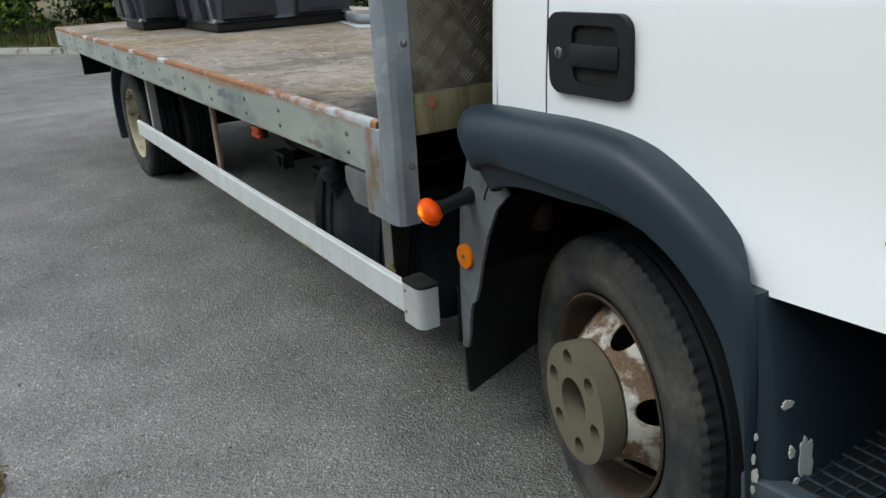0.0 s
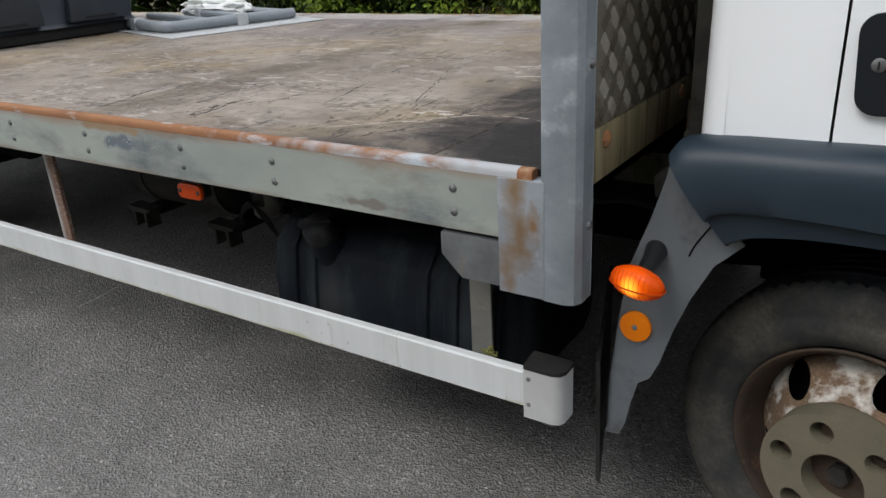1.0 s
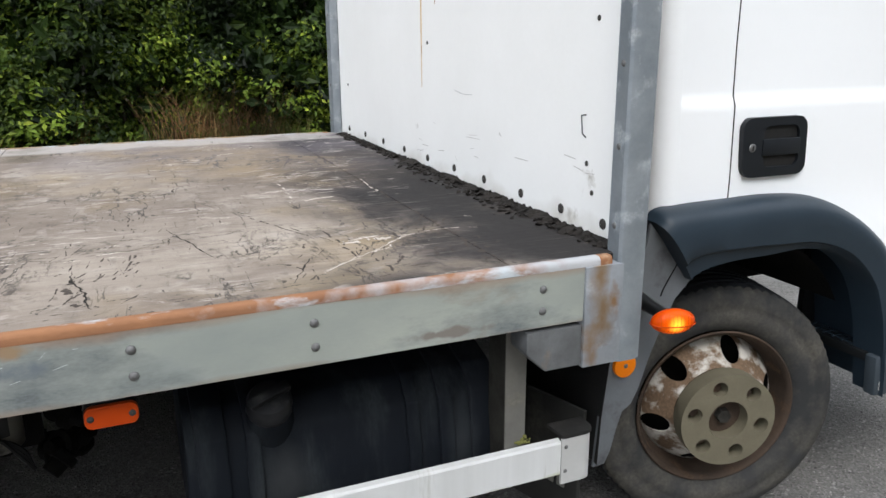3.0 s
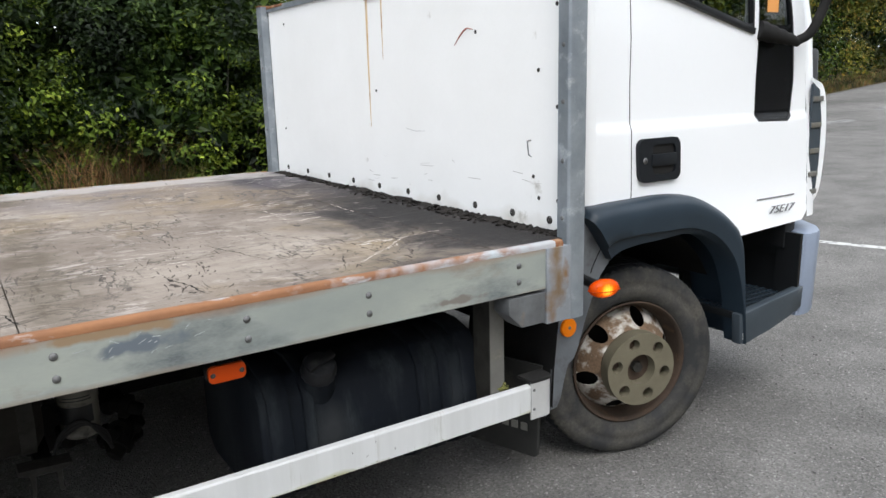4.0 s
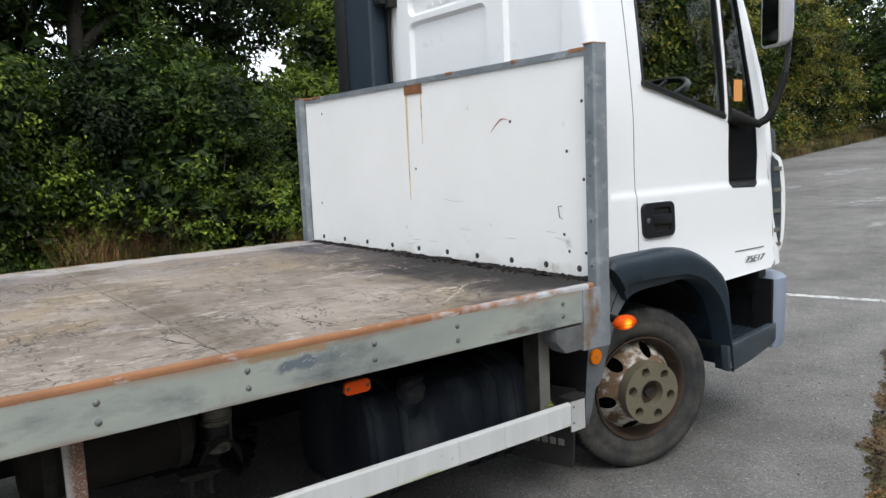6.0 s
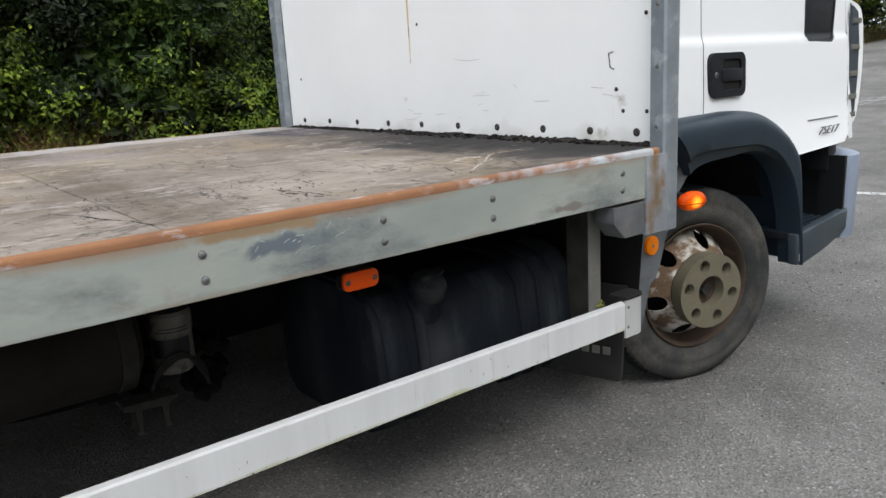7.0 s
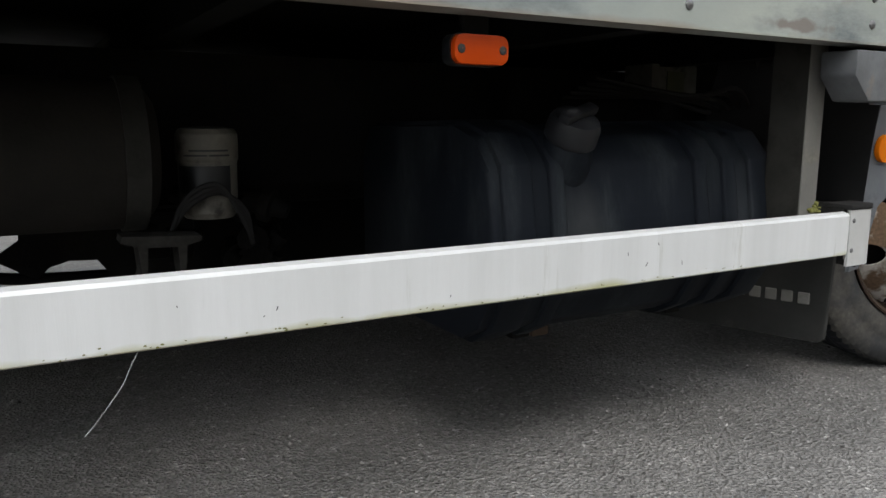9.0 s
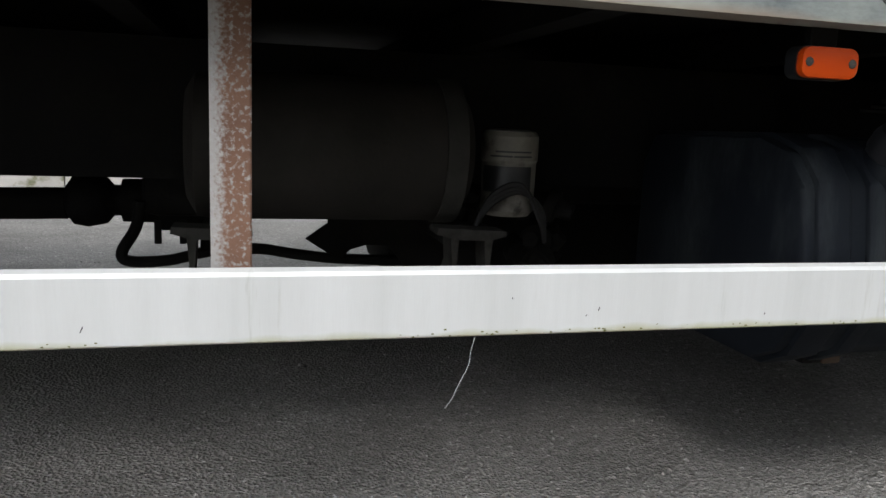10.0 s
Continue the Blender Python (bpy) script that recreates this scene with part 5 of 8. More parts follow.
# wheels
def wheel(centre, steer, name, label, dish):
    a = radians(steer)
    out, fwd, up = Vector((-math.sin(a), -math.cos(a), 0)), Vector((math.cos(a), -math.sin(a), 0)), Vector((0, 0, 1))
    c = Vector(centre)
    basis = (c, out, fwd, up)
    hub_part = part(name, revolve(bmesh.new(), [(0.2215, 0.0), (0.2235, 0.005), (0.2195, 0.008), (0.212, 0.003), (0.207, -0.012), (0.204, -0.030), (0.194, -0.05), (0.190, -0.075)], basis, 64), RIM_DARK if dish > 0 else RIM_REAR, truck, label, smooth=50)
    prof = [(0.2225, -0.004), (0.232, 0.006), (0.248, 0.015), (0.272, 0.019), (0.276, 0.0170), (0.296, 0.0165), (0.300, 0.018), (0.320, 0.012), (0.336, 0.003), (0.3445, -0.010)]
    part("tyre_wall", revolve(bmesh.new(), prof, basis, 240, lambda j, k: -0.006 if (j == 9 and k % 3 == 0) else 0), TYRE, hub_part, "dusty worn tyre sidewall", smooth=40)
    prof = [(0.3445, -0.010), (0.346, -0.022)]
    for g in (-0.045, -0.080, -0.115, -0.150):
        prof += [(0.3475, g + 0.0065), (0.335, g + 0.0045), (0.335, g - 0.0045), (0.3475, g - 0.0065)]
    prof += [(0.346, -0.168), (0.3445, -0.180), (0.325, -0.195), (0.27, -0.203), (0.2225, -0.19), (0.19, -0.10), (0.19, -0.06)]
    part("tyre_tread", revolve(bmesh.new(), prof, basis, 240, lambda j, k: -0.006 if (j in (0, 1) and k % 3 == 0) else 0), TREAD, hub_part, "ribbed black tread", smooth=35)
    part("brake_drum", revolve(bmesh.new(), [(0.001, -0.105), (0.186, -0.105), (0.189, -0.115), (0.189, -0.185), (0.001, -0.19)], basis, 40), CHASSIS, hub_part, "dark brake drum behind the disc")
    # pierced disc
    holes = [circle(0.163 * math.cos(t), 0.163 * math.sin(t), 0.0285, 16) for t in (2 * math.pi * k / 6 + 0.28 for k in range(6))]
    outer, inner = circle(0, 0, 0.192, 64), circle(0, 0, 0.118, 40)

    def put(u, v, d):
        r = math.hypot(u, v)
        f = max(0.0, (0.192 - r) / 0.074)
        w = (-0.062 + 0.095 * f ** 0.8 if dish > 0 else -0.075 - 0.07 * f) - d
        return c + out * w + fwd * u + up * v
    part("wheel_disc", slab(outer, holes + [inner], put, 0.006), RIM if dish > 0 else RIM_REAR, hub_part, "white wheel disc eaten by rust" if dish > 0 else "dusty cream wheel disc", smooth=60)
    top = 0.077 if dish > 0 else -0.085
    if dish > 0:
        studs = [circle(0.0955 * math.cos(t), 0.0955 * math.sin(t), 0.0205, 14) for t in (2 * math.pi * k / 6 + 0.84 for k in range(6))]
        centre_hole = circle(0, 0, 0.054, 28)
        part("hub_plate", slab(circle(0, 0, 0.130, 56), studs + [centre_hole], lambda u, v, d: c + out * (top - d) + fwd * u + up * v, 0.048), HUB, hub_part, "dusty olive hub spacer", smooth=35)
        part("hub_back", revolve(bmesh.new(), [(0.0, 0.038), (0.05, 0.036), (0.128, 0.031), (0.126, 0.0)], basis, 40), RIM_DARK, hub_part)
        part("hub_nut", prism_on(basis, circle(0, 0, 0.021, 6), 0.036, 0.056), GRIMY_GREY, hub_part)
        for t in (2 * math.pi * k / 6 + 0.84 for k in range(6)):
            part("wheel_nut", prism_on(basis, circle(0.0955 * math.cos(t), 0.0955 * math.sin(t), 0.0145, 6, t), 0.03, 0.052), RIM_DARK, hub_part)
    else:
        part("hub_plate", revolve(bmesh.new(), [(0.0, -0.045), (0.06, -0.05), (0.065, -0.10), (0.118, -0.145)], basis, 40), RIM_REAR, hub_part, "rust-streaked pale hub")
        for t in (2 * math.pi * k / 6 for k in range(6)):
            part("wheel_nut", prism_on(basis, circle(0.092 * math.cos(t), 0.092 * math.sin(t), 0.015, 6, t), -0.13, -0.095), RIM, hub_part)
    return hub_part


def prism_on(basis, pts, w0, w1):
    c, d, u, v = basis
    bm = bmesh.new()
    lo = [bm.verts.new(c + d * w0 + u * a + v * b) for a, b in pts]
    hi = [bm.verts.new(c + d * w1 + u * a * 0.93 + v * b * 0.93) for a, b in pts]
    n = len(pts)
    bm.faces.new(lo)
    bm.faces.new(hi[::-1])
    for i in range(n):
        bm.faces.new((lo[i], lo[(i + 1) % n], hi[(i + 1) % n], hi[i]))
    return bm


wheel((0.682, 0.225, 0.345), 15.2, "front_wheel", "rust-eaten front wheel on worn tyre, turned outward", 1)
wheel((-3.50, 0.165, 0.345), 0, "rear_wheel", "dusty rear wheel", -1)
wheel((-3.50, 0.395, 0.345), 0, "rear_wheel", "inner twin rear wheel", -1)
# far-side tyres
for x, y, s in ((0.66, 2.02, 15), (-3.50, 1.95, 0)):
    a = radians(s)
    basis = (Vector((x, y, 0.333)), Vector((math.sin(a), math.cos(a), 0)), Vector((math.cos(a), -math.sin(a), 0)), Vector((0, 0, 1)))
    w = part("far_wheel", revolve(bmesh.new(), [(0.0, -0.02), (0.12, -0.02), (0.2, -0.08), (0.222, 0.0), (0.28, 0.015), (0.333, -0.01), (0.333, -0.18), (0.28, -0.2), (0.12, -0.18), (0.0, -0.16)], basis, 48), TYRE, truck)


# ---- cab ----
MID = 1.12


def side_y(z):
    """The near cab side leans in above the waist and flares out at its foot."""
    return 0.155 + 0.010 * min(1.0, max(0.0, (z - 1.0) / 0.3)) + (0.10 * ((z - 1.45) / 0.8) ** 1.3 if z > 1.45 else 0.0) - 0.008 * min(1.0, max(0.0, (1.187 - z) / 0.022)) - 0.028 * max(0.0, (0.925 - z) / 0.17)


def far_y(z):
    return 2 * MID - side_y(z)


CUTS = [0.78, 0.85, 0.925, 1.0, 1.15, 1.165, 1.176, 1.187, 1.2, 1.3, 1.45, 1.55, 1.65, 1.75, 1.85, 1.95, 2.05, 2.15]
DOOR = [(0.584, 0.938), (0.72, 0.938), (0.82, 0.918), (0.92, 0.868), (1.01, 0.80), (1.06, 0.764), (1.10, 0.757), (1.51, 0.772), (1.545, 0.80), (1.562, 0.90), (1.552, 1.10), (1.538, 1.25), (1.512, 1.50), (1.475, 1.70), (1.425, 1.95), (1.365, 2.19), (1.33, 2.228), (0.584, 2.222)]
WINDOW = [(0.650, 1.614), (1.184, 1.484), (1.197, 1.490), (1.207, 1.7), (1.222, 2.170), (1.208, 2.186), (0.672, 2.170), (0.658, 2.154)]
QUARTER = [(1.222, 1.178), (1.240, 1.160), (1.418, 1.154), (1.442, 1.172), (1.458, 1.30), (1.436, 1.52), (1.408, 1.75), (1.376, 2.10), (1.364, 2.13), (1.262, 2.124), (1.250, 2.10), (1.226, 1.50)]


def shrink(pts, d):
    cu, cv = sum(p[0] for p in pts) / len(pts), sum(p[1] for p in pts) / len(pts)
    return [(u + (cu - u) * d / max(0.1, math.hypot(u - cu, v - cv)), v + (cv - v) * d / max(0.1, math.hypot(u - cu, v - cv))) for u, v in pts]


def on_side(u, v, d):
    return (u, side_y(v) + d, v)


def on_far(u, v, d):
    return (u, far_y(v) - d, v)


door = part("cab_door", slab(DOOR, [WINDOW, QUARTER], on_side, 0.035, CUTS), WHITE_CAB, truck, "white driver's door", smooth=22)
# Black strip set almost flush, painting the darkness of the open gap.
part("door_gap", slab([(0.5795, 0.938), (0.584, 0.938), (0.584, 2.222), (0.5795, 2.222)], [], lambda u, v, d: (u, side_y(v) + 0.0006 + d, v), 0.01, CUTS), GAP_BLACK, truck)
part("rear_quarter", slab([(0.428, 0.935), (0.5795, 0.938), (0.5795, 2.222), (0.428, 2.222)], [], on_side, 0.03, CUTS), WHITE_CAB, truck, "white rear cab corner", smooth=22)
part("far_side", slab([(0.428, 2.222), (0.428, 0.945), *DOOR], [WINDOW, QUARTER], on_far, 0.035, CUTS), WHITE_CAB, truck, smooth=22)
for put, tag in ((on_side, "near"), (on_far, "far")):
    host = door if tag == "near" else truck
    part("window_seal", slab(WINDOW, [shrink(WINDOW, 0.016)], lambda u, v, d, put=put: put(u, v, -0.004 + d), 0.02, CUTS), BLACK, host)
    g = part("window_pane", slab(shrink(WINDOW, 0.012), [], lambda u, v, d, put=put: put(u, v, 0.012), 0, CUTS), GLASS, host, "side window glass")
    g.visible_shadow = False
    glass_q = [(1.224, 1.505), (1.437, 1.505), *QUARTER[6:11]]
    g = part("quarter_pane", slab(glass_q, [], lambda u, v, d, put=put: put(u, v, 0.010), 0, CUTS), DARK_GLASS, host, "dark quarter glass")
    g.visible_shadow = False
    part("quarter_panel", slab([*QUARTER[:5], (1.437, 1.503), (1.222, 1.503)], [], lambda u, v, d, put=put: put(u, v, 0.004 + d), 0.01, CUTS), GLOSS_BLACK, host, "gloss black lower quarter panel")
    part("quarter_seal", slab(QUARTER, [shrink(QUARTER, 0.012)], lambda u, v, d, put=put: put(u, v, 0.001 + d), 0.02, CUTS), BLACK, host)
part("sill_trim", prism(bmesh.new(), [(0.644, 1.622), (0.644, 1.603), (1.194, 1.466), (1.199, 1.487)], "y", 0.156, 0.180, 0.003), BLACK, door, "black window sill strip")
part("sticker", boxed(1.288, 1.352, 0.178, 0.180, 1.545, 1.64), STICKER, door, "faded orange windscreen sticker")

# rear corner strips, back panel with pressed recesses
levels = [0.90, 1.16, 1.45, 1.6, 1.8, 2.0, 2.12, 2.222]
R = 0.045
BACK = 0.383
for fy, s in ((side_y, 1), (far_y, -1)):
    bm = bmesh.new()
    rings = [[bm.verts.new((BACK + R - R * math.sin(t), fy(z) + s * (R - R * math.cos(t)), z)) for t in (math.pi / 2 * k / 8 for k in range(9))] for z in levels]
    for a, b in zip(rings, rings[1:]):
        for k in range(8):
            bm.faces.new((a[k], a[k + 1], b[k + 1], b[k]))
    part("cab_corner", bm, WHITE_CAB, truck, smooth=60)
rects = [(0.348, 0.69, 1.02, 2.152), (0.80, 1.395, 2.045, 2.150), (0.80, 1.395, 1.02, 2.018), (1.50, 1.69, 1.02, 2.150)]
loops = [rounded(*r, 0.04, 5) for r in rects]
outer = [(side_y(z) + R, z) for z in levels] + [(far_y(z) - R, z) for z in levels[::-1]]
bm = slab(outer, loops, lambda u, v, d: (BACK + d, u, v), 0)
for r in rects:
    lo = [bm.verts.new((BACK, u, v)) for u, v in rounded(*r, 0.04, 5)]
    hi = [bm.verts.new((BACK + 0.020, u, v)) for u, v in rounded(r[0] + 0.016, r[1] - 0.016, r[2] + 0.016, r[3] - 0.016, 0.03, 5)]
    n = len(lo)
    for i in range(n):
        bm.faces.new((lo[i], lo[(i + 1) % n], hi[(i + 1) % n], hi[i]))
    bm.faces.new(hi)
bmesh.ops.remove_doubles(bm, verts=bm.verts[:], dist=0.0005)
back = part("cab_back", bm, WHITE_CAB, truck, "white pressed-steel cab back", smooth=25)
for i in range(5):
    y = 1.26 - i * 0.066
    part("embossed_mark", boxed(BACK + 0.0125, BACK + 0.0205, y - 0.05, y, 2.073, 2.120, 0.003), WHITE_CAB, back)

# dark panel added over the cab back, with damper and looms in the gap
shroud = part("dark_back_panel", prism(bmesh.new(), [(0.21, 0.90), (0.21, 1.50), (0.30, 1.60), (1.58, 1.60), (1.60, 0.90)], "x", 0.352, 0.3815, 0.008), GRIMY_GREY, truck, "dark panel over the lower cab back")
for y, w in ((0.34, 0.05), (0.62, 0.09), (1.05, 0.06)):
    part("dark_panel_rib", boxed(0.338, 0.352, y, y + w, 0.95, 1.46, 0.006), CHASSIS, shroud)
part("cab_damper", tube(bmesh.new(), [(0.315, 0.36, 0.60), (0.325, 0.345, 0.78), (0.326, 0.344, 0.781), (0.335, 0.33, 0.96)], 0.03, 14, taper=[0.030, 0.030, 0.017, 0.017]), RIM_DARK, truck, "rusty cab damper")
for i in range(4):
    y = 0.30 + 0.05 * i
    part("cab_loom", tube(bmesh.new(), curve_pts([(0.30, y, 0.62), (0.318, y + 0.04, 0.80), (0.325 - 0.01 * i, y + 0.10, 0.96), (0.338, y + 0.20, 1.10 + 0.06 * i)], 5), 0.008 + 0.002 * (i % 2), 7), RUBBER, truck, "black hose behind the cab")
part("hinge_bracket", prism(bmesh.new(), [(0.30, 0.80), (0.37, 0.84), (0.375, 0.92), (0.345, 0.93), (0.335, 0.87), (0.295, 0.84)], "y", 0.215, 0.245, 0.004), GRIMY_GREY, truck, "grimy cab hinge bracket")

# roof
bm = bmesh.new()


def roof_ring(inset, z, lift=0.0):
    y0, y1 = side_y(2.222) + inset, far_y(2.222) - inset
    x0, x1 = BACK + inset, 1.345 - inset * 0.6
    pts = []
    for cu, cv, a0, r in ((x1 - 0.10, y1 - 0.10, 0, 0.10), (x0 + R, y1 - R, 90, R), (x0 + R, y0 + R, 180, R), (x1 - 0.10, y0 + 0.10, 270, 0.10)):
        pts += [(cu + r * math.cos(radians(a0 + 15 * k)), cv + r * math.sin(radians(a0 + 15 * k))) for k in range(7)]
    return [bm.verts.new((u, v, z + lift * (1 - abs(v - MID)))) for u, v in pts]


rr = [roof_ring(0.0, 2.222), roof_ring(-0.012, 2.232), roof_ring(-0.012, 2.250), roof_ring(0.004, 2.268), roof_ring(0.05, 2.285), roof_ring(0.20, 2.292, 0.012), roof_ring(0.40, 2.296, 0.015)]
for a, b in zip(rr, rr[1:]):
    for k in range(len(a)):
        bm.faces.new((a[k], a[(k + 1) % len(a)], b[(k + 1) % len(b)], b[k]))
bm.faces.new(rr[-1])
part("cab_roof", bm, WHITE_CAB, truck, "white cab roof with gutter lip", smooth=28)

# front: loft from the door edge round the corner to the middle
front_lv = [0.78, 0.90, 1.10, 1.25, 1.33, 1.50, 1.70, 1.95, 2.19, 2.228]
door_x = [1.545, 1.562, 1.552, 1.538, 1.530, 1.512, 1.475, 1.425, 1.365, 1.33]
nose_x = [1.74, 1.76, 1.76, 1.75, 1.74, 1.71, 1.66, 1.58, 1.48, 1.42]
cols = []
for z, xd, xn in zip(front_lv, door_x, nose_x):
    ring = []
    for k in range(9):
        t = math.pi / 2 * k / 8
        ring.append((xd + (xn - xd) * math.sin(t) ** 0.9, side_y(z) + 0.30 * (1 - math.cos(t)), z))
    ring += [(xn + 0.02, 0.75, z), (xn + 0.03, MID, z)]
    ring += [(x, 2 * MID - y, z) for x, y, z in ring[-2::-1]]
    cols.append(ring)
panels = {"front_panel": (bmesh.new(), WHITE_CAB), "windscreen": (bmesh.new(), GLASS)}
for i in range(len(cols) - 1):
    for k in range(len(cols[0]) - 1):
        glass = front_lv[i] >= 1.33 and front_lv[i + 1] <= 2.19 and 4 <= k <= len(cols[0]) - 6
        bm = panels["windscreen" if glass else "front_panel"][0]
        bm.faces.new([bm.verts.new(p) for p in (cols[i][k], cols[i][k + 1], cols[i + 1][k + 1], cols[i + 1][k])])
for key, (bm, mat) in panels.items():
    bmesh.ops.remove_doubles(bm, verts=bm.verts[:], dist=0.0005)
    ob = part(key, bm, mat, truck, smooth=45)
    if key == "windscreen":
        ob.visible_shadow = False
bm = bmesh.new()
box(bm, 0.43, 1.72, 0.19, 2.05, 0.86, 0.89)
part("cab_floor", bm, BLACK, truck)
part("cab_lining", boxed(0.435, 0.445, 0.30, 1.94, 0.89, 2.15), LINING, truck)
part("headliner", boxed(0.44, 1.30, 0.30, 1.94, 2.165, 2.185), LINING, truck, "dark grey headliner")
part("header_shelf", boxed(1.0, 1.31, 0.31, 1.93, 2.06, 2.165, 0.02), LINING, truck)
for fy, s in ((side_y, 1), (far_y, -1)):
    ys = sorted((fy(1.2) + s * 0.036, fy(1.2) + s * 0.05))
    part("door_lining", boxed(0.57, 1.53, ys[0], ys[1], 0.90, 1.46), BLACK, truck)
part("dashboard", prism(bmesh.new(), [(1.30, 1.05), (1.28, 1.36), (1.40, 1.46), (1.68, 1.42), (1.70, 1.05)], "y", 0.20, 2.04, 0.02), BLACK, truck, "black dashboard")
for yc in (0.55, 1.65):
    seat = part("seat", boxed(0.62, 1.12, yc - 0.24, yc + 0.24, 1.05, 1.22, 0.05, 3), SEAT, truck, "dark cloth seat")
    part("backrest", boxed(0.56, 0.70, yc - 0.23, yc + 0.23, 1.18, 1.72, 0.05, 3), SEAT, seat)
wheel_axis = Vector((-0.35, 0, 0.94)).normalized()
wu = Vector((0, 1, 0))
wv = wheel_axis.cross(wu)
wc = Vector((1.12, 0.56, 1.60))
bm = bmesh.new()
ring = [wc + 0.215 * (math.cos(a) * wu + math.sin(a) * wv) for a in (2 * math.pi * k / 40 for k in range(40))]
tube(bm, ring + [ring[0]], 0.0155, 10, close=False)
steering = part("steering_wheel", bm, BLACK, truck, "black steering wheel")
bm = bmesh.new()
for a in (0.5, 2.6, 4.7):
    tube(bm, [wc - wheel_axis * 0.03, wc + 0.21 * (math.cos(a) * wu + math.sin(a) * wv)], 0.012, 8)
revolve(bm, [(0.001, 0.0), (0.055, -0.005), (0.06, -0.05), (0.03, -0.12), (0.001, -0.3)], (wc, wheel_axis, wu, wv), 20)
part("spokes", bm, BLACK, steering)

# door furniture
HANDLE_BLACK = simple("matt_black_handle", (0.007, 0.009, 0.012), 0.5, Specular_IOR_Level=0.3)
handle = part("door_handle", slab(rounded(0.602, 0.800, 0.995, 1.136, 0.028, 5), [rounded(0.665, 0.775, 1.018, 1.116, 0.018, 4)], lambda u, v, d: (u + (v - 1.065) * -0.06, 0.135 + d, v), 0.014), HANDLE_BLACK, door, "black recessed door handle", smooth=40)
bm = boxed(0.655, 0.785, 0.1425, 0.1435, 1.01, 1.122)
part("recess", bm, RUBBER, handle)
part("pull", boxed(0.660, 0.778, 0.132, 0.141, 1.045, 1.085, 0.004), HANDLE_BLACK, handle, "grey-black pull bar")
part("lock", dome(bmesh.new(), (0.630, 0.1345, 1.066), (0, -1, 0), 0.0105, 0.003, 14), SCREW, handle, "steel key lock")
part("key_slot", boxed(0.6285, 0.6315, 0.1305, 0.1335, 1.060, 1.072, 0.0008), BLACK, handle)
text = bpy.data.curves.new("model_number", "FONT")
text.body, text.size, text.extrude, text.shear, text.align_x = "75E17", 0.052, 0.0015, 0.25, "CENTER"
text_ob = new("model_number", text)
bpy.context.view_layer.update()
me = bpy.data.meshes.new_from_object(text_ob)
bpy.data.objects.remove(text_ob)
me.materials.append(BADGE)
ob = new("model_number", me)
ob.parent = door
ob.matrix_basis = pose(1.37, 0.1235, 0.818, 97, 0, 0) @ Matrix.Diagonal((1.15, 0.8, 1, 1))
ob["label"] = "grey model number lettering"
part("badge_line", boxed(1.24, 1.47, 0.1355, 0.1445, 0.872, 0.877), BADGE, door)

# side air deflector ahead of the door, with slats
bm = bmesh.new()
prof = curve_pts([(1.585, 0.175, 0.80), (1.628, 0.16, 0.86), (1.642, 0.155, 1.0), (1.637, 0.155, 1.15), (1.612, 0.16, 1.27), (1.565, 0.18, 1.31)], 5)
a = [[bm.verts.new((p.x + dx, p.y + dy, p.z)) for dx, dy in ((0, 0), (0.02, -0.012), (0.045, 0.0), (0.03, 0.02))] for p in prof]
for r0, r1 in zip(a, a[1:]):
    for k in range(4):
        bm.faces.new((r0[k], r0[(k + 1) % 4], r1[(k + 1) % 4], r1[k]))
recess = prism(bmesh.new(), [(1.567, 0.815), (1.61, 0.83), (1.634, 0.89), (1.642, 1.0), (1.637, 1.15), (1.61, 1.265), (1.568, 1.285)], "y", 0.1485, 0.160)
deflector = part("air_deflector", bm, WHITE_CAB, truck, "white curved corner air deflector", smooth=60)
for z in (0.86, 0.93, 1.02, 1.12, 1.22):
    part("slat", boxed(1.568, 1.632, 0.142, 0.150, z, z + 0.020, 0.003), LEG_GREY, deflector)
part("recess", recess, STEP_GREY, deflector, "dark slatted recess")

# mirror on its bent arm
head_turn = Matrix.Translation((1.40, 0.06, 0)) @ Matrix.Rotation(radians(-24), 4, "Z") @ Matrix.Translation((-1.40, -0.06, 0))


def turned(bm):
    bmesh.ops.transform(bm, matrix=head_turn, verts=bm.verts[:])
    return bm


mirror = part("wing_mirror", turned(prism(bmesh.new(), [(y, z) for y, z in rounded(-0.005, 0.125, 1.77, 2.095, 0.022)], "x", 1.385, 1.40, 0.004)), CAP_ALU, truck, "grey-white wing mirror on a rusty bent arm")
bm = bmesh.new()
rings = []
for x, k in ((1.400, 1.0), (1.425, 0.98), (1.455, 0.86), (1.476, 0.55)):
    rings.append([bm.verts.new((x, 0.060 + (y - 0.060) * k, 1.932 + (z - 1.932) * k)) for y, z in rounded(-0.005, 0.125, 1.77, 2.095, 0.022)])
for r0, r1 in zip(rings, rings[1:]):
    for k in range(len(r0)):
        bm.faces.new((r0[k], r0[(k + 1) % len(r0)], r1[(k + 1) % len(r0)], r1[k]))
bm.faces.new(rings[-1])
part("mirror_shell", turned(bm), simple("pale_grey_shell", (0.42, 0.42, 0.47), 0.4), mirror, "pale grey shell", smooth=50)
part("mirror_glass", turned(prism(bmesh.new(), rounded(0.004, 0.116, 1.78, 2.085, 0.018), "x", 1.3835, 1.3845)), MIRROR, mirror)
bm = tube(bmesh.new(), curve_pts([(1.33, 0.17, 2.138), (1.385, 0.11, 2.15), (1.435, 0.04, 2.135), (1.475, 0.005, 2.06), (1.478, 0.012, 1.98)], 6), 0.0105, 10)
part("mirror_arm", bm, RUSTY_LEG, mirror, "rusty tubular mirror arm", smooth=50)
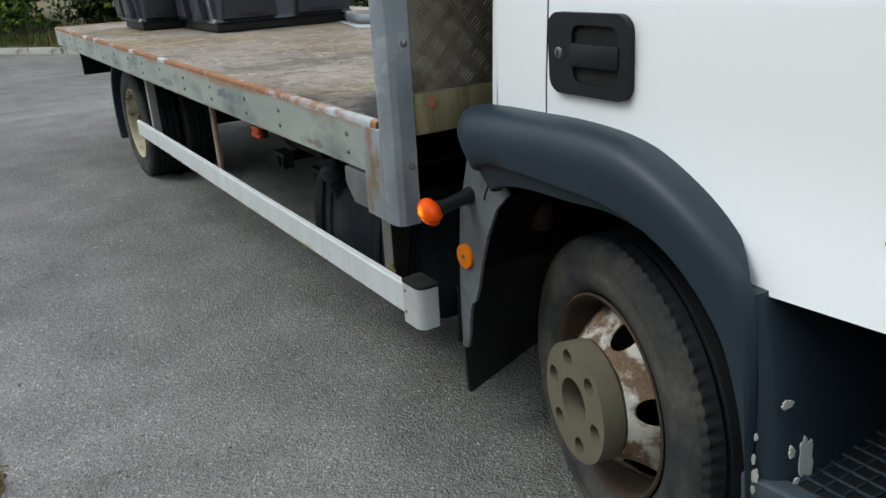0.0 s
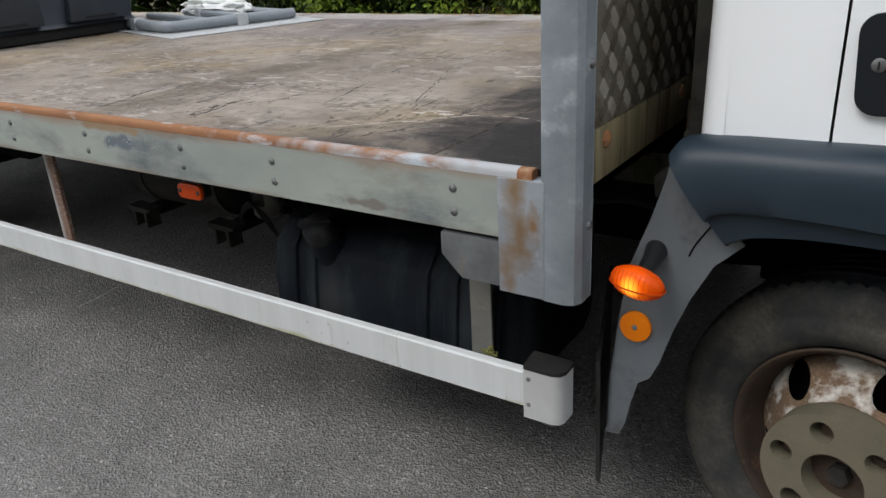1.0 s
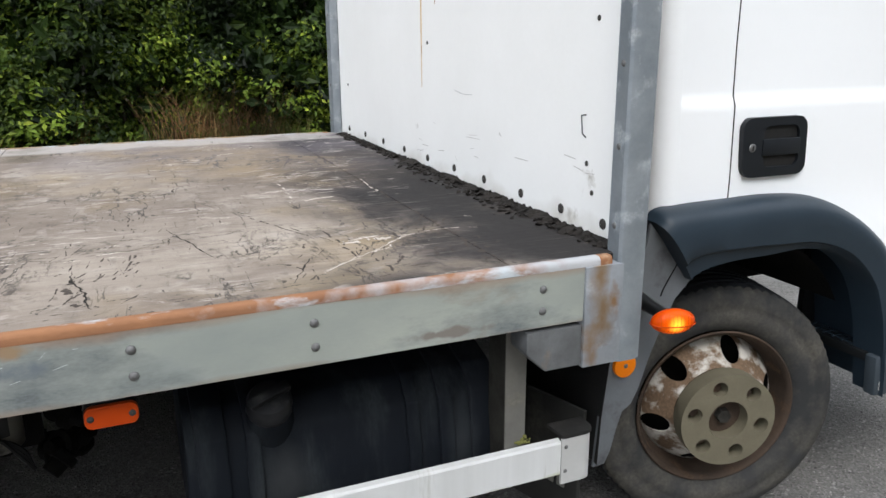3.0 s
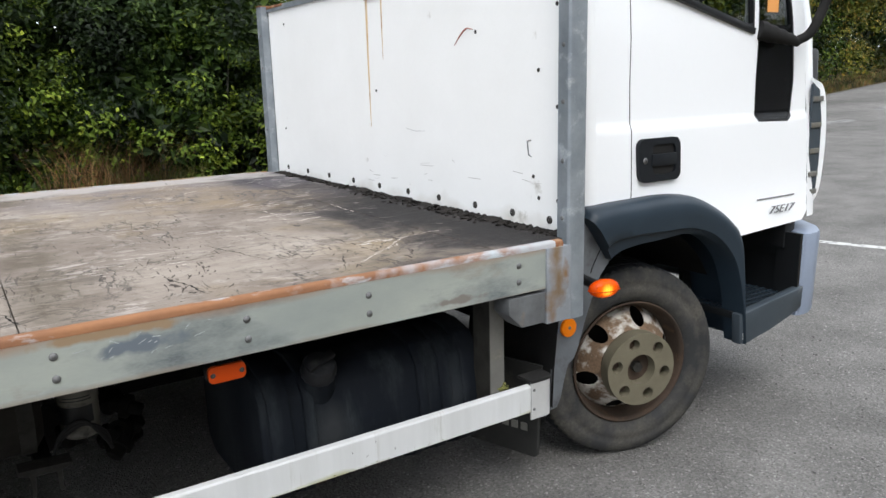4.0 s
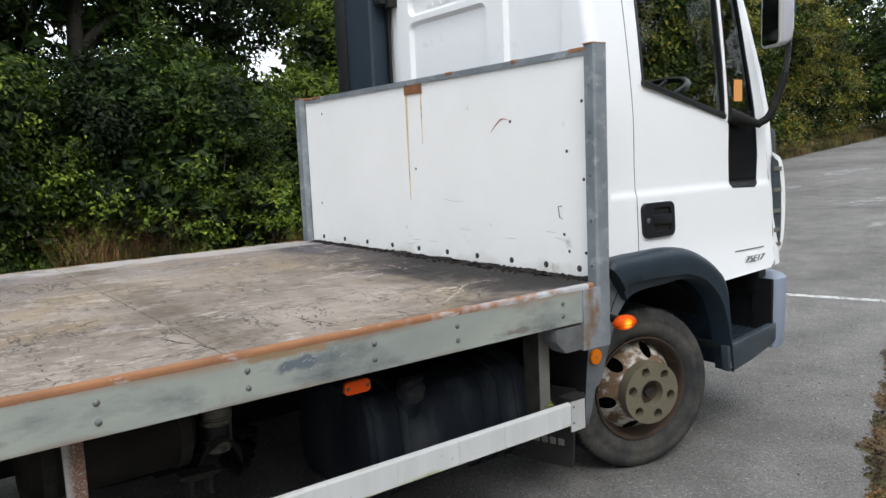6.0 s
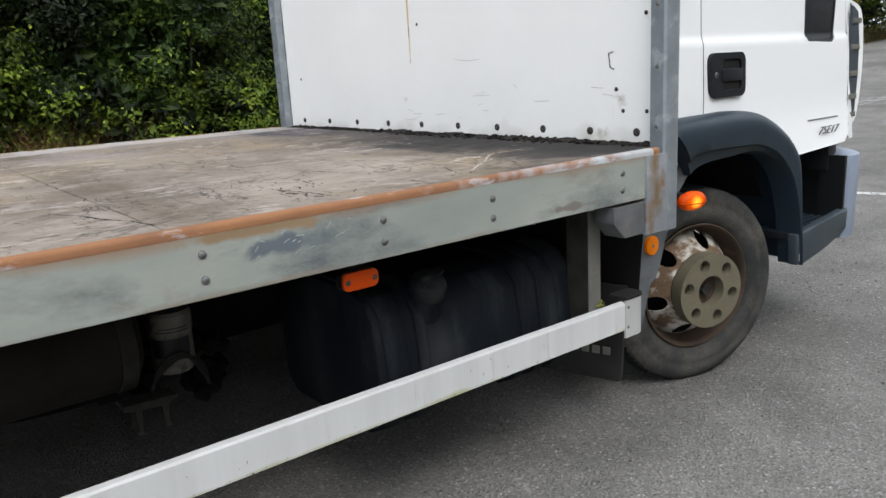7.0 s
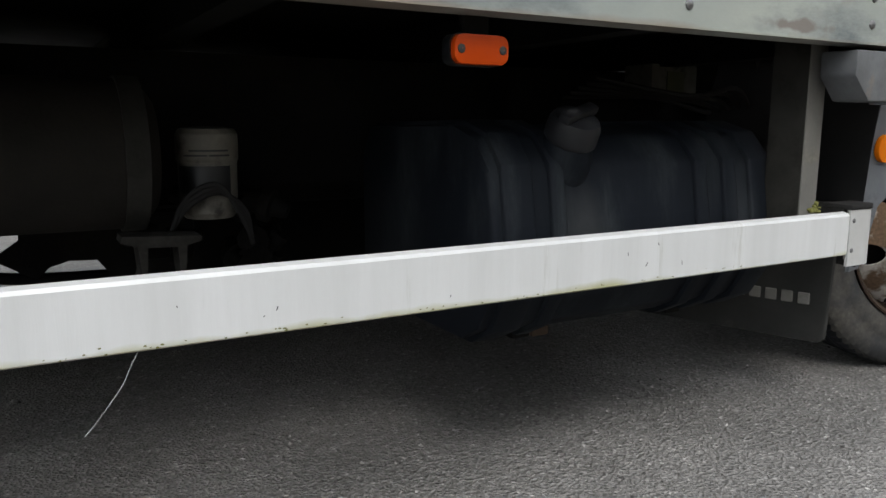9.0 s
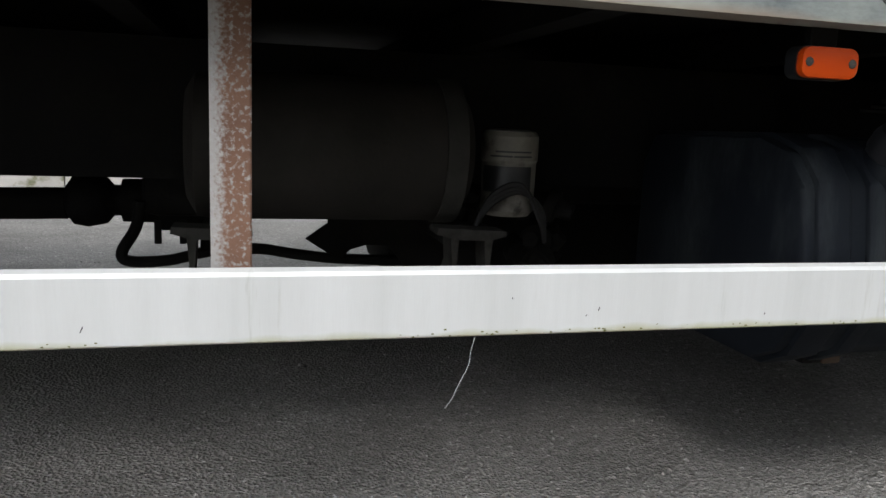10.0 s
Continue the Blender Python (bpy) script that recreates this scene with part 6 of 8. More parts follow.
bm = tube(bmesh.new(), curve_pts([(1.478, 0.012, 1.98), (1.475, 0.018, 1.9), (1.460, 0.03, 1.7), (1.442, 0.045, 1.60), (1.412, 0.08, 1.475), (1.375, 0.12, 1.438), (1.33, 0.15, 1.45)], 6), 0.0105, 10)
part("lower_arm", bm, BLACK, mirror, "black lower mirror arm", smooth=50)
bm = tube(bmesh.new(), curve_pts([(1.455, 0.034, 1.66), (1.438, 0.05, 1.58), (1.412, 0.08, 1.475), (1.38, 0.115, 1.441)], 6), 0.017, 10)
part("arm_sleeve", bm, RUBBER, mirror, smooth=50)
for foot, tip in (((1.225, 0.222, 2.112), (1.38, 0.125, 2.152)), ((1.228, 0.172, 1.482), (1.385, 0.112, 1.438))):
    bm = bmesh.new()
    n = 9
    pts = [Vector(foot).lerp(Vector(tip), k / n) for k in range(n + 1)]
    tube(bm, pts, 0.03, 10, taper=[(0.040 - 0.022 * k / n) * (1.0 if k % 2 else 0.86) for k in range(n + 1)])
    part("mirror_boot", bm, RUBBER, mirror, "ribbed black mirror arm boot", smooth=50)

# wheel arch, step, bumper
ARCH_OUT = [(0.352, 0.918), (0.375, 0.940), (0.45, 0.947), (0.56, 0.949), (0.70, 0.950), (0.83, 0.936), (0.94, 0.893), (1.03, 0.836), (1.094, 0.765), (1.113, 0.64), (1.122, 0.51), (1.135, 0.355)]
ARCH_IN = [(0.458, 0.772), (0.466, 0.780), (0.505, 0.794), (0.585, 0.803), (0.69, 0.805), (0.800, 0.809), (0.902, 0.789), (0.981, 0.747), (1.046, 0.682), (1.088, 0.597), (1.115, 0.50), (1.142, 0.35)]
bm = bmesh.new()
strips = []
for i, ((xo, zo, _), (xi, zi, _)) in enumerate(zip(curve_pts([(*p, 0) for p in ARCH_OUT], 5), curve_pts([(*p, 0) for p in ARCH_IN], 5))):
    ring = []
    c = 0.66 + 0.25 * min(1.0, max(0.0, (i - 8) / 30))
    e = min(1.0, max(0.0, (i - 33) / 6))
    for f, y in ((0.0, 0.157 - 0.060 * e), (-0.006 * (1 - e), 0.136 - 0.040 * e), (0.0, 0.118 - 0.024 * e), (0.022, 0.104 - 0.012 * e), (0.06, 0.093 - 0.003 * e), (0.12, 0.0845), (0.21, 0.0785), (0.35, 0.0755), (0.50, 0.0765), (c, 0.080), (c + 0.025, 0.084), (c + 0.045, 0.094), (0.975, 0.102 + 0.020 * e), (1.0, 0.112 + 0.028 * e), (1.0, 0.36 if xo < 0.9 else 0.175)):
        ring.append(bm.verts.new((xo + (xi - xo) * f, y, zo + (zi - zo) * f)))
    strips.append(ring)
for r0, r1 in zip(strips, strips[1:]):
    for k in range(len(r0) - 1):
        bm.faces.new((r0[k], r0[k + 1], r1[k + 1], r1[k]))
bm.faces.new(strips[0])
arch = part("wheel_arch", bm, FENDER, truck, "charcoal plastic wheel arch, scuffed at the front", smooth=40)
SCRAPED = simple("scraped_plastic", (0.40, 0.40, 0.385), 0.8)


def scrape(parent, centre, across, up, w, h, seed, label="pale scrapes"):
    """A flat ragged rub mark lying on a panel."""
    bm = bmesh.new()
    c, a, b = Vector(centre), Vector(across), Vector(up)
    n = a.cross(b).normalized()
    ring = []
    for k in range(26):
        t = 2 * math.pi * k / 26
        r = 1 + 0.45 * noise.noise((math.cos(t) * 2.2, math.sin(t) * 2.2, seed)) + 0.25 * noise.noise((math.cos(t) * 7, math.sin(t) * 7, seed))
        ring.append(c + a * w * r * math.cos(t) + b * h * r * math.sin(t))
    top = [bm.verts.new(p + n * 0.0006) for p in ring]
    low = [bm.verts.new(p - n * 0.002) for p in ring]
    bm.faces.new(top)
    for k in range(26):
        bm.faces.new((top[k], low[k], low[(k + 1) % 26], top[(k + 1) % 26]))
    part("scrape", bm, SCRAPED, parent, label, smooth=0)


for i, (z, w, h) in enumerate(((0.385, 0.006, 0.018), (0.425, 0.005, 0.010), (0.452, 0.004, 0.007), (0.478, 0.006, 0.012), (0.505, 0.003, 0.009), (0.545, 0.003, 0.006))):
    xo = float(np.interp(-z, [-p[1] for p in ARCH_OUT[5:]], [p[0] for p in ARCH_OUT[5:]]))
    scrape(arch, (xo + 0.004 + 0.003 * (i % 2), 0.0875, z), (1, 0, 0), (0, 0, 1), w, h, i * 3 + 1)
# inner arch liner
bm = bmesh.new()
a0 = [[bm.verts.new((0.68 + 0.43 * math.cos(t), y, 0.40 + 0.43 * math.sin(t))) for t in (math.pi * (0.16 + 0.76 * k / 16) for k in range(17))] for y in (0.20, 0.62)]
for k in range(16):
    bm.faces.new((a0[0][k], a0[0][k + 1], a0[1][k + 1], a0[1][k]))
bm.faces.new(a0[1])
part("arch_liner", bm, CHASSIS, truck)

# rear mudguard side, reflector, rubber flap and stalk indicator
GUARD = [(0.352, 0.912), (0.405, 0.850), (0.480, 0.768), (0.435, 0.723), (0.400, 0.653), (0.372, 0.579), (0.350, 0.504), (0.334, 0.468), (0.311, 0.449), (0.299, 0.404), (0.287, 0.344), (0.274, 0.312), (0.246, 0.306), (0.252, 0.444), (0.267, 0.574), (0.286, 0.695), (0.322, 0.793), (0.345, 0.87)]
guard = part("mudguard", slab(GUARD, [], lambda u, v, d: (u, 0.130 + d + 0.05 * max(0.0, 0.40 - u) / 0.2 * (0.9 - v), v), 0.008), FLAP, truck, "grey plastic rear mudguard", smooth=30)
bm = bmesh.new()
inner = [(0.322, 0.80), (0.284, 0.69), (0.266, 0.574), (0.252, 0.444), (0.247, 0.32)]
a0 = [[bm.verts.new((x, y, z)) for x, z in inner] for y in (0.139, 0.60)]
for k in range(4):
    bm.faces.new((a0[0][k], a0[0][k + 1], a0[1][k + 1], a0[1][k]))
# Darker rubber colour here paints the shade inside the guard.
part("shaded_mudguard_back", bm, RUBBER, truck, smooth=60)
# Thin black tube paints the shade in the crease of the fold.
part("fold_shade_line", tube(bmesh.new(), curve_pts([(0.442, 0.1295, 0.822), (0.420, 0.1295, 0.788), (0.400, 0.1295, 0.755), (0.392, 0.1295, 0.735)], 5), 0.0016, 5), GAP_BLACK, guard)
refl = part("reflector", prism(bmesh.new(), circle(0.304, 0.575, 0.030, 28), "y", 0.127, 0.139, 0.003), REFLECTOR, guard, "round amber reflector")
part("screw", dome(bmesh.new(), (0.304, 0.1265, 0.575), (0, -1, 0), 0.006, 0.003), SCREW, guard)


def swung(bm):
    """The flap hangs askew: its inner edge trails behind."""
    for v in bm.verts:
        v.co.x -= 0.34 * max(0.0, v.co.y - 0.178)
    return bm


flap = part("mud_flap", swung(prism(bmesh.new(), [(0.178, 0.150), (0.188, 0.140), (0.62, 0.140), (0.62, 0.46), (0.160, 0.46), (0.170, 0.34)], "x", 0.216, 0.226, 0.002)), DUSTY_RUBBER, truck, "dusty black rubber mud flap with worn moulded mark")
for i in range(5):
    part("moulded_mark", swung(boxed(0.2115, 0.2165, 0.37 - i * 0.034 - 0.024, 0.37 - i * 0.034, 0.225, 0.252, 0.002, 1)), LEG_GREY, flap)
part("turn_stalk", tube(bmesh.new(), [(0.334, 0.140, 0.734), (0.337, 0.10, 0.729), (0.340, 0.060, 0.724), (0.341, 0.036, 0.721)], 0.02, 14, taper=[0.021, 0.016, 0.015, 0.021]), BLACK, truck, "black stalk of the turn lamp", smooth=50)
ind = bmesh.new()
d = Vector((-0.25, -0.96, -0.08)).normalized()
u = Vector((0.96, -0.25, 0)).normalized()
basis = (Vector((0.340, 0.020, 0.720)), d, u, d.cross(u))
prof = [(0.001, -0.020), (0.022, -0.018), (0.034, -0.008), (0.0365, 0.0), (0.033, 0.010), (0.024, 0.018), (0.012, 0.0225), (0.001, 0.024)]
revolve(ind, prof, basis, 28)
for v in ind.verts:
    rel = v.co - basis[0]
    v.co = basis[0] + rel + basis[2] * rel.dot(basis[2]) * 0.40 - basis[3] * rel.dot(basis[3]) * 0.20
turn_lamp = part("turn_lamp", ind, AMBER_LIT, truck, "oval amber turn lamp, lit", smooth=60)
seam = [basis[0] + basis[2] * 0.0516 * math.cos(a) + d * 0.0242 * math.sin(a) - basis[3] * 0.004 for a in (2 * math.pi * k / 48 for k in range(49))]
part("lens_seam", tube(bmesh.new(), seam, 0.0014, 6, close=False), DARK_ORANGE, turn_lamp)
for k in range(-4, 5):
    x = 0.0085 * k
    h = 0.029 * math.sqrt(max(0.0, 1 - (x / 0.051) ** 2))
    rib = [basis[0] + basis[2] * x + d * (0.0245 * math.sqrt(max(0.0, 1 - (x / 0.0516) ** 2)) * math.cos(a) + 0.0002) + basis[3] * h * math.sin(a) for a in (-1.1 + 0.22 * j for j in range(11))]
    part("lens_rib", tube(bmesh.new(), rib, 0.00035, 4), DARK_ORANGE, turn_lamp)

# step well and bumper
part("step_back", boxed(1.12, 1.55, 0.36, 0.38, 0.35, 0.768), BLACK, truck)
bm = bmesh.new()
a0 = [[bm.verts.new((x + 0.002 + g * min(1.0, max(0.0, (0.78 - z) / 0.32)) ** 0.8, y, min(z, 0.768))) for x, z in ARCH_OUT[7:]] for y, g in ((0.095, 0.0), (0.097, 0.018), (0.112, 0.036), (0.14, 0.048), (0.20, 0.054), (0.38, 0.056))]
for r0, r1 in zip(a0, a0[1:]):
    for k in range(len(r0) - 1):
        bm.faces.new((r0[k], r0[k + 1], r1[k + 1], r1[k]))
step_wall = part("step_rear_wall", bm, FENDER, truck, "charcoal inner wall of the step well, badly scraped", smooth=60)
for dy, z, w, h in ((0.155, 0.500, 0.014, 0.034), (0.122, 0.525, 0.006, 0.009), (0.128, 0.470, 0.008, 0.012), (0.150, 0.452, 0.007, 0.008), (0.120, 0.60, 0.012, 0.006), (0.128, 0.425, 0.010, 0.014)):
    g = 0.048 * min(1.0, max(0.0, (0.78 - z) / 0.32)) ** 0.8
    xo = float(np.interp(-z, [-p[1] for p in ARCH_OUT[5:]], [p[0] for p in ARCH_OUT[5:]]))
    scrape(step_wall, (xo + g + 0.004, dy, z), (0.10, 1, 0), (-0.15, 0, 1), w, h, dy * 90 + z, "large pale scrape")
part("step_front_wall", prism(bmesh.new(), [(1.48, 0.40), (1.54, 0.44), (1.54, 0.765), (1.475, 0.765), (1.47, 0.66), (1.495, 0.62)], "y", 0.165, 0.38, 0.006), BLACK, truck)
step = part("step", boxed(1.11, 1.49, 0.125, 0.37, 0.445, 0.472, 0.004), BLACK, truck, "black ribbed entry step")
bm = bmesh.new()
for i in range(14):
    x = 1.125 + i * 0.026
    tube(bm, [(x, 0.13, 0.473), (x + 0.018, 0.36, 0.473)], 0.003, 5)
for j in range(7):
    y = 0.15 + j * 0.032
    tube(bm, [(1.12, y, 0.474), (1.485, y, 0.474)], 0.003, 5)
part("grip_ribs", bm, FENDER, step)
part("step_skirt", prism(bmesh.new(), [(1.105, 0.470), (1.118, 0.352), (1.16, 0.352), (1.30, 0.375), (1.42, 0.405), (1.50, 0.428), (1.505, 0.512), (1.30, 0.487)], "y", 0.088, 0.125, 0.008), STEP_GREY, truck, "scuffed blue-grey step skirt", smooth=40)
prof = [(1.500, 0.100), (1.53, 0.090), (1.58, 0.090), (1.625, 0.108), (1.70, 0.165), (1.78, 0.28), (1.82, 0.5), (1.83, 1.12), (1.82, 1.74), (1.78, 2.02), (1.70, 2.13), (1.52, 2.16), (1.52, 2.05), (1.70, 1.9), (1.70, 0.34), (1.52, 0.20)]
bm = prism(bmesh.new(), prof, "z", 0.385, 0.722, 0.02)
for v in bm.verts:
    if v.co.z < 0.45:
        v.co.x -= 0.02 * (0.45 - v.co.z) / 0.06
part("front_bumper", bm, BUMPER, truck, "faded blue-grey plastic bumper", smooth=40)
part("bumper_gap", boxed(1.478, 1.492, 0.10, 0.20, 0.41, 0.72), BLACK, truck)

# air intake stack behind the cab
snorkel = part("air_intake", boxed(0.275, 0.380, 1.585, 1.935, 0.95, 2.275, 0.025, 3), FENDER, truck, "charcoal air intake stack")
part("intake_strip", boxed(0.262, 0.276, 1.82, 1.925, 1.0, 2.26, 0.004), BLACK, snorkel)
part("stack_bracket", boxed(0.30, 0.384, 1.52, 1.59, 2.13, 2.175, 0.006), BLACK, snorkel)
part("stack_bracket", boxed(0.34, 0.384, 1.49, 1.54, 2.115, 2.19, 0.004), GRIMY_GREY, snorkel)
part("seal_strip", boxed(0.37, 0.384, 1.562, 1.584, 0.95, 2.21), BLACK, snorkel)

# ---- under the bed ----
def arc_band(basis, radius, w0, w1, a0, a1, steps=12):
    """A thin curved plate round part of a cylinder."""
    o, axis, u, v = basis
    bm = bmesh.new()
    prev = None
    for i in range(steps + 1):
        a = a0 + (a1 - a0) * i / steps
        out = u * math.cos(a) + v * math.sin(a)
        row = [bm.verts.new(o + out * r + axis * w) for r, w in ((radius - 0.001, w0), (radius, w0), (radius, w1), (radius - 0.001, w1))]
        if prev:
            for k in range(4):
                bm.faces.new((prev[k], prev[(k + 1) % 4], row[(k + 1) % 4], row[k]))
        else:
            bm.faces.new(row[::-1])
        prev = row
    bm.faces.new(prev)
    return bm



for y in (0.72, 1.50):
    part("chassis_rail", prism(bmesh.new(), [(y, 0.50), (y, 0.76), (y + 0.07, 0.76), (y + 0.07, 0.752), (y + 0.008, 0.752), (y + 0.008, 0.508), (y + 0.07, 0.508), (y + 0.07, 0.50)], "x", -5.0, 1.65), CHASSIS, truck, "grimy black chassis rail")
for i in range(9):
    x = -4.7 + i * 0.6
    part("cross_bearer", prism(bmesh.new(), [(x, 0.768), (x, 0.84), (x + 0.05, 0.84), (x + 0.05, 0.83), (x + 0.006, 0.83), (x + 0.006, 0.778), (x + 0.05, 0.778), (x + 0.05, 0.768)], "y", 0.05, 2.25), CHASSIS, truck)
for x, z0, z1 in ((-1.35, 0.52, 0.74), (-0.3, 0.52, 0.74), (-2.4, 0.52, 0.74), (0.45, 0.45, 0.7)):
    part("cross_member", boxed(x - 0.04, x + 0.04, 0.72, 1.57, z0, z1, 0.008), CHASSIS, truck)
# Box added on the far side to block light and lit ground beyond.
part("far_light_block", boxed(-1.06, 0.2, 1.62, 2.1, 0.105, 0.74, 0.03), CHASSIS, truck)
# fuel tank
prof = [(0.17, 0.46), (0.165, 0.40), (0.175, 0.34), (0.21, 0.285), (0.27, 0.255), (0.62, 0.255), (0.67, 0.29), (0.68, 0.34), (0.68, 0.56), (0.64, 0.62), (0.30, 0.625), (0.23, 0.605), (0.185, 0.555)]
tank = part("fuel_tank", prism(bmesh.new(), prof, "x", -0.68, 0.0, 0.012), TANK, truck, "dusty dark plastic fuel tank with strap grooves", smooth=50)
big = [(0.42 + (u - 0.42) * 1.035, 0.44 + (v - 0.44) * 1.045) for u, v in prof]
for xa, xb in ((-0.66, -0.60), (-0.565, -0.535), (-0.225, -0.195), (-0.15, -0.115), (-0.075, -0.01)):
    part("tank_rib", prism(bmesh.new(), big, "x", xa, xb, 0.005), TANK, tank, smooth=50)
d = Vector((-0.04, -0.52, 0.85)).normalized()
u = d.orthogonal().normalized()
basis = (Vector((-0.510, 0.215, 0.566)), d, u, d.cross(u))
neck = part("filler_neck", revolve(bmesh.new(), [(0.060, -0.07), (0.052, 0.0), (0.046, 0.03), (0.044, 0.042)], basis, 28), TANK, tank, smooth=50)
cap_part = part("filler_cap", revolve(bmesh.new(), [(0.043, 0.040), (0.046, 0.043), (0.047, 0.048), (0.045, 0.072), (0.039, 0.083), (0.02, 0.088), (0.001, 0.089)], basis, 28, lambda j, k: -0.002 if (j in (1, 2) and k % 2) else 0), CAP_DUSTY, tank, "dusty black ribbed filler cap", smooth=40)
c = basis[0] + d * 0.091
bm = bmesh.new()
box(bm, -0.045, 0.045, -0.011, 0.011, -0.008, 0.008, 0.005, m=Matrix.Translation(c) @ d.to_track_quat("Z", "Y").to_matrix().to_4x4() @ pose(0, 0, 0, 0, 0, 25))
part("cap_grip", bm, CAP_DUSTY, cap_part)
part("tank_drain", boxed(-0.50, -0.46, 0.30, 0.36, 0.225, 0.258, 0.006), RIM_DARK, tank)
part("tank_bracket", boxed(-0.56, -0.52, 0.28, 0.72, 0.235, 0.256, 0.004), CHASSIS, truck)
part("tank_bracket", boxed(-0.17, -0.13, 0.28, 0.72, 0.235, 0.256, 0.004), CHASSIS, truck)
# valve block and small boxes above the tank
part("valve_block", boxed(0.075, 0.235, 0.60, 0.70, 0.695, 0.775, 0.006), VALVE_PALE, truck, "grimy valve block with a faded label")
part("valve_label", boxed(0.125, 0.185, 0.5965, 0.5995, 0.70, 0.757, 0.001), VALVE_OLIVE, truck, "faded olive label")
part("connector", revolve(bmesh.new(), [(0.001, -0.02), (0.028, -0.02), (0.030, 0.0), (0.026, 0.012), (0.018, 0.012), (0.016, 0.004), (0.001, 0.004)], (Vector((0.384, 0.595, 0.680)), Vector((0, -1, 0)), Vector((1, 0, 0)), Vector((0, 0, 1))), 20), VALVE_PALE, truck, "grimy round connector")
part("relay_box", boxed(0.33, 0.56, 0.61, 0.70, 0.715, 0.80, 0.008), GRIMY_GREY, truck)
for i in range(5):
    y = 0.45 + 0.03 * i
    bm = tube(bmesh.new(), curve_pts([(-0.15, y + 0.1, 0.73 - 0.01 * i), (0.05, y, 0.69), (0.18, y - 0.02, 0.71 - 0.012 * i), (0.34, y + 0.05, 0.66), (0.5, y + 0.1, 0.72)], 5), 0.006, 6)
    part("hose", bm, RUBBER, truck, "looped black hose")
# air reservoir, filter, brackets, prop shaft
basis = (Vector((-1.60, 0.52, 0.575)), Vector((1, 0, 0)), Vector((0, 1, 0)), Vector((0, 0, 1)))
reservoir = part("silencer", revolve(bmesh.new(), [(0.001, 0.0), (0.09, 0.004), (0.118, 0.02), (0.122, 0.05), (0.122, 0.42), (0.118, 0.45), (0.09, 0.47), (0.001, 0.475)], basis, 40), SOOTY, truck, "sooty cylindrical tank")
for w in (0.02, 0.385):
    part("strap", revolve(bmesh.new(), [(0.1225, w + 0.03), (0.126, w + 0.03), (0.126, w + 0.065), (0.1225, w + 0.065)], basis, 40), GRIMY_GREY, reservoir)
basis = (Vector((-1.042, 0.51, 0.525)), Vector((0, 0, 1)), Vector((1, 0, 0)), Vector((0, 1, 0)))
filt = part("filter_can", revolve(bmesh.new(), [(0.001, -0.062), (0.040, -0.060), (0.048, -0.050), (0.049, 0.036), (0.0515, 0.040), (0.0515, 0.082), (0.046, 0.091), (0.03, 0.094), (0.001, 0.095)], basis, 32), LABEL_WHITE, truck, "grimy pale filter canister")
part("label", arc_band(basis, 0.0500, -0.016, 0.030, 3.3, 5.3), BLACK, filt, "dark printed label")
for k, (a, e) in enumerate(((3.7, 4.5), (4.55, 5.25), (3.9, 5.2), (4.3, 5.0))):
    part("print_bar", arc_band(basis, 0.0521, 0.046 + 0.008 * (k // 2), 0.049 + 0.008 * (k // 2), a, e), BLACK, filt)
for k in range(3):
    bm = tube(bmesh.new(), curve_pts([(-1.12, 0.46 - 0.004 * k, 0.445), (-1.09, 0.450, 0.49 + 0.008 * k), (-1.04, 0.448 - 0.004 * k, 0.512 + 0.006 * k), (-0.995, 0.455, 0.48 - 0.012 * k), (-0.98, 0.47, 0.42)], 6), 0.0045, 6)
    part("cable", bm, RUBBER, truck, "black cable")
rng = random.Random(8)
for i in range(10):
    x, y, z = -0.97 + rng.gauss(0, 0.05), 0.62 + rng.gauss(0, 0.04), 0.43 + rng.gauss(0, 0.05)
    basis = (Vector((x, y, z)), Vector((rng.gauss(0, 1), rng.gauss(0, 1), rng.gauss(0, 1))).normalized(), None, None)
    u = basis[1].orthogonal().normalized()
    part("brake_valve", revolve(bmesh.new(), [(0.001, -0.04), (0.022, -0.04), (0.024, -0.01), (0.034, -0.008), (0.034, 0.012), (0.02, 0.016), (0.016, 0.045), (0.001, 0.046)], (basis[0], basis[1], u, basis[1].cross(u)), 14), CHASSIS, truck, "greasy brake valve")
for xc in (-1.142, -1.553):
    prof = [(xc - 0.058, 0.457), (xc + 0.058, 0.452), (xc + 0.060, 0.444), (xc + 0.036, 0.438), (xc + 0.033, 0.398), (xc + 0.038, 0.384), (xc + 0.026, 0.384), (xc + 0.024, 0.402), (xc + 0.022, 0.436),
            (xc - 0.022, 0.438), (xc - 0.024, 0.402), (xc - 0.026, 0.384), (xc - 0.038, 0.384), (xc - 0.033, 0.398), (xc - 0.036, 0.440), (xc - 0.060, 0.447)]
    part("saddle_bracket", prism(bmesh.new(), prof, "y", 0.385, 0.44), GRIMY_GREY, truck, "grimy pressed bracket")
    part("bracket_beam", boxed(xc - 0.02, xc + 0.02, 0.44, 0.70, 0.41, 0.45, 0.004), CHASSIS, truck)
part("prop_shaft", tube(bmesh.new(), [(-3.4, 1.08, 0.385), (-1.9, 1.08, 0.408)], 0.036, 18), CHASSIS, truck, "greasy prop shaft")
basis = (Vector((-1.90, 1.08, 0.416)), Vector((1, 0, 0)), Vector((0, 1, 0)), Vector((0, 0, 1)))
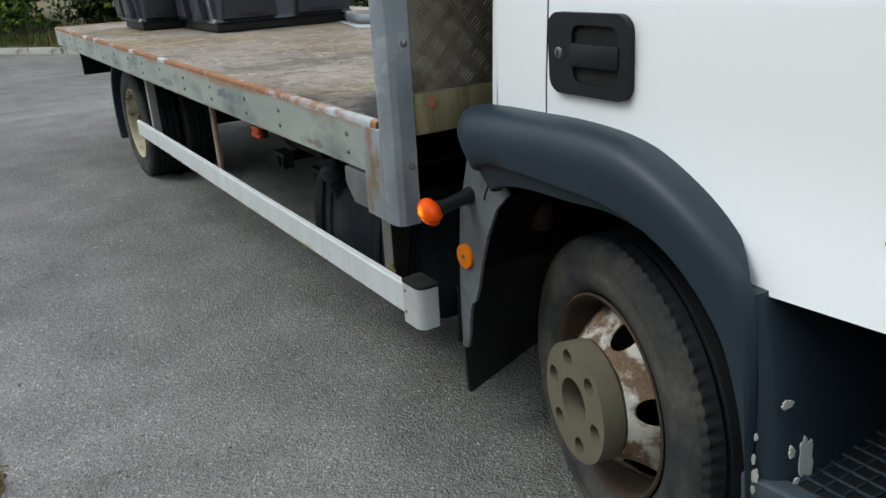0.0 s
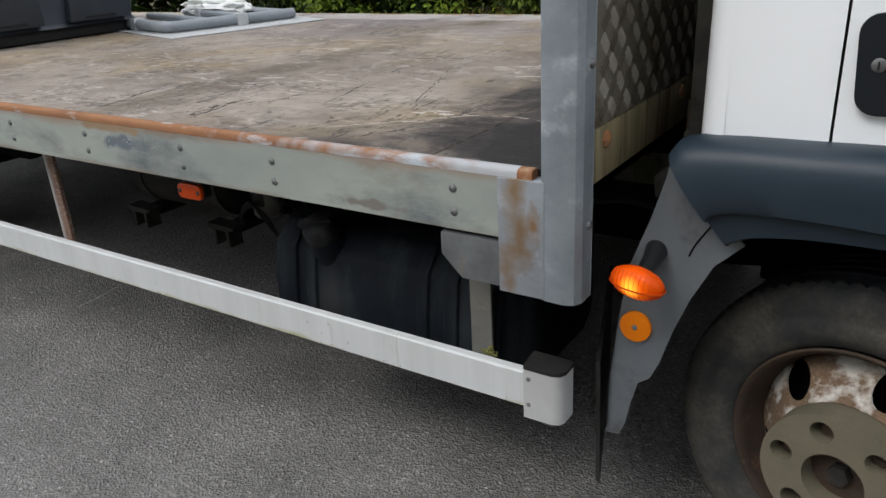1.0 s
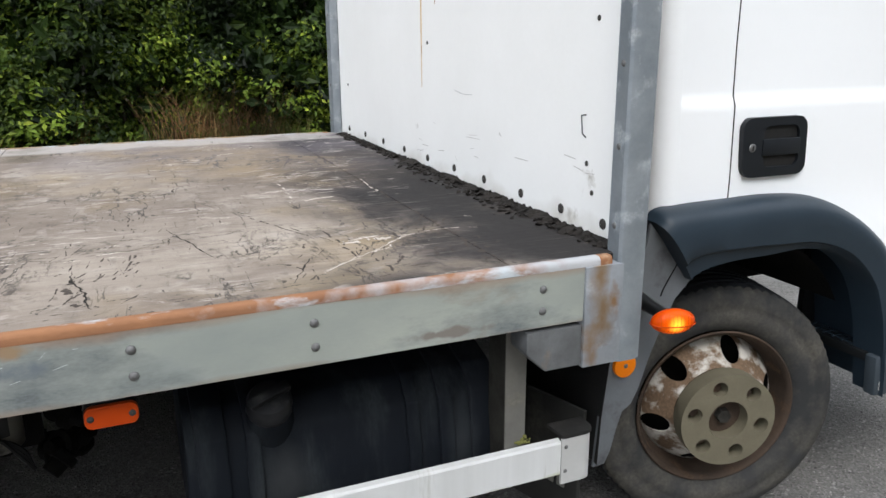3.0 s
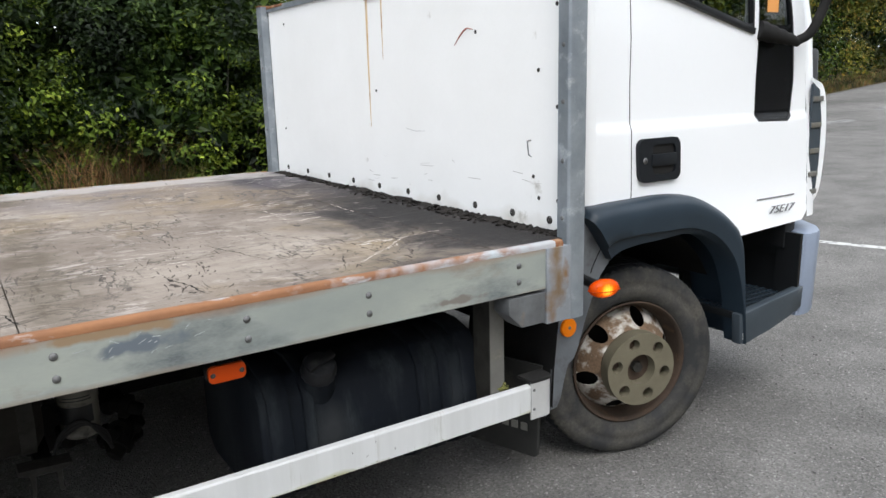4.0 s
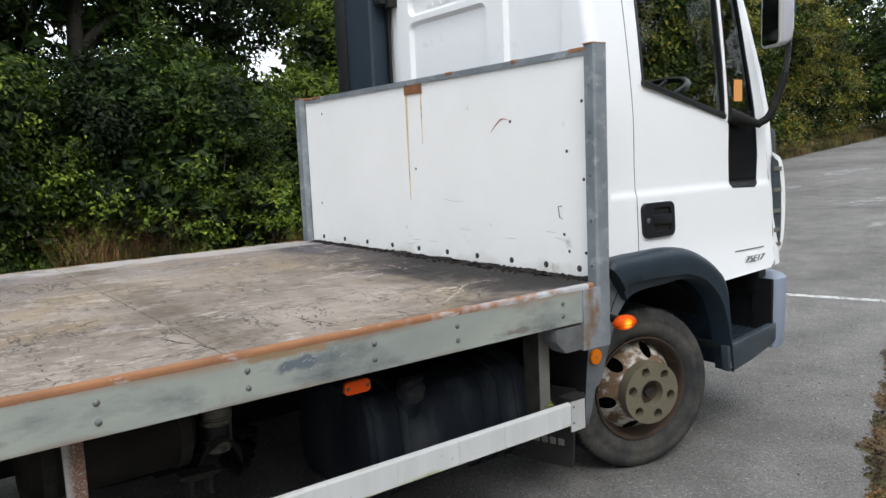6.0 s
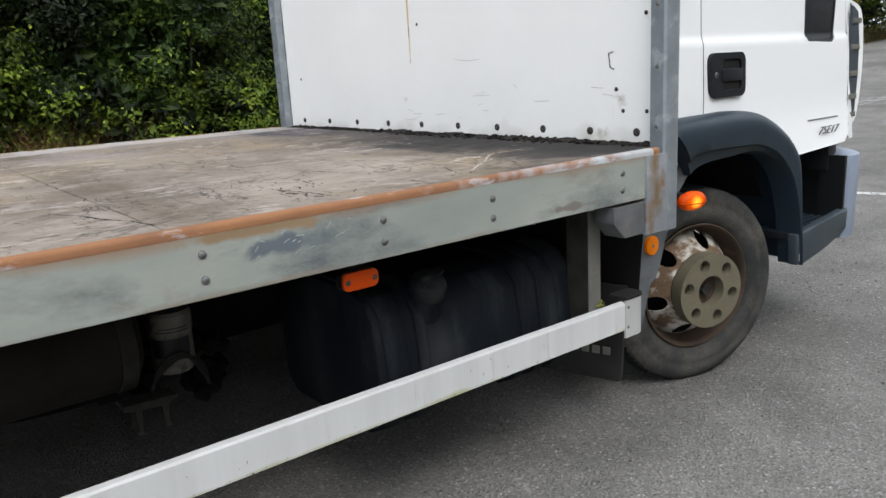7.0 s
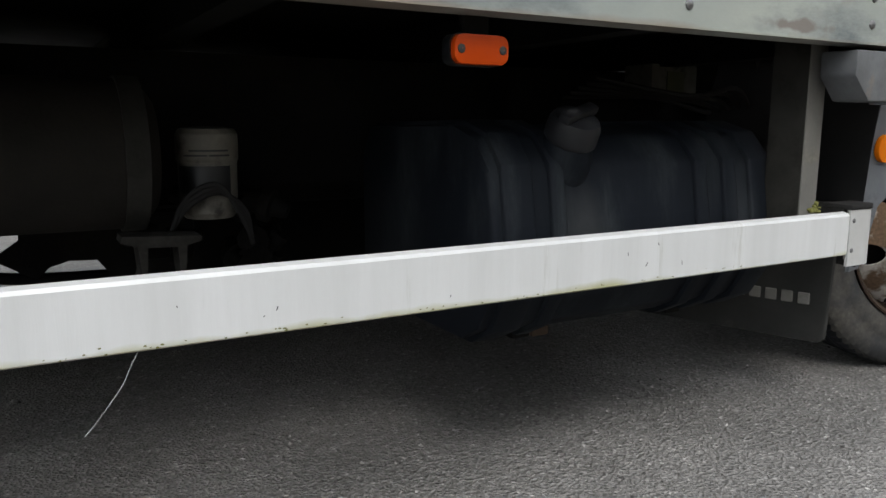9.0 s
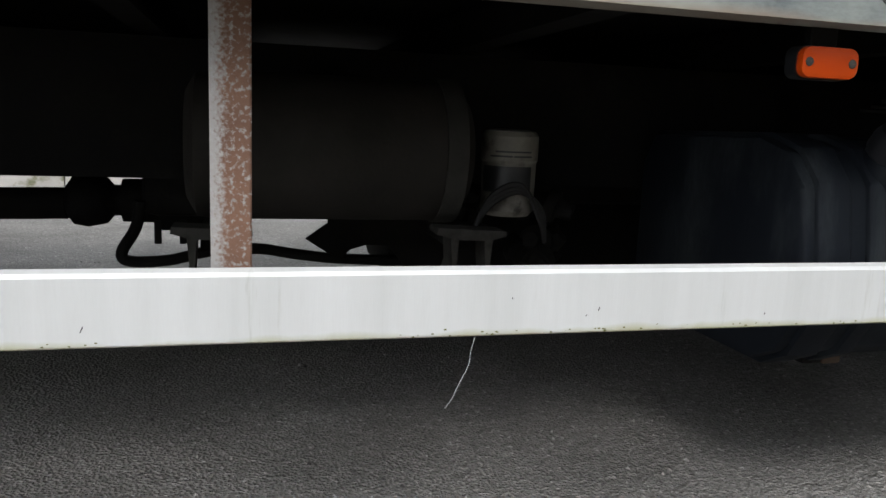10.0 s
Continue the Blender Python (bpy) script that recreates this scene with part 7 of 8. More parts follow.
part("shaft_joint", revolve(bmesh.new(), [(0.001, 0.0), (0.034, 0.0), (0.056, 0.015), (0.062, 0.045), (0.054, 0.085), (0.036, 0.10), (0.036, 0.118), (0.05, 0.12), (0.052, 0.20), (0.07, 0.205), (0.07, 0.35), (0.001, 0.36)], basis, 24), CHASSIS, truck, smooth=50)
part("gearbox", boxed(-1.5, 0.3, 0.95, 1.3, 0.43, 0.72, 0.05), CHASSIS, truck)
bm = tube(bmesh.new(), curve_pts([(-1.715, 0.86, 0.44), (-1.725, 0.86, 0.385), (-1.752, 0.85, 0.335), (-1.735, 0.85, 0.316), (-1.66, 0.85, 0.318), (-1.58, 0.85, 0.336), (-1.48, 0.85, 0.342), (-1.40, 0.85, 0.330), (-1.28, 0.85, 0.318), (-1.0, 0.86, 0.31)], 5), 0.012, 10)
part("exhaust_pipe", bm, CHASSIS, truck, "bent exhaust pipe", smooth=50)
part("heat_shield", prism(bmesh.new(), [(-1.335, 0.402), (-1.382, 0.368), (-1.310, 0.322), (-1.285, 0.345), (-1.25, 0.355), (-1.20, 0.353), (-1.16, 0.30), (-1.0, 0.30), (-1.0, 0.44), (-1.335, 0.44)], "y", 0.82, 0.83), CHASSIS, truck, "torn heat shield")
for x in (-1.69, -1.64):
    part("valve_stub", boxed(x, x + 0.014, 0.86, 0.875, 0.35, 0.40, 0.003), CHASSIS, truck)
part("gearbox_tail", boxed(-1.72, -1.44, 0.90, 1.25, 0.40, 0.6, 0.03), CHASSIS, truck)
# Second added box, further back, keeps far-side light from under the bed.
part("far_rear_light_block", boxed(-2.9, -1.45, 1.58, 2.20, 0.478, 0.76, 0.03), CHASSIS, truck, "black box added under the far side of the bed to block light")
# axles and springs, rear mudguard and underrun board
part("front_axle", tube(bmesh.new(), [(0.66, 0.45, 0.34), (0.66, 1.85, 0.34)], 0.05, 14), CHASSIS, truck)
part("rear_axle", tube(bmesh.new(), [(-3.50, 0.45, 0.34), (-3.50, 1.9, 0.34)], 0.08, 14), CHASSIS, truck)
part("leaf_spring", boxed(-4.1, -2.8, 0.70, 0.77, 0.40, 0.50, 0.02), CHASSIS, truck)
bm = bmesh.new()
strip = []
for k in range(15):
    t = radians(62 + 10 * k)
    ring = [(0.395, 0.12), (0.407, 0.115), (0.407, 0.62), (0.395, 0.62)]
    strip.append([bm.verts.new((-3.50 + r * math.cos(t), y, 0.345 + r * math.sin(t))) for r, y in ring])
for r0, r1 in zip(strip, strip[1:]):
    for k in range(4):
        bm.faces.new((r0[k], r0[(k + 1) % 4], r1[(k + 1) % 4], r1[k]))
part("rear_wheel_guard", bm, FENDER, truck, "black curved rear mudguard", smooth=40)
part("underrun_board", boxed(-4.33, -4.29, 0.03, 0.85, 0.60, 0.765, 0.006), CHASSIS, truck, "black board below the bed tail")


# ---- load on the bed ----
def tub(name, x0, x1, y0, y1, label, lift=0.0):
    """A tapered, ribbed plastic tub upside up, with black skirting and slotted corners."""
    t = thing(name, label, "plastic tub", "tubs on the bed")
    zb, zt = 0.898, 1.52
    bm = bmesh.new()
    rings = []
    for z, g, r in ((zb + 0.055, 0.0, 0.03), (zb + 0.075, 0.012, 0.03), (zt - 0.04, -0.05, 0.04), (zt, -0.06, 0.04)):
        rings.append([bm.verts.new((u, v, z)) for u, v in rounded(x0 + g, x1 - g, y0 + g, y1 - g, r)])
    for a, b in zip(rings, rings[1:]):
        for k in range(len(a)):
            bm.faces.new((a[k], a[(k + 1) % len(a)], b[(k + 1) % len(a)], b[k]))
    bm.faces.new(rings[0])
    bm.faces.new(rings[-1])
    part("shell", bm, TUB, t, smooth=40)
    bm = bmesh.new()
    box(bm, x0 + 0.03, x1 - 0.03, y0 + 0.03, y1 - 0.03, zb, zb + 0.056, 0.012)
    part("base", bm, TUB_BASE, t, "black moulded base")
    n = max(2, int((y1 - y0) / 0.34))
    for i in range(n):
        yc = y0 + (y1 - y0) * (i + 0.5) / n
        w = (y1 - y0) / n * 0.36
        prism_bm = bmesh.new()
        prof = [(yc - w, zb + 0.075), (yc + w, zb + 0.075), (yc + w * 0.82, zb + 0.42), (yc - w * 0.82, zb + 0.42)]
        prism(prism_bm, prof, "x", x1 - 0.03, x1 + 0.022, 0.008)
        for v in prism_bm.verts:
            v.co.x += (v.co.z - zb) * 0.08
        side = part("side_rib", prism_bm, TUB, t, smooth=40)
        part("slot", boxed(x1 + 0.020, x1 + 0.032, yc - w * 0.5, yc + w * 0.5, zb + 0.088, zb + 0.100, 0.002, 1), TUB_BASE, side)
    for i in range(2):
        xc = x0 + (x1 - x0) * (0.28 + 0.44 * i)
        prism_bm = bmesh.new()
        prism(prism_bm, [(xc - 0.09, zb + 0.075), (xc + 0.09, zb + 0.075), (xc + 0.075, zb + 0.42), (xc - 0.075, zb + 0.42)], "y", y0 - 0.022, y0 + 0.03, 0.008)
        for v in prism_bm.verts:
            v.co.y -= (v.co.z - zb) * 0.08
        side = part("side_rib", prism_bm, TUB, t, smooth=40)
        part("slot", boxed(xc - 0.05, xc + 0.05, y0 - 0.034, y0 - 0.022, zb + 0.088, zb + 0.100, 0.002, 1), TUB_BASE, side)
    return t


tub("plastic_tub", -4.30, -3.72, 0.34, 1.40, "dark grey ribbed plastic tub standing on the deck")
tub("plastic_tub", -3.66, -2.90, 0.58, 1.50, "dark grey plastic tub with black base on the deck")

# aluminium tread sheet and a tubular grey gate lying on it
sheet_thing = thing("tread_sheet", "loose aluminium tread plate lying across the deck", "metal sheet")
turn = pose(-2.55, 1.72, 0.0, 0, 0, -16)
part("plate", boxed(-0.55, 0.40, -0.42, 0.42, 0.8935, 0.899, 0.001, 1, m=turn), ALU_SHEET, sheet_thing)
bars = []
for i in range(24):
    for j in range(21):
        m = turn @ pose(-0.53 + i * 0.04, -0.40 + j * 0.04, 0.899, 0, 0, 45 if (i + j) % 2 else -45)
        bars.append([tuple(m @ Vector(c)) for c in ((-0.016, 0, 0), (0, -0.004, 0), (0.016, 0, 0), (0, 0.004, 0), (0, 0, 0.003))])
bars = np.array(bars)
tris = np.array([(0, 1, 4), (1, 2, 4), (2, 3, 4), (3, 0, 4)])
me = bpy.data.meshes.new("bar_pattern")
me.from_pydata(bars.reshape(-1, 3), [], (np.arange(len(bars))[:, None, None] * 5 + tris).reshape(-1, 3))
me.materials.append(ALU_SHEET)
ob = tagged(new("bar_pattern", me), kind="stuff")
ob.parent = sheet_thing
rack = thing("tubular_gate", "grey tubular steel gate lying flat on the tread plate", "steel gate")
turn = pose(-2.78, 1.78, 0.928, 0, 0, -16)
bm = tube(bmesh.new(), [turn @ Vector(p) for p in curve_pts([(-0.42, -0.34, 0), (0.30, -0.34, 0), (0.40, -0.30, 0), (0.42, -0.2, 0), (0.42, 0.36, 0)], 5)], 0.026, 14)
part("outer_tube", bm, PIPE_GREY, rack, smooth=50)
for y in (-0.1, 0.12, 0.34):
    part("rung", tube(bmesh.new(), [turn @ Vector((-0.42, y, 0)), turn @ Vector((0.41, y, 0))], 0.02, 12), PIPE_GREY, rack, smooth=50)
for x, y in ((0.05, -0.34), (0.42, 0.05), (-0.2, 0.12)):
    part("clamp", boxed(-0.03, 0.03, -0.031, 0.031, -0.031, 0.031, 0.008, m=turn @ pose(x, y, 0)), ALU_SHEET, rack)
cloth = thing("bundled_sheeting", "crumpled white plastic sheeting on the deck", "plastic sheeting")
bm = bmesh.new()
bmesh.ops.create_icosphere(bm, subdivisions=4, radius=1.0, matrix=Matrix.Identity(4))
for v in bm.verts:
    n = v.co.normalized()
    k = 1 + 0.35 * noise.noise(n * 3.1) + 0.15 * noise.noise(n * 8)
    v.co = Vector((-2.93 + 0.26 * n.x * k, 2.07 + 0.12 * n.y * k, max(0.902, 0.945 + 0.055 * n.z * k)))
part("sheet", bm, CLOTH, cloth, smooth=60)

# ---- trees, bushes, weeds ----
def limb_pts(a, b, bend, n, seed):
    r = random.Random(seed)
    a, b = Vector(a), Vector(b)
    side = Vector((r.uniform(-1, 1), r.uniform(-1, 1), r.uniform(-0.3, 0.3)))
    return [a.lerp(b, k / n) + side * bend * math.sin(math.pi * k / n) + Vector((r.gauss(0, 1), r.gauss(0, 1), r.gauss(0, 1))) * bend * 0.18 * (0 < k < n) for k in range(n + 1)]


def crown_points(blobs, count, clump, seed, gap=0.0):
    """Leaf places in clumps over the outer part of blobs (centre, radii, weight), with gaps."""
    rng = np.random.default_rng(seed)
    w = np.array([b[2] for b in blobs], float)
    pos, nrm = [], []
    per = 90
    for i in rng.choice(len(blobs), int(count / per), p=w / w.sum()):
        c, r, _ = blobs[i]
        d = rng.normal(size=3)
        d /= np.linalg.norm(d)
        rad = rng.uniform(0.25, 1.0) ** 0.45
        rad *= 1 + 0.22 * noise.noise(Vector(d * 2.3) + Vector((seed, i, 0)))
        p = np.array(c) + d * rad * np.array(r)
        if gap and noise.noise(Vector(p * 0.9) + Vector((seed, 3, 1))) < gap - 0.5:
            continue
        off = rng.normal(size=(per, 3)) * clump * np.array([1, 1, 0.55])
        pos.append(p + off)
        nrm.append(d * 0.55 + off / clump * 0.35 + np.array([0, -0.15, 0.75]) + rng.normal(size=(per, 3)) * 0.55)
    pos, nrm = np.concatenate(pos), np.concatenate(nrm)
    ok = pos[:, 2] > 0.05
    return pos[ok], nrm[ok]


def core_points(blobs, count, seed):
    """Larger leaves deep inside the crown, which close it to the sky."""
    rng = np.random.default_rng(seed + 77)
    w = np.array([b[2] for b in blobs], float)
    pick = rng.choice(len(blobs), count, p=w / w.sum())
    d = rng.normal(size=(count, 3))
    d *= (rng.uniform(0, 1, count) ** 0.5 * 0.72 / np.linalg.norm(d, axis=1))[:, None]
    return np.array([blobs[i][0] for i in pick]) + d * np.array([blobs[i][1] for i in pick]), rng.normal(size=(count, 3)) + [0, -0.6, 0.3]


def tree(x, y, height, spread, seed, leaf, count, size, label, lean=(0, 0), limbs=7, bare=0.38, gap=0.0, trunk_r=0.16, clump=0.17, flat=1.0, core=0.12):
    t = thing("tree", label, "tree", "trees behind the kerb")
    g = ground_z(x, y) + 0.2
    r = random.Random(seed)
    top = Vector((x + lean[0], y + lean[1], g + height * 0.8))
    bm = bmesh.new()
    pts = limb_pts((x, y, g - 0.3), top, 0.18, 8, seed)
    tube(bm, pts, 0, 10, taper=[trunk_r * (1.25 if k == 0 else 1 - 0.085 * k) for k in range(9)])
    blobs = []
    for k in range(limbs):
        f = bare + (1 - bare) * (k + 0.5) / limbs
        a = Vector(pts[min(8, int(f * 8))])
        ang = k * 2.4 + r.uniform(-0.4, 0.4)
        out = spread * (1.1 - 0.55 * f) * r.uniform(0.7, 1.1)
        b = a + Vector((math.cos(ang) * out, math.sin(ang) * out, height * r.uniform(0.06, 0.2)))
        lp = limb_pts(a, b, 0.16, 5, seed + k)
        tube(bm, lp, 0, 7, taper=[trunk_r * 0.5 * (1 - 0.15 * j) for j in range(6)])
        for j in range(3):
            e = Vector(lp[3 + j % 3]) + Vector((r.gauss(0, 0.5), r.gauss(0, 0.5), r.uniform(0.1, 0.7))) * spread * 0.35
            tube(bm, [lp[2 + j % 3], (Vector(lp[3]) + e) / 2 + Vector((0, 0, 0.05)), e], 0, 5, taper=[trunk_r * 0.2, trunk_r * 0.12, trunk_r * 0.05])
            blobs.append((tuple(e), (spread * 0.34, spread * 0.34, spread * 0.26 * flat), 0.7))
        blobs.append((tuple(b), (spread * 0.42, spread * 0.42, spread * 0.34 * flat), 1.0))
    blobs.append((tuple(top + Vector((0, 0, height * 0.08))), (spread * 0.6, spread * 0.6, height * 0.16), 1.2))
    part("trunk", bm, BARK, t, "grey-brown bark", smooth=60)
    p, n = crown_points(blobs, count, clump, seed, gap)
    crown = leaves("crown", p, n, size, leaf, t, seed)
    tagged(crown, kind="stuff")
    # Inner leaves take the dark leaf colour whatever the crown's: shade painted in.
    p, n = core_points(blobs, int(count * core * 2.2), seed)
    tagged(leaves("shaded_inner_crown", p, n, size * 1.6, LEAF_DARK, t, seed), kind="stuff")
    return t


def bush(x, y, w, h, seed, leaf, count, size, label, clump=0.115, group="bushes along the verge"):
    t = thing("bush", label, "bush", group)
    g = ground_z(x, y) + 0.2
    r = random.Random(seed)
    bm = bmesh.new()
    blobs = []
    for k in range(6):
        b = Vector((x + r.uniform(-w, w) * 0.6, y + r.uniform(-0.5, 0.5) * w, g + h * r.uniform(0.35, 0.85)))
        tube(bm, limb_pts((x + r.uniform(-0.2, 0.2), y + r.uniform(-0.2, 0.2), g - 0.15), b, 0.12, 5, seed + k), 0, 6, taper=[0.028, 0.024, 0.02, 0.016, 0.012, 0.006])
        blobs.append((tuple(b), (w * 0.55, w * 0.5, h * 0.26), 1.0))
    blobs.append(((x, y - 0.1, g + h * 0.3), (w * 0.85, w * 0.6, h * 0.32), 1.6))
    blobs.append(((x, y - 0.1, g + h * 0.12), (w * 0.9, w * 0.6, h * 0.15), 0.9))
    part("woody_base", bm, BARK, t, smooth=60)
    p, n = crown_points(blobs, count, clump, seed)
    tagged(leaves("foliage", p, n, size, leaf, t, seed), kind="stuff")
    # Bush interior uses the darker leaf colour, painting its shaded hollow.
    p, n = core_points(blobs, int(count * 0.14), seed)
    tagged(leaves("shaded_inner_foliage", p, n, size * 2.4, LEAF_DARK, t, seed), kind="stuff")
    return t


# hedge bushes along the kerb, small-leaved near the lorry
rng = random.Random(2)
bx = -6.2
k = 0
while bx < 9.5:
    y = edge_y(bx) + 1.35 + rng.uniform(-0.25, 0.35)
    bush(bx, y, rng.uniform(0.95, 1.25), rng.uniform(2.0, 2.9), 100 + k, (LEAF, LEAF, LEAF_BRIGHT, LEAF_DARK)[k % 4], 15000, 0.058, "dense green bramble and hawthorn bush behind the kerb")
    bx += rng.uniform(0.85, 1.15)
    k += 1
for bx, dy, w, h in ((-2.6, 0.75, 0.5, 0.9), (-1.5, 0.7, 0.45, 0.75), (0.9, 0.75, 0.55, 1.0), (1.9, 0.7, 0.5, 1.1), (-4.0, 0.8, 0.55, 0.9), (3.0, 0.8, 0.5, 0.9), (0.35, 0.95, 0.45, 1.25), (-2.05, 0.95, 0.5, 1.3), (-3.2, 0.9, 0.4, 0.6), (-5.0, 0.8, 0.5, 1.0)):
    bush(bx, edge_y(bx) + dy, w, h, 300 + int(bx * 10), LEAF_BRIGHT, 2600, 0.062, "low bright green bramble at the verge edge", 0.1)
# a second, taller row closes the hedge
bx = -9.0
while bx < 13:
    if not 2.9 < bx < 4.3:
        bush(bx, edge_y(bx) + 3.0 + rng.uniform(-0.3, 0.3), 1.6, rng.uniform(4.0, 5.2) if bx < 1.9 else rng.uniform(2.6, 3.2), 160 + k, LEAF_DARK, 6000, 0.10, "tall dark green shrub behind the hedge", 0.2)
    bx += rng.uniform(1.2, 1.6)
    k += 1
bush(2.05, 9.5, 0.85, 4.3, 401, LEAF_DARK, 9000, 0.08, "tall dark thorn shrub beside the gap", 0.14)
bush(3.75, 8.7, 0.7, 3.5, 403, LEAF_BRIGHT, 9000, 0.07, "bright green shrub beside the gap", 0.12)
bush(4.45, 9.7, 0.75, 4.3, 402, LEAF_BRIGHT, 8000, 0.075, "tall bright green shrub beside the gap", 0.13)
# hedge further off, both ways
for i, bx in enumerate([12, 14.2, 16.5, 19, 21.5, 24.5, 28, 32, 37, 43, 50]):
    w = 1.9 + 0.03 * bx
    bush(bx, edge_y(bx) + 2.4, w, rng.uniform(4.2, 5.0) + 0.07 * bx, 220 + i, (LEAF_OLIVE, LEAF, LEAF_OLIVE, LEAF_OLIVE)[i % 4], 13000, 0.13, "tall olive and green roadside hedge shrub", 0.26)
for i, bx in enumerate([-9, -11, -13, -15, -17, -19, -21.5, -24]):
    bush(bx, edge_y(bx) + 2.2, 1.7, rng.uniform(3.0, 4.0), 250 + i, LEAF, 4200, 0.13, "green hedge shrub at the end of the yard", 0.26)

# trees
tree(-2.4, 9.4, 6.6, 2.7, 11, LEAF_DARK, 46000, 0.09, "dark spreading oak behind the hedge", (0.2, -0.8), 12, 0.10, gap=0.22, core=0.05)
tree(-6.2, 9.0, 6.8, 2.8, 12, LEAF_DARK, 30000, 0.10, "dark oak crowding the hedge", (0.2, -0.6), 9, 0.15, gap=0.20, core=0.06)
tree(0.45, 9.3, 7.0, 1.95, 13, LEAF_DARK, 38000, 0.085, "oak with ragged open edge", (0.1, -0.6), 11, 0.15, gap=0.22, core=0.08)
tree(-1.6, 11.8, 8.0, 2.6, 27, LEAF_DARK, 6000, 0.11, "tall dark oak further back", (0.2, -0.6), 9, 0.2, gap=0.25, core=0.05)
tree(-10, 8.0, 7.5, 3.0, 14, LEAF_DARK, 18000, 0.12, "dark oak at the yard end", (0, 0), 8, 0.2)
tree(2.5, 10.4, 7.4, 1.5, 33, LEAF_DARK, 15000, 0.08, "slender oak with an open crown", (0.1, -0.3), 9, 0.45, gap=0.25, trunk_r=0.06, core=0.06)
tree(5.0, 11.0, 5.4, 1.3, 15, LEAF_BRIGHT, 11000, 0.08, "young bright green tree", (0.0, 0.0), 7, 0.3)
tree(7.6, 9.6, 8.2, 2.0, 16, LEAF_DARK, 18000, 0.10, "oak crown rising above the hedge", (0.2, -0.3), 8, 0.5, 0.0, 0.2)
tree(12.8, 11.7, 9.2, 3.1, 17, LEAF_DARK, 32000, 0.11, "large oak rising above the hedge", (0.3, -0.5), 9, 0.42, 0.0, 0.22)
tree(17.0, 13.0, 6.6, 2.2, 18, LEAF_OLIVE, 12000, 0.12, "yellowing thorn tree by the road", (0, 0), 7, 0.3)
tree(22.0, 14.8, 7.3, 2.6, 23, LEAF, 12000, 0.14, "green thorn tree by the road", (0, 0), 7, 0.25)
tree(27.0, 16.4, 8.6, 2.9, 19, LEAF_OLIVE, 12000, 0.15, "green roadside tree above the hedge", (0, 0), 7, 0.25)
tree(33.0, 18.5, 9.6, 3.4, 24, LEAF, 12000, 0.18, "tall green tree by the roadside", (0, 0), 7, 0.25)
tree(41.0, 22.0, 9.5, 3.6, 20, LEAF_OLIVE, 11000, 0.2, "tall roadside tree turning brown", (0, 0), 7, 0.25)
tree(50.0, 25.0, 10.5, 4.2, 25, LEAF_DARK, 11000, 0.24, "tall dark tree at the road bend", (0, 0), 7, 0.2)
tree(58.0, 20.0, 10.0, 4.5, 26, LEAF, 11000, 0.26, "tall green tree at the road bend", (0, 0), 7, 0.2)
tree(-16.0, 4.5, 7.5, 3.0, 21, LEAF, 12000, 0.15, "green tree at the end of the yard", (0, 0), 7, 0.25)
tree(-22.0, 0.0, 8.0, 3.2, 22, LEAF_DARK, 12000, 0.16, "dark tree at the end of the yard", (0, 0), 7, 0.25)

for i, (x, y, h) in enumerate(((42.0, 13.6, 8.0), (47.0, 11.6, 8.5), (53.0, 16.0, 10.0), (60.0, 12.5, 10.0))):
    tree(x, y, h, 4.0, 60 + i, LEAF_DARK if i % 2 else LEAF, 11000, 0.24, "dark tree where the road bends", (0, 0), 7, 0.1)
# trees added out of view behind the path, so cab windows reflect dark foliage
for i, (x, y, h) in enumerate(((-6.5, -13.0, 7.0), (-2.0, -12.0, 7.5), (2.5, -11.0, 7.0), (7.0, -11.0, 7.5), (11.5, -10.5, 8.0), (16.5, -10.0, 8.5), (22.0, -9.0, 9.0), (28.0, -8.0, 9.0))):
    tree(x, y, h, 2.8, 70 + i, LEAF_DARK, 9000, 0.2, "unseen dark tree added to darken the window reflections", (0, 0), 7, 0.12, clump=0.3)
    bush(x + 2.0, y + 0.8, 1.9, 3.2, 80 + i, LEAF_DARK, 4000, 0.15, "unseen dark shrub added to darken the window reflections", 0.28, "shrubs beyond the path")

# bare sawn limbs of the pollard behind the cab
pollard = thing("bare_limbs", "bare sawn grey oak limbs standing above the hedge", "tree", "trees behind the kerb")
bm = bmesh.new()
tube(bm, limb_pts((6.3, 8.6, 0.2), (5.6, 8.3, 3.8), 0.1, 6, 1), 0, 12, taper=[0.22, 0.2, 0.18, 0.17, 0.16, 0.15, 0.14])
tube(bm, curve_pts([(5.6, 8.3, 3.6), (5.15, 8.1, 4.1), (4.75, 8.0, 4.6), (4.3, 8.0, 5.0), (3.85, 8.0, 5.45), (3.3, 8.0, 6.0)], 3), 0, 10, taper=[0.15 - 0.006 * k for k in range(16)])
tube(bm, curve_pts([(5.6, 8.3, 3.6), (5.65, 8.1, 4.3), (5.75, 8.0, 4.9), (6.1, 8.0, 5.4), (6.6, 8.0, 5.85)], 3), 0, 10, taper=[0.16 - 0.004 * k for k in range(13)])
tube(bm, [(5.75, 8.0, 4.85), (5.60, 7.9, 5.05)], 0, 10, taper=[0.12, 0.11])
tube(bm, curve_pts([(4.45, 8.0, 4.9), (4.55, 8.0, 5.5), (4.5, 8.05, 6.2)], 3), 0, 8, taper=[0.08, 0.07, 0.06, 0.055, 0.05, 0.045, 0.04])
part("trunk", bm, BARK, pollard, smooth=60)
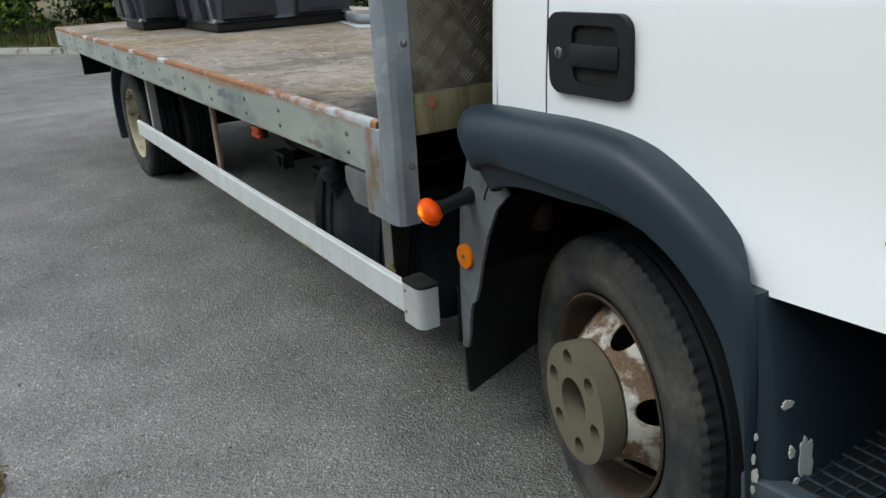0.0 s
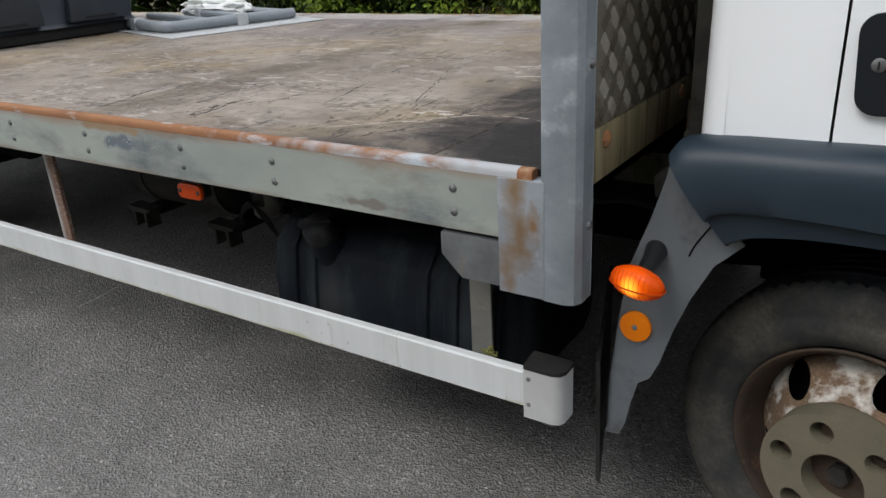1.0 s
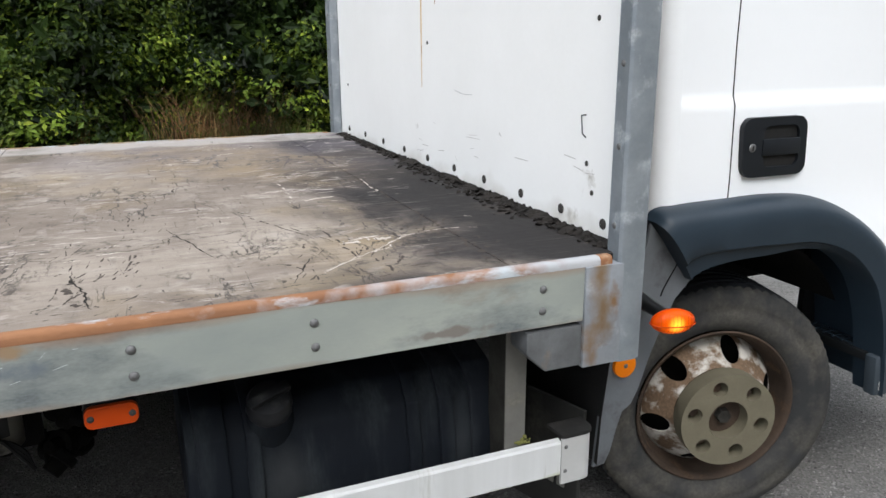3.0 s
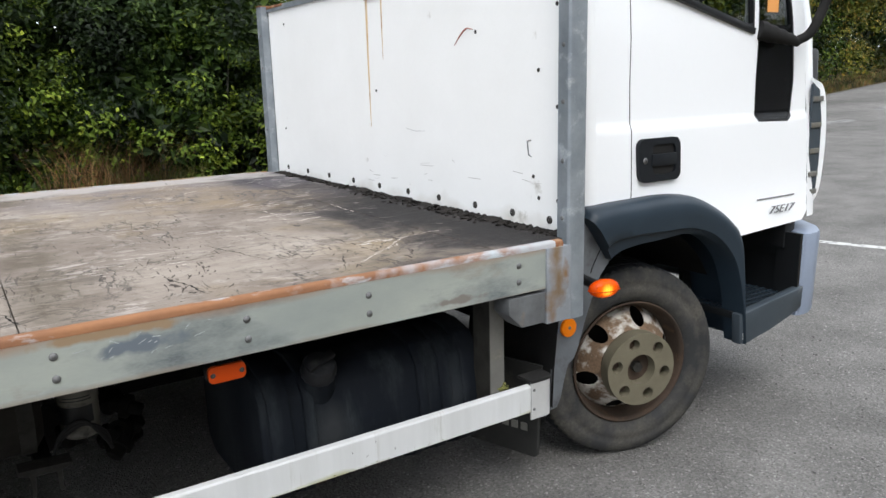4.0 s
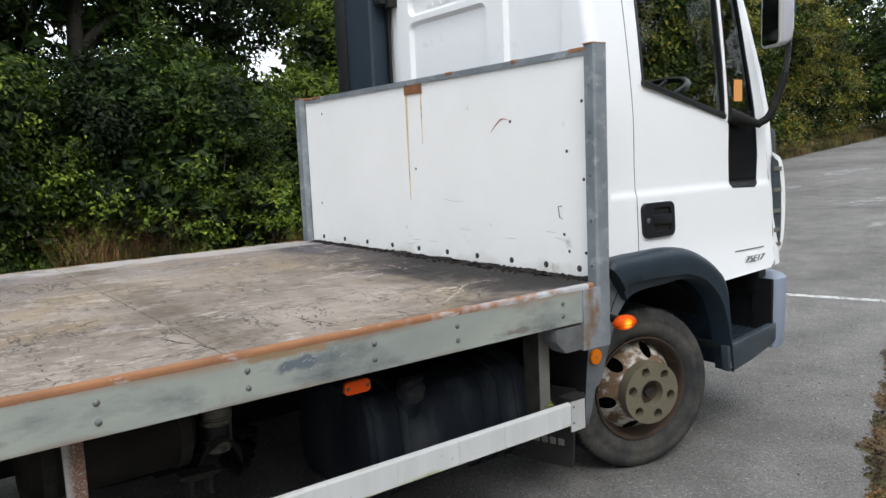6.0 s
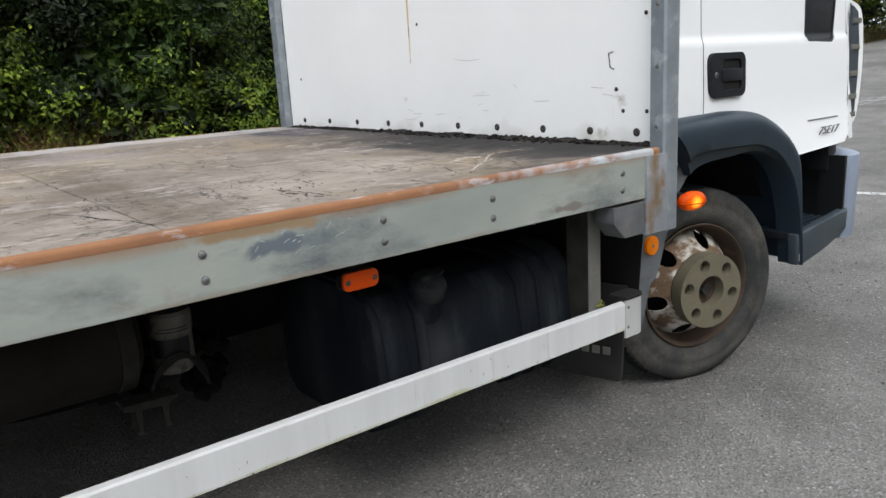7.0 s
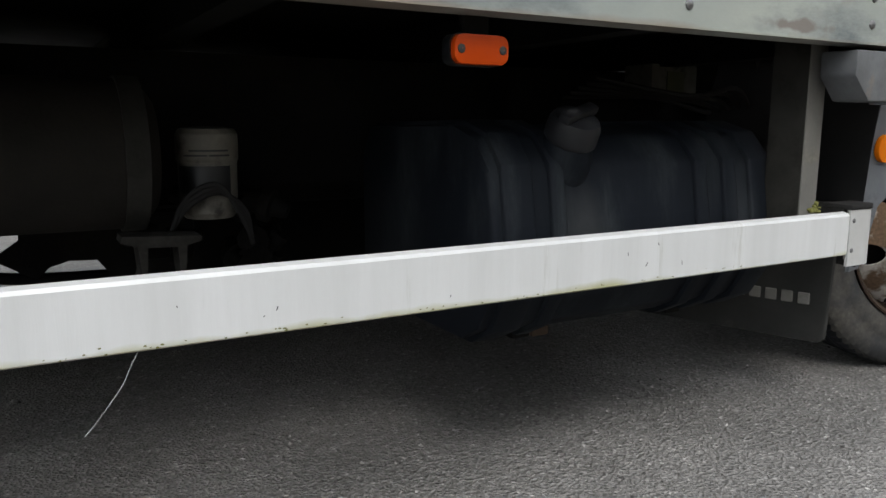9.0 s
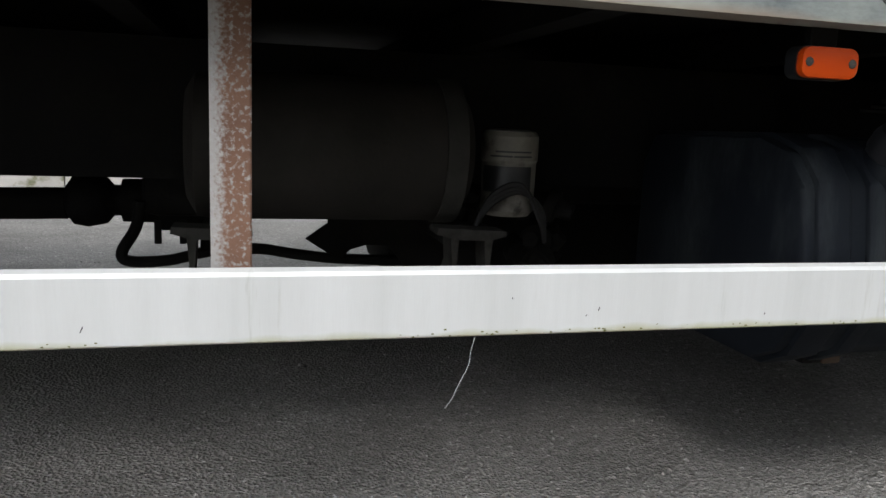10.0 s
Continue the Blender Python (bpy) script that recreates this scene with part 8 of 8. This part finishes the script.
sprays = [((4.3, 8.3, 5.9), (0.7, 0.5, 0.45), 1.0), ((5.2, 8.5, 5.7), (0.6, 0.5, 0.5), 1.0), ((3.5, 8.1, 5.9), (0.45, 0.4, 0.35), 0.6), ((6.4, 8.3, 5.9), (0.7, 0.5, 0.5), 1.0), ((4.9, 8.8, 4.7), (0.4, 0.4, 0.5), 0.5)]
p, n = crown_points(sprays, 4600, 0.12, 31, 0.1)
tagged(leaves("crown", p, n, 0.075, LEAF, pollard, 31), kind="stuff")

# grass and dry weeds along the verge
def blades(name, pts, height, width, mat, seed, label, category, lean=0.35):
    rng = np.random.default_rng(seed)
    n = len(pts)
    h = height * rng.uniform(0.25, 1.25, (n, 1))
    d = rng.normal(size=(n, 3)) * [1, 1, 0]
    d /= np.linalg.norm(d, axis=1, keepdims=True)
    s = np.cross(d, [0, 0, 1.0])
    up = np.array([[0, 0, 1.0]])
    mid = pts + up * h * 0.55 + d * h * lean * 0.35
    tip = pts + up * h * 0.95 + d * h * lean
    v = np.stack([pts - s * width, pts + s * width, mid + s * width * 0.7, mid - s * width * 0.7, tip], 1)
    i = np.arange(n)[:, None] * 5
    f = np.concatenate([i + [0, 1, 2], i + [0, 2, 3], i + [3, 2, 4]])
    me = bpy.data.meshes.new(name)
    me.from_pydata(v.reshape(-1, 3), [], f)
    me.materials.append(mat)
    return tagged(new(name, me), label, category, kind="stuff")


def verge_pts(n, x0, x1, o0, o1, seed, patch=None):
    rng = np.random.default_rng(seed)
    x, o = rng.uniform(x0, x1, n), rng.uniform(o0, o1, n)
    if patch is not None:
        keep = np.array([noise.noise((a * 0.8, b, seed)) > patch for a, b in zip(x, o)])
        x, o = x[keep], o[keep]
    return np.array([(a, edge_y(a) + b, ground_z(a, 0) + verge_lift(a) + 0.1 * min(b, 3)) for a, b in zip(x, o)])


blades("grass", verge_pts(26000, -8, 12, 0.15, 1.3, 1, -0.25), 0.26, 0.004, GRASS, 1, "rough green and straw verge grass", "grass")
blades("grass", verge_pts(9000, 12, 45, 0.15, 1.6, 22), 0.35, 0.009, GRASS, 22, "olive roadside grass", "grass")
blades("grass", verge_pts(5000, 12, 45, 0.15, 1.6, 2), 0.35, 0.009, DRY, 2, "dry straw-coloured roadside grass", "grass")
blades("grass", verge_pts(8000, -26, -8, 0.15, 1.4, 3), 0.3, 0.008, GRASS, 3, "rough verge grass at the yard end", "grass")
blades("dry_weeds", verge_pts(2000, -1.2, 0.7, 0.25, 0.95, 4, -0.05), 0.72, 0.003, DRY, 4, "tall clump of dry brown weeds at the verge", "dead weeds", 0.6)
blades("grass", verge_pts(2200, -1.6, 1.0, 0.2, 0.9, 44), 0.40, 0.004, GRASS, 44, "green grass among the dry weeds", "grass", 0.5)
blades("dry_weeds", verge_pts(2600, 0.9, 2.6, 0.25, 0.7, 5, 0.0), 0.4, 0.0035, DRY, 5, "dry brown weeds at the verge", "dead weeds")
blades("dry_weeds", verge_pts(2600, -4.5, -1.6, 0.25, 0.7, 6, 0.05), 0.42, 0.0035, DRY, 6, "dry brown weeds at the verge", "dead weeds")

# ---- parked car, barrier ----
def small_car(x, y, turn):
    car = thing("parked_car", "white small hatchback parked facing away by the roadside", "car")
    car.matrix_basis = pose(x, y, ground_z(x, y), 0, 0, turn)
    st = [(0.0, 0.72, 0.42, 0.78), (0.05, 0.80, 0.24, 0.98), (0.18, 0.815, 0.22, 1.22), (0.42, 0.82, 0.20, 1.40), (0.9, 0.82, 0.2, 1.46), (1.7, 0.82, 0.2, 1.45), (2.2, 0.82, 0.2, 1.28), (2.7, 0.81, 0.2, 1.0), (3.2, 0.79, 0.22, 0.9), (3.48, 0.70, 0.3, 0.72)]
    bm = bmesh.new()
    rings = []
    for u, hw, z0, z1 in st:
        belt = min(z1, 0.88)
        pts = [(-hw * 0.9, z0), (-hw, z0 + 0.12), (-hw, belt * 0.75), (-hw * 0.97, belt), (-hw * (0.80 if z1 > 1.0 else 0.9), z1 - 0.05), (-hw * 0.62, z1)]
        pts += [(-a, b) for a, b in pts[::-1]]
        rings.append([bm.verts.new((u, a, b)) for a, b in pts])
    for a, b in zip(rings, rings[1:]):
        for k in range(12):
            bm.faces.new((a[k], a[(k + 1) % 12], b[(k + 1) % 12], b[k]))
    bm.faces.new(rings[0])
    bm.faces.new(rings[-1])
    body = part("body", bm, CAR_WHITE, car, smooth=40)
    bm = bmesh.new()
    vs = [bm.verts.new(p) for p in ((0.035, -0.60, 0.90), (0.035, 0.60, 0.90), (0.155, 0.55, 1.23), (0.155, -0.55, 1.23))]
    bm.faces.new(vs)
    bmesh.ops.solidify(bm, geom=bm.faces[:], thickness=0.02)
    part("rear_window", bm, simple("car_glass", (0.02, 0.022, 0.025), 0.08), body, "dark tailgate glass")
    for s in (-1, 1):
        part("tail_lamp", boxed(-0.01, 0.10, *sorted((s * 0.58, s * 0.80)), 0.84, 1.02, 0.03), RED_LENS, body, "red tail lamp")
        for u in (0.65, 2.95):
            basis = (Vector((u, s * 0.815, 0.29)), Vector((0, s, 0)), Vector((1, 0, 0)), Vector((0, 0, 1)))
            w = part("wheel", revolve(bmesh.new(), [(0.20, -0.02), (0.20, 0.0), (0.29, 0.0), (0.295, -0.02), (0.295, -0.17), (0.2, -0.18)], basis, 28), TREAD, car)
            part("hub", revolve(bmesh.new(), [(0.001, -0.01), (0.19, -0.005), (0.20, -0.02)], basis, 20), SCREW, w)
        bm = bmesh.new()
        vs = [bm.verts.new((u, s * 0.825 * f, z)) for u, z, f in ((0.35, 0.9, 0.985), (2.25, 0.9, 0.985), (1.8, 1.36, 0.82), (0.6, 1.36, 0.82))]
        bm.faces.new(vs)
        bmesh.ops.solidify(bm, geom=bm.faces[:], thickness=0.02)
        part("side_glass", bm, simple("car_glass", (0.02, 0.022, 0.025), 0.08), body)
    part("rear_bumper", boxed(-0.05, 0.12, -0.76, 0.76, 0.36, 0.62, 0.05, 3), CAR_WHITE, body)
    part("diffuser", boxed(-0.04, 0.12, -0.66, 0.66, 0.24, 0.36, 0.03), BLACK, body)
    plate_ob = part("number_plate", boxed(-0.065, -0.045, -0.26, 0.26, 0.62, 0.735, 0.004), PLATE, body, "yellow number plate with black bars")
    for i in range(6):
        yb = -0.21 + i * 0.073 + (0.03 if i > 3 else 0)
        part("plate_bar", boxed(-0.068, -0.064, yb, yb + 0.045, 0.645, 0.71), BLACK, plate_ob)
    part("badge", dome(bmesh.new(), (0.0, 0, 0.84), (-1, 0, 0.2), 0.05, 0.015), SCREW, body)
    part("spoiler", boxed(0.12, 0.38, -0.52, 0.52, 1.34, 1.40, 0.02), CAR_WHITE, body)
    return car


small_car(21.4, 6.75, 12)
barrier = thing("barrier_rail", "grey steel barrier rail beside the road", "barrier")
for x, y in ((24.3, 8.95), (25.6, 9.2), (26.9, 9.45)):
    part("post", boxed(x - 0.04, x + 0.04, y - 0.04, y + 0.04, 0.5, 1.75, 0.01), STEEL_RAIL, barrier)
part("rail", tube(bmesh.new(), [(24.0, 8.88, 1.72), (27.2, 9.52, 1.80)], 0.07, 8), STEEL_RAIL, barrier)
bin_thing = thing("blue_bin", "blue wheeled bin beyond the parked car", "bin")
part("body", boxed(29.8, 30.4, 8.1, 8.7, 0.6, 1.6, 0.05), BLUE, bin_thing)
part("lid", boxed(29.75, 30.45, 8.05, 8.75, 1.605, 1.68, 0.02), BLUE, bin_thing)
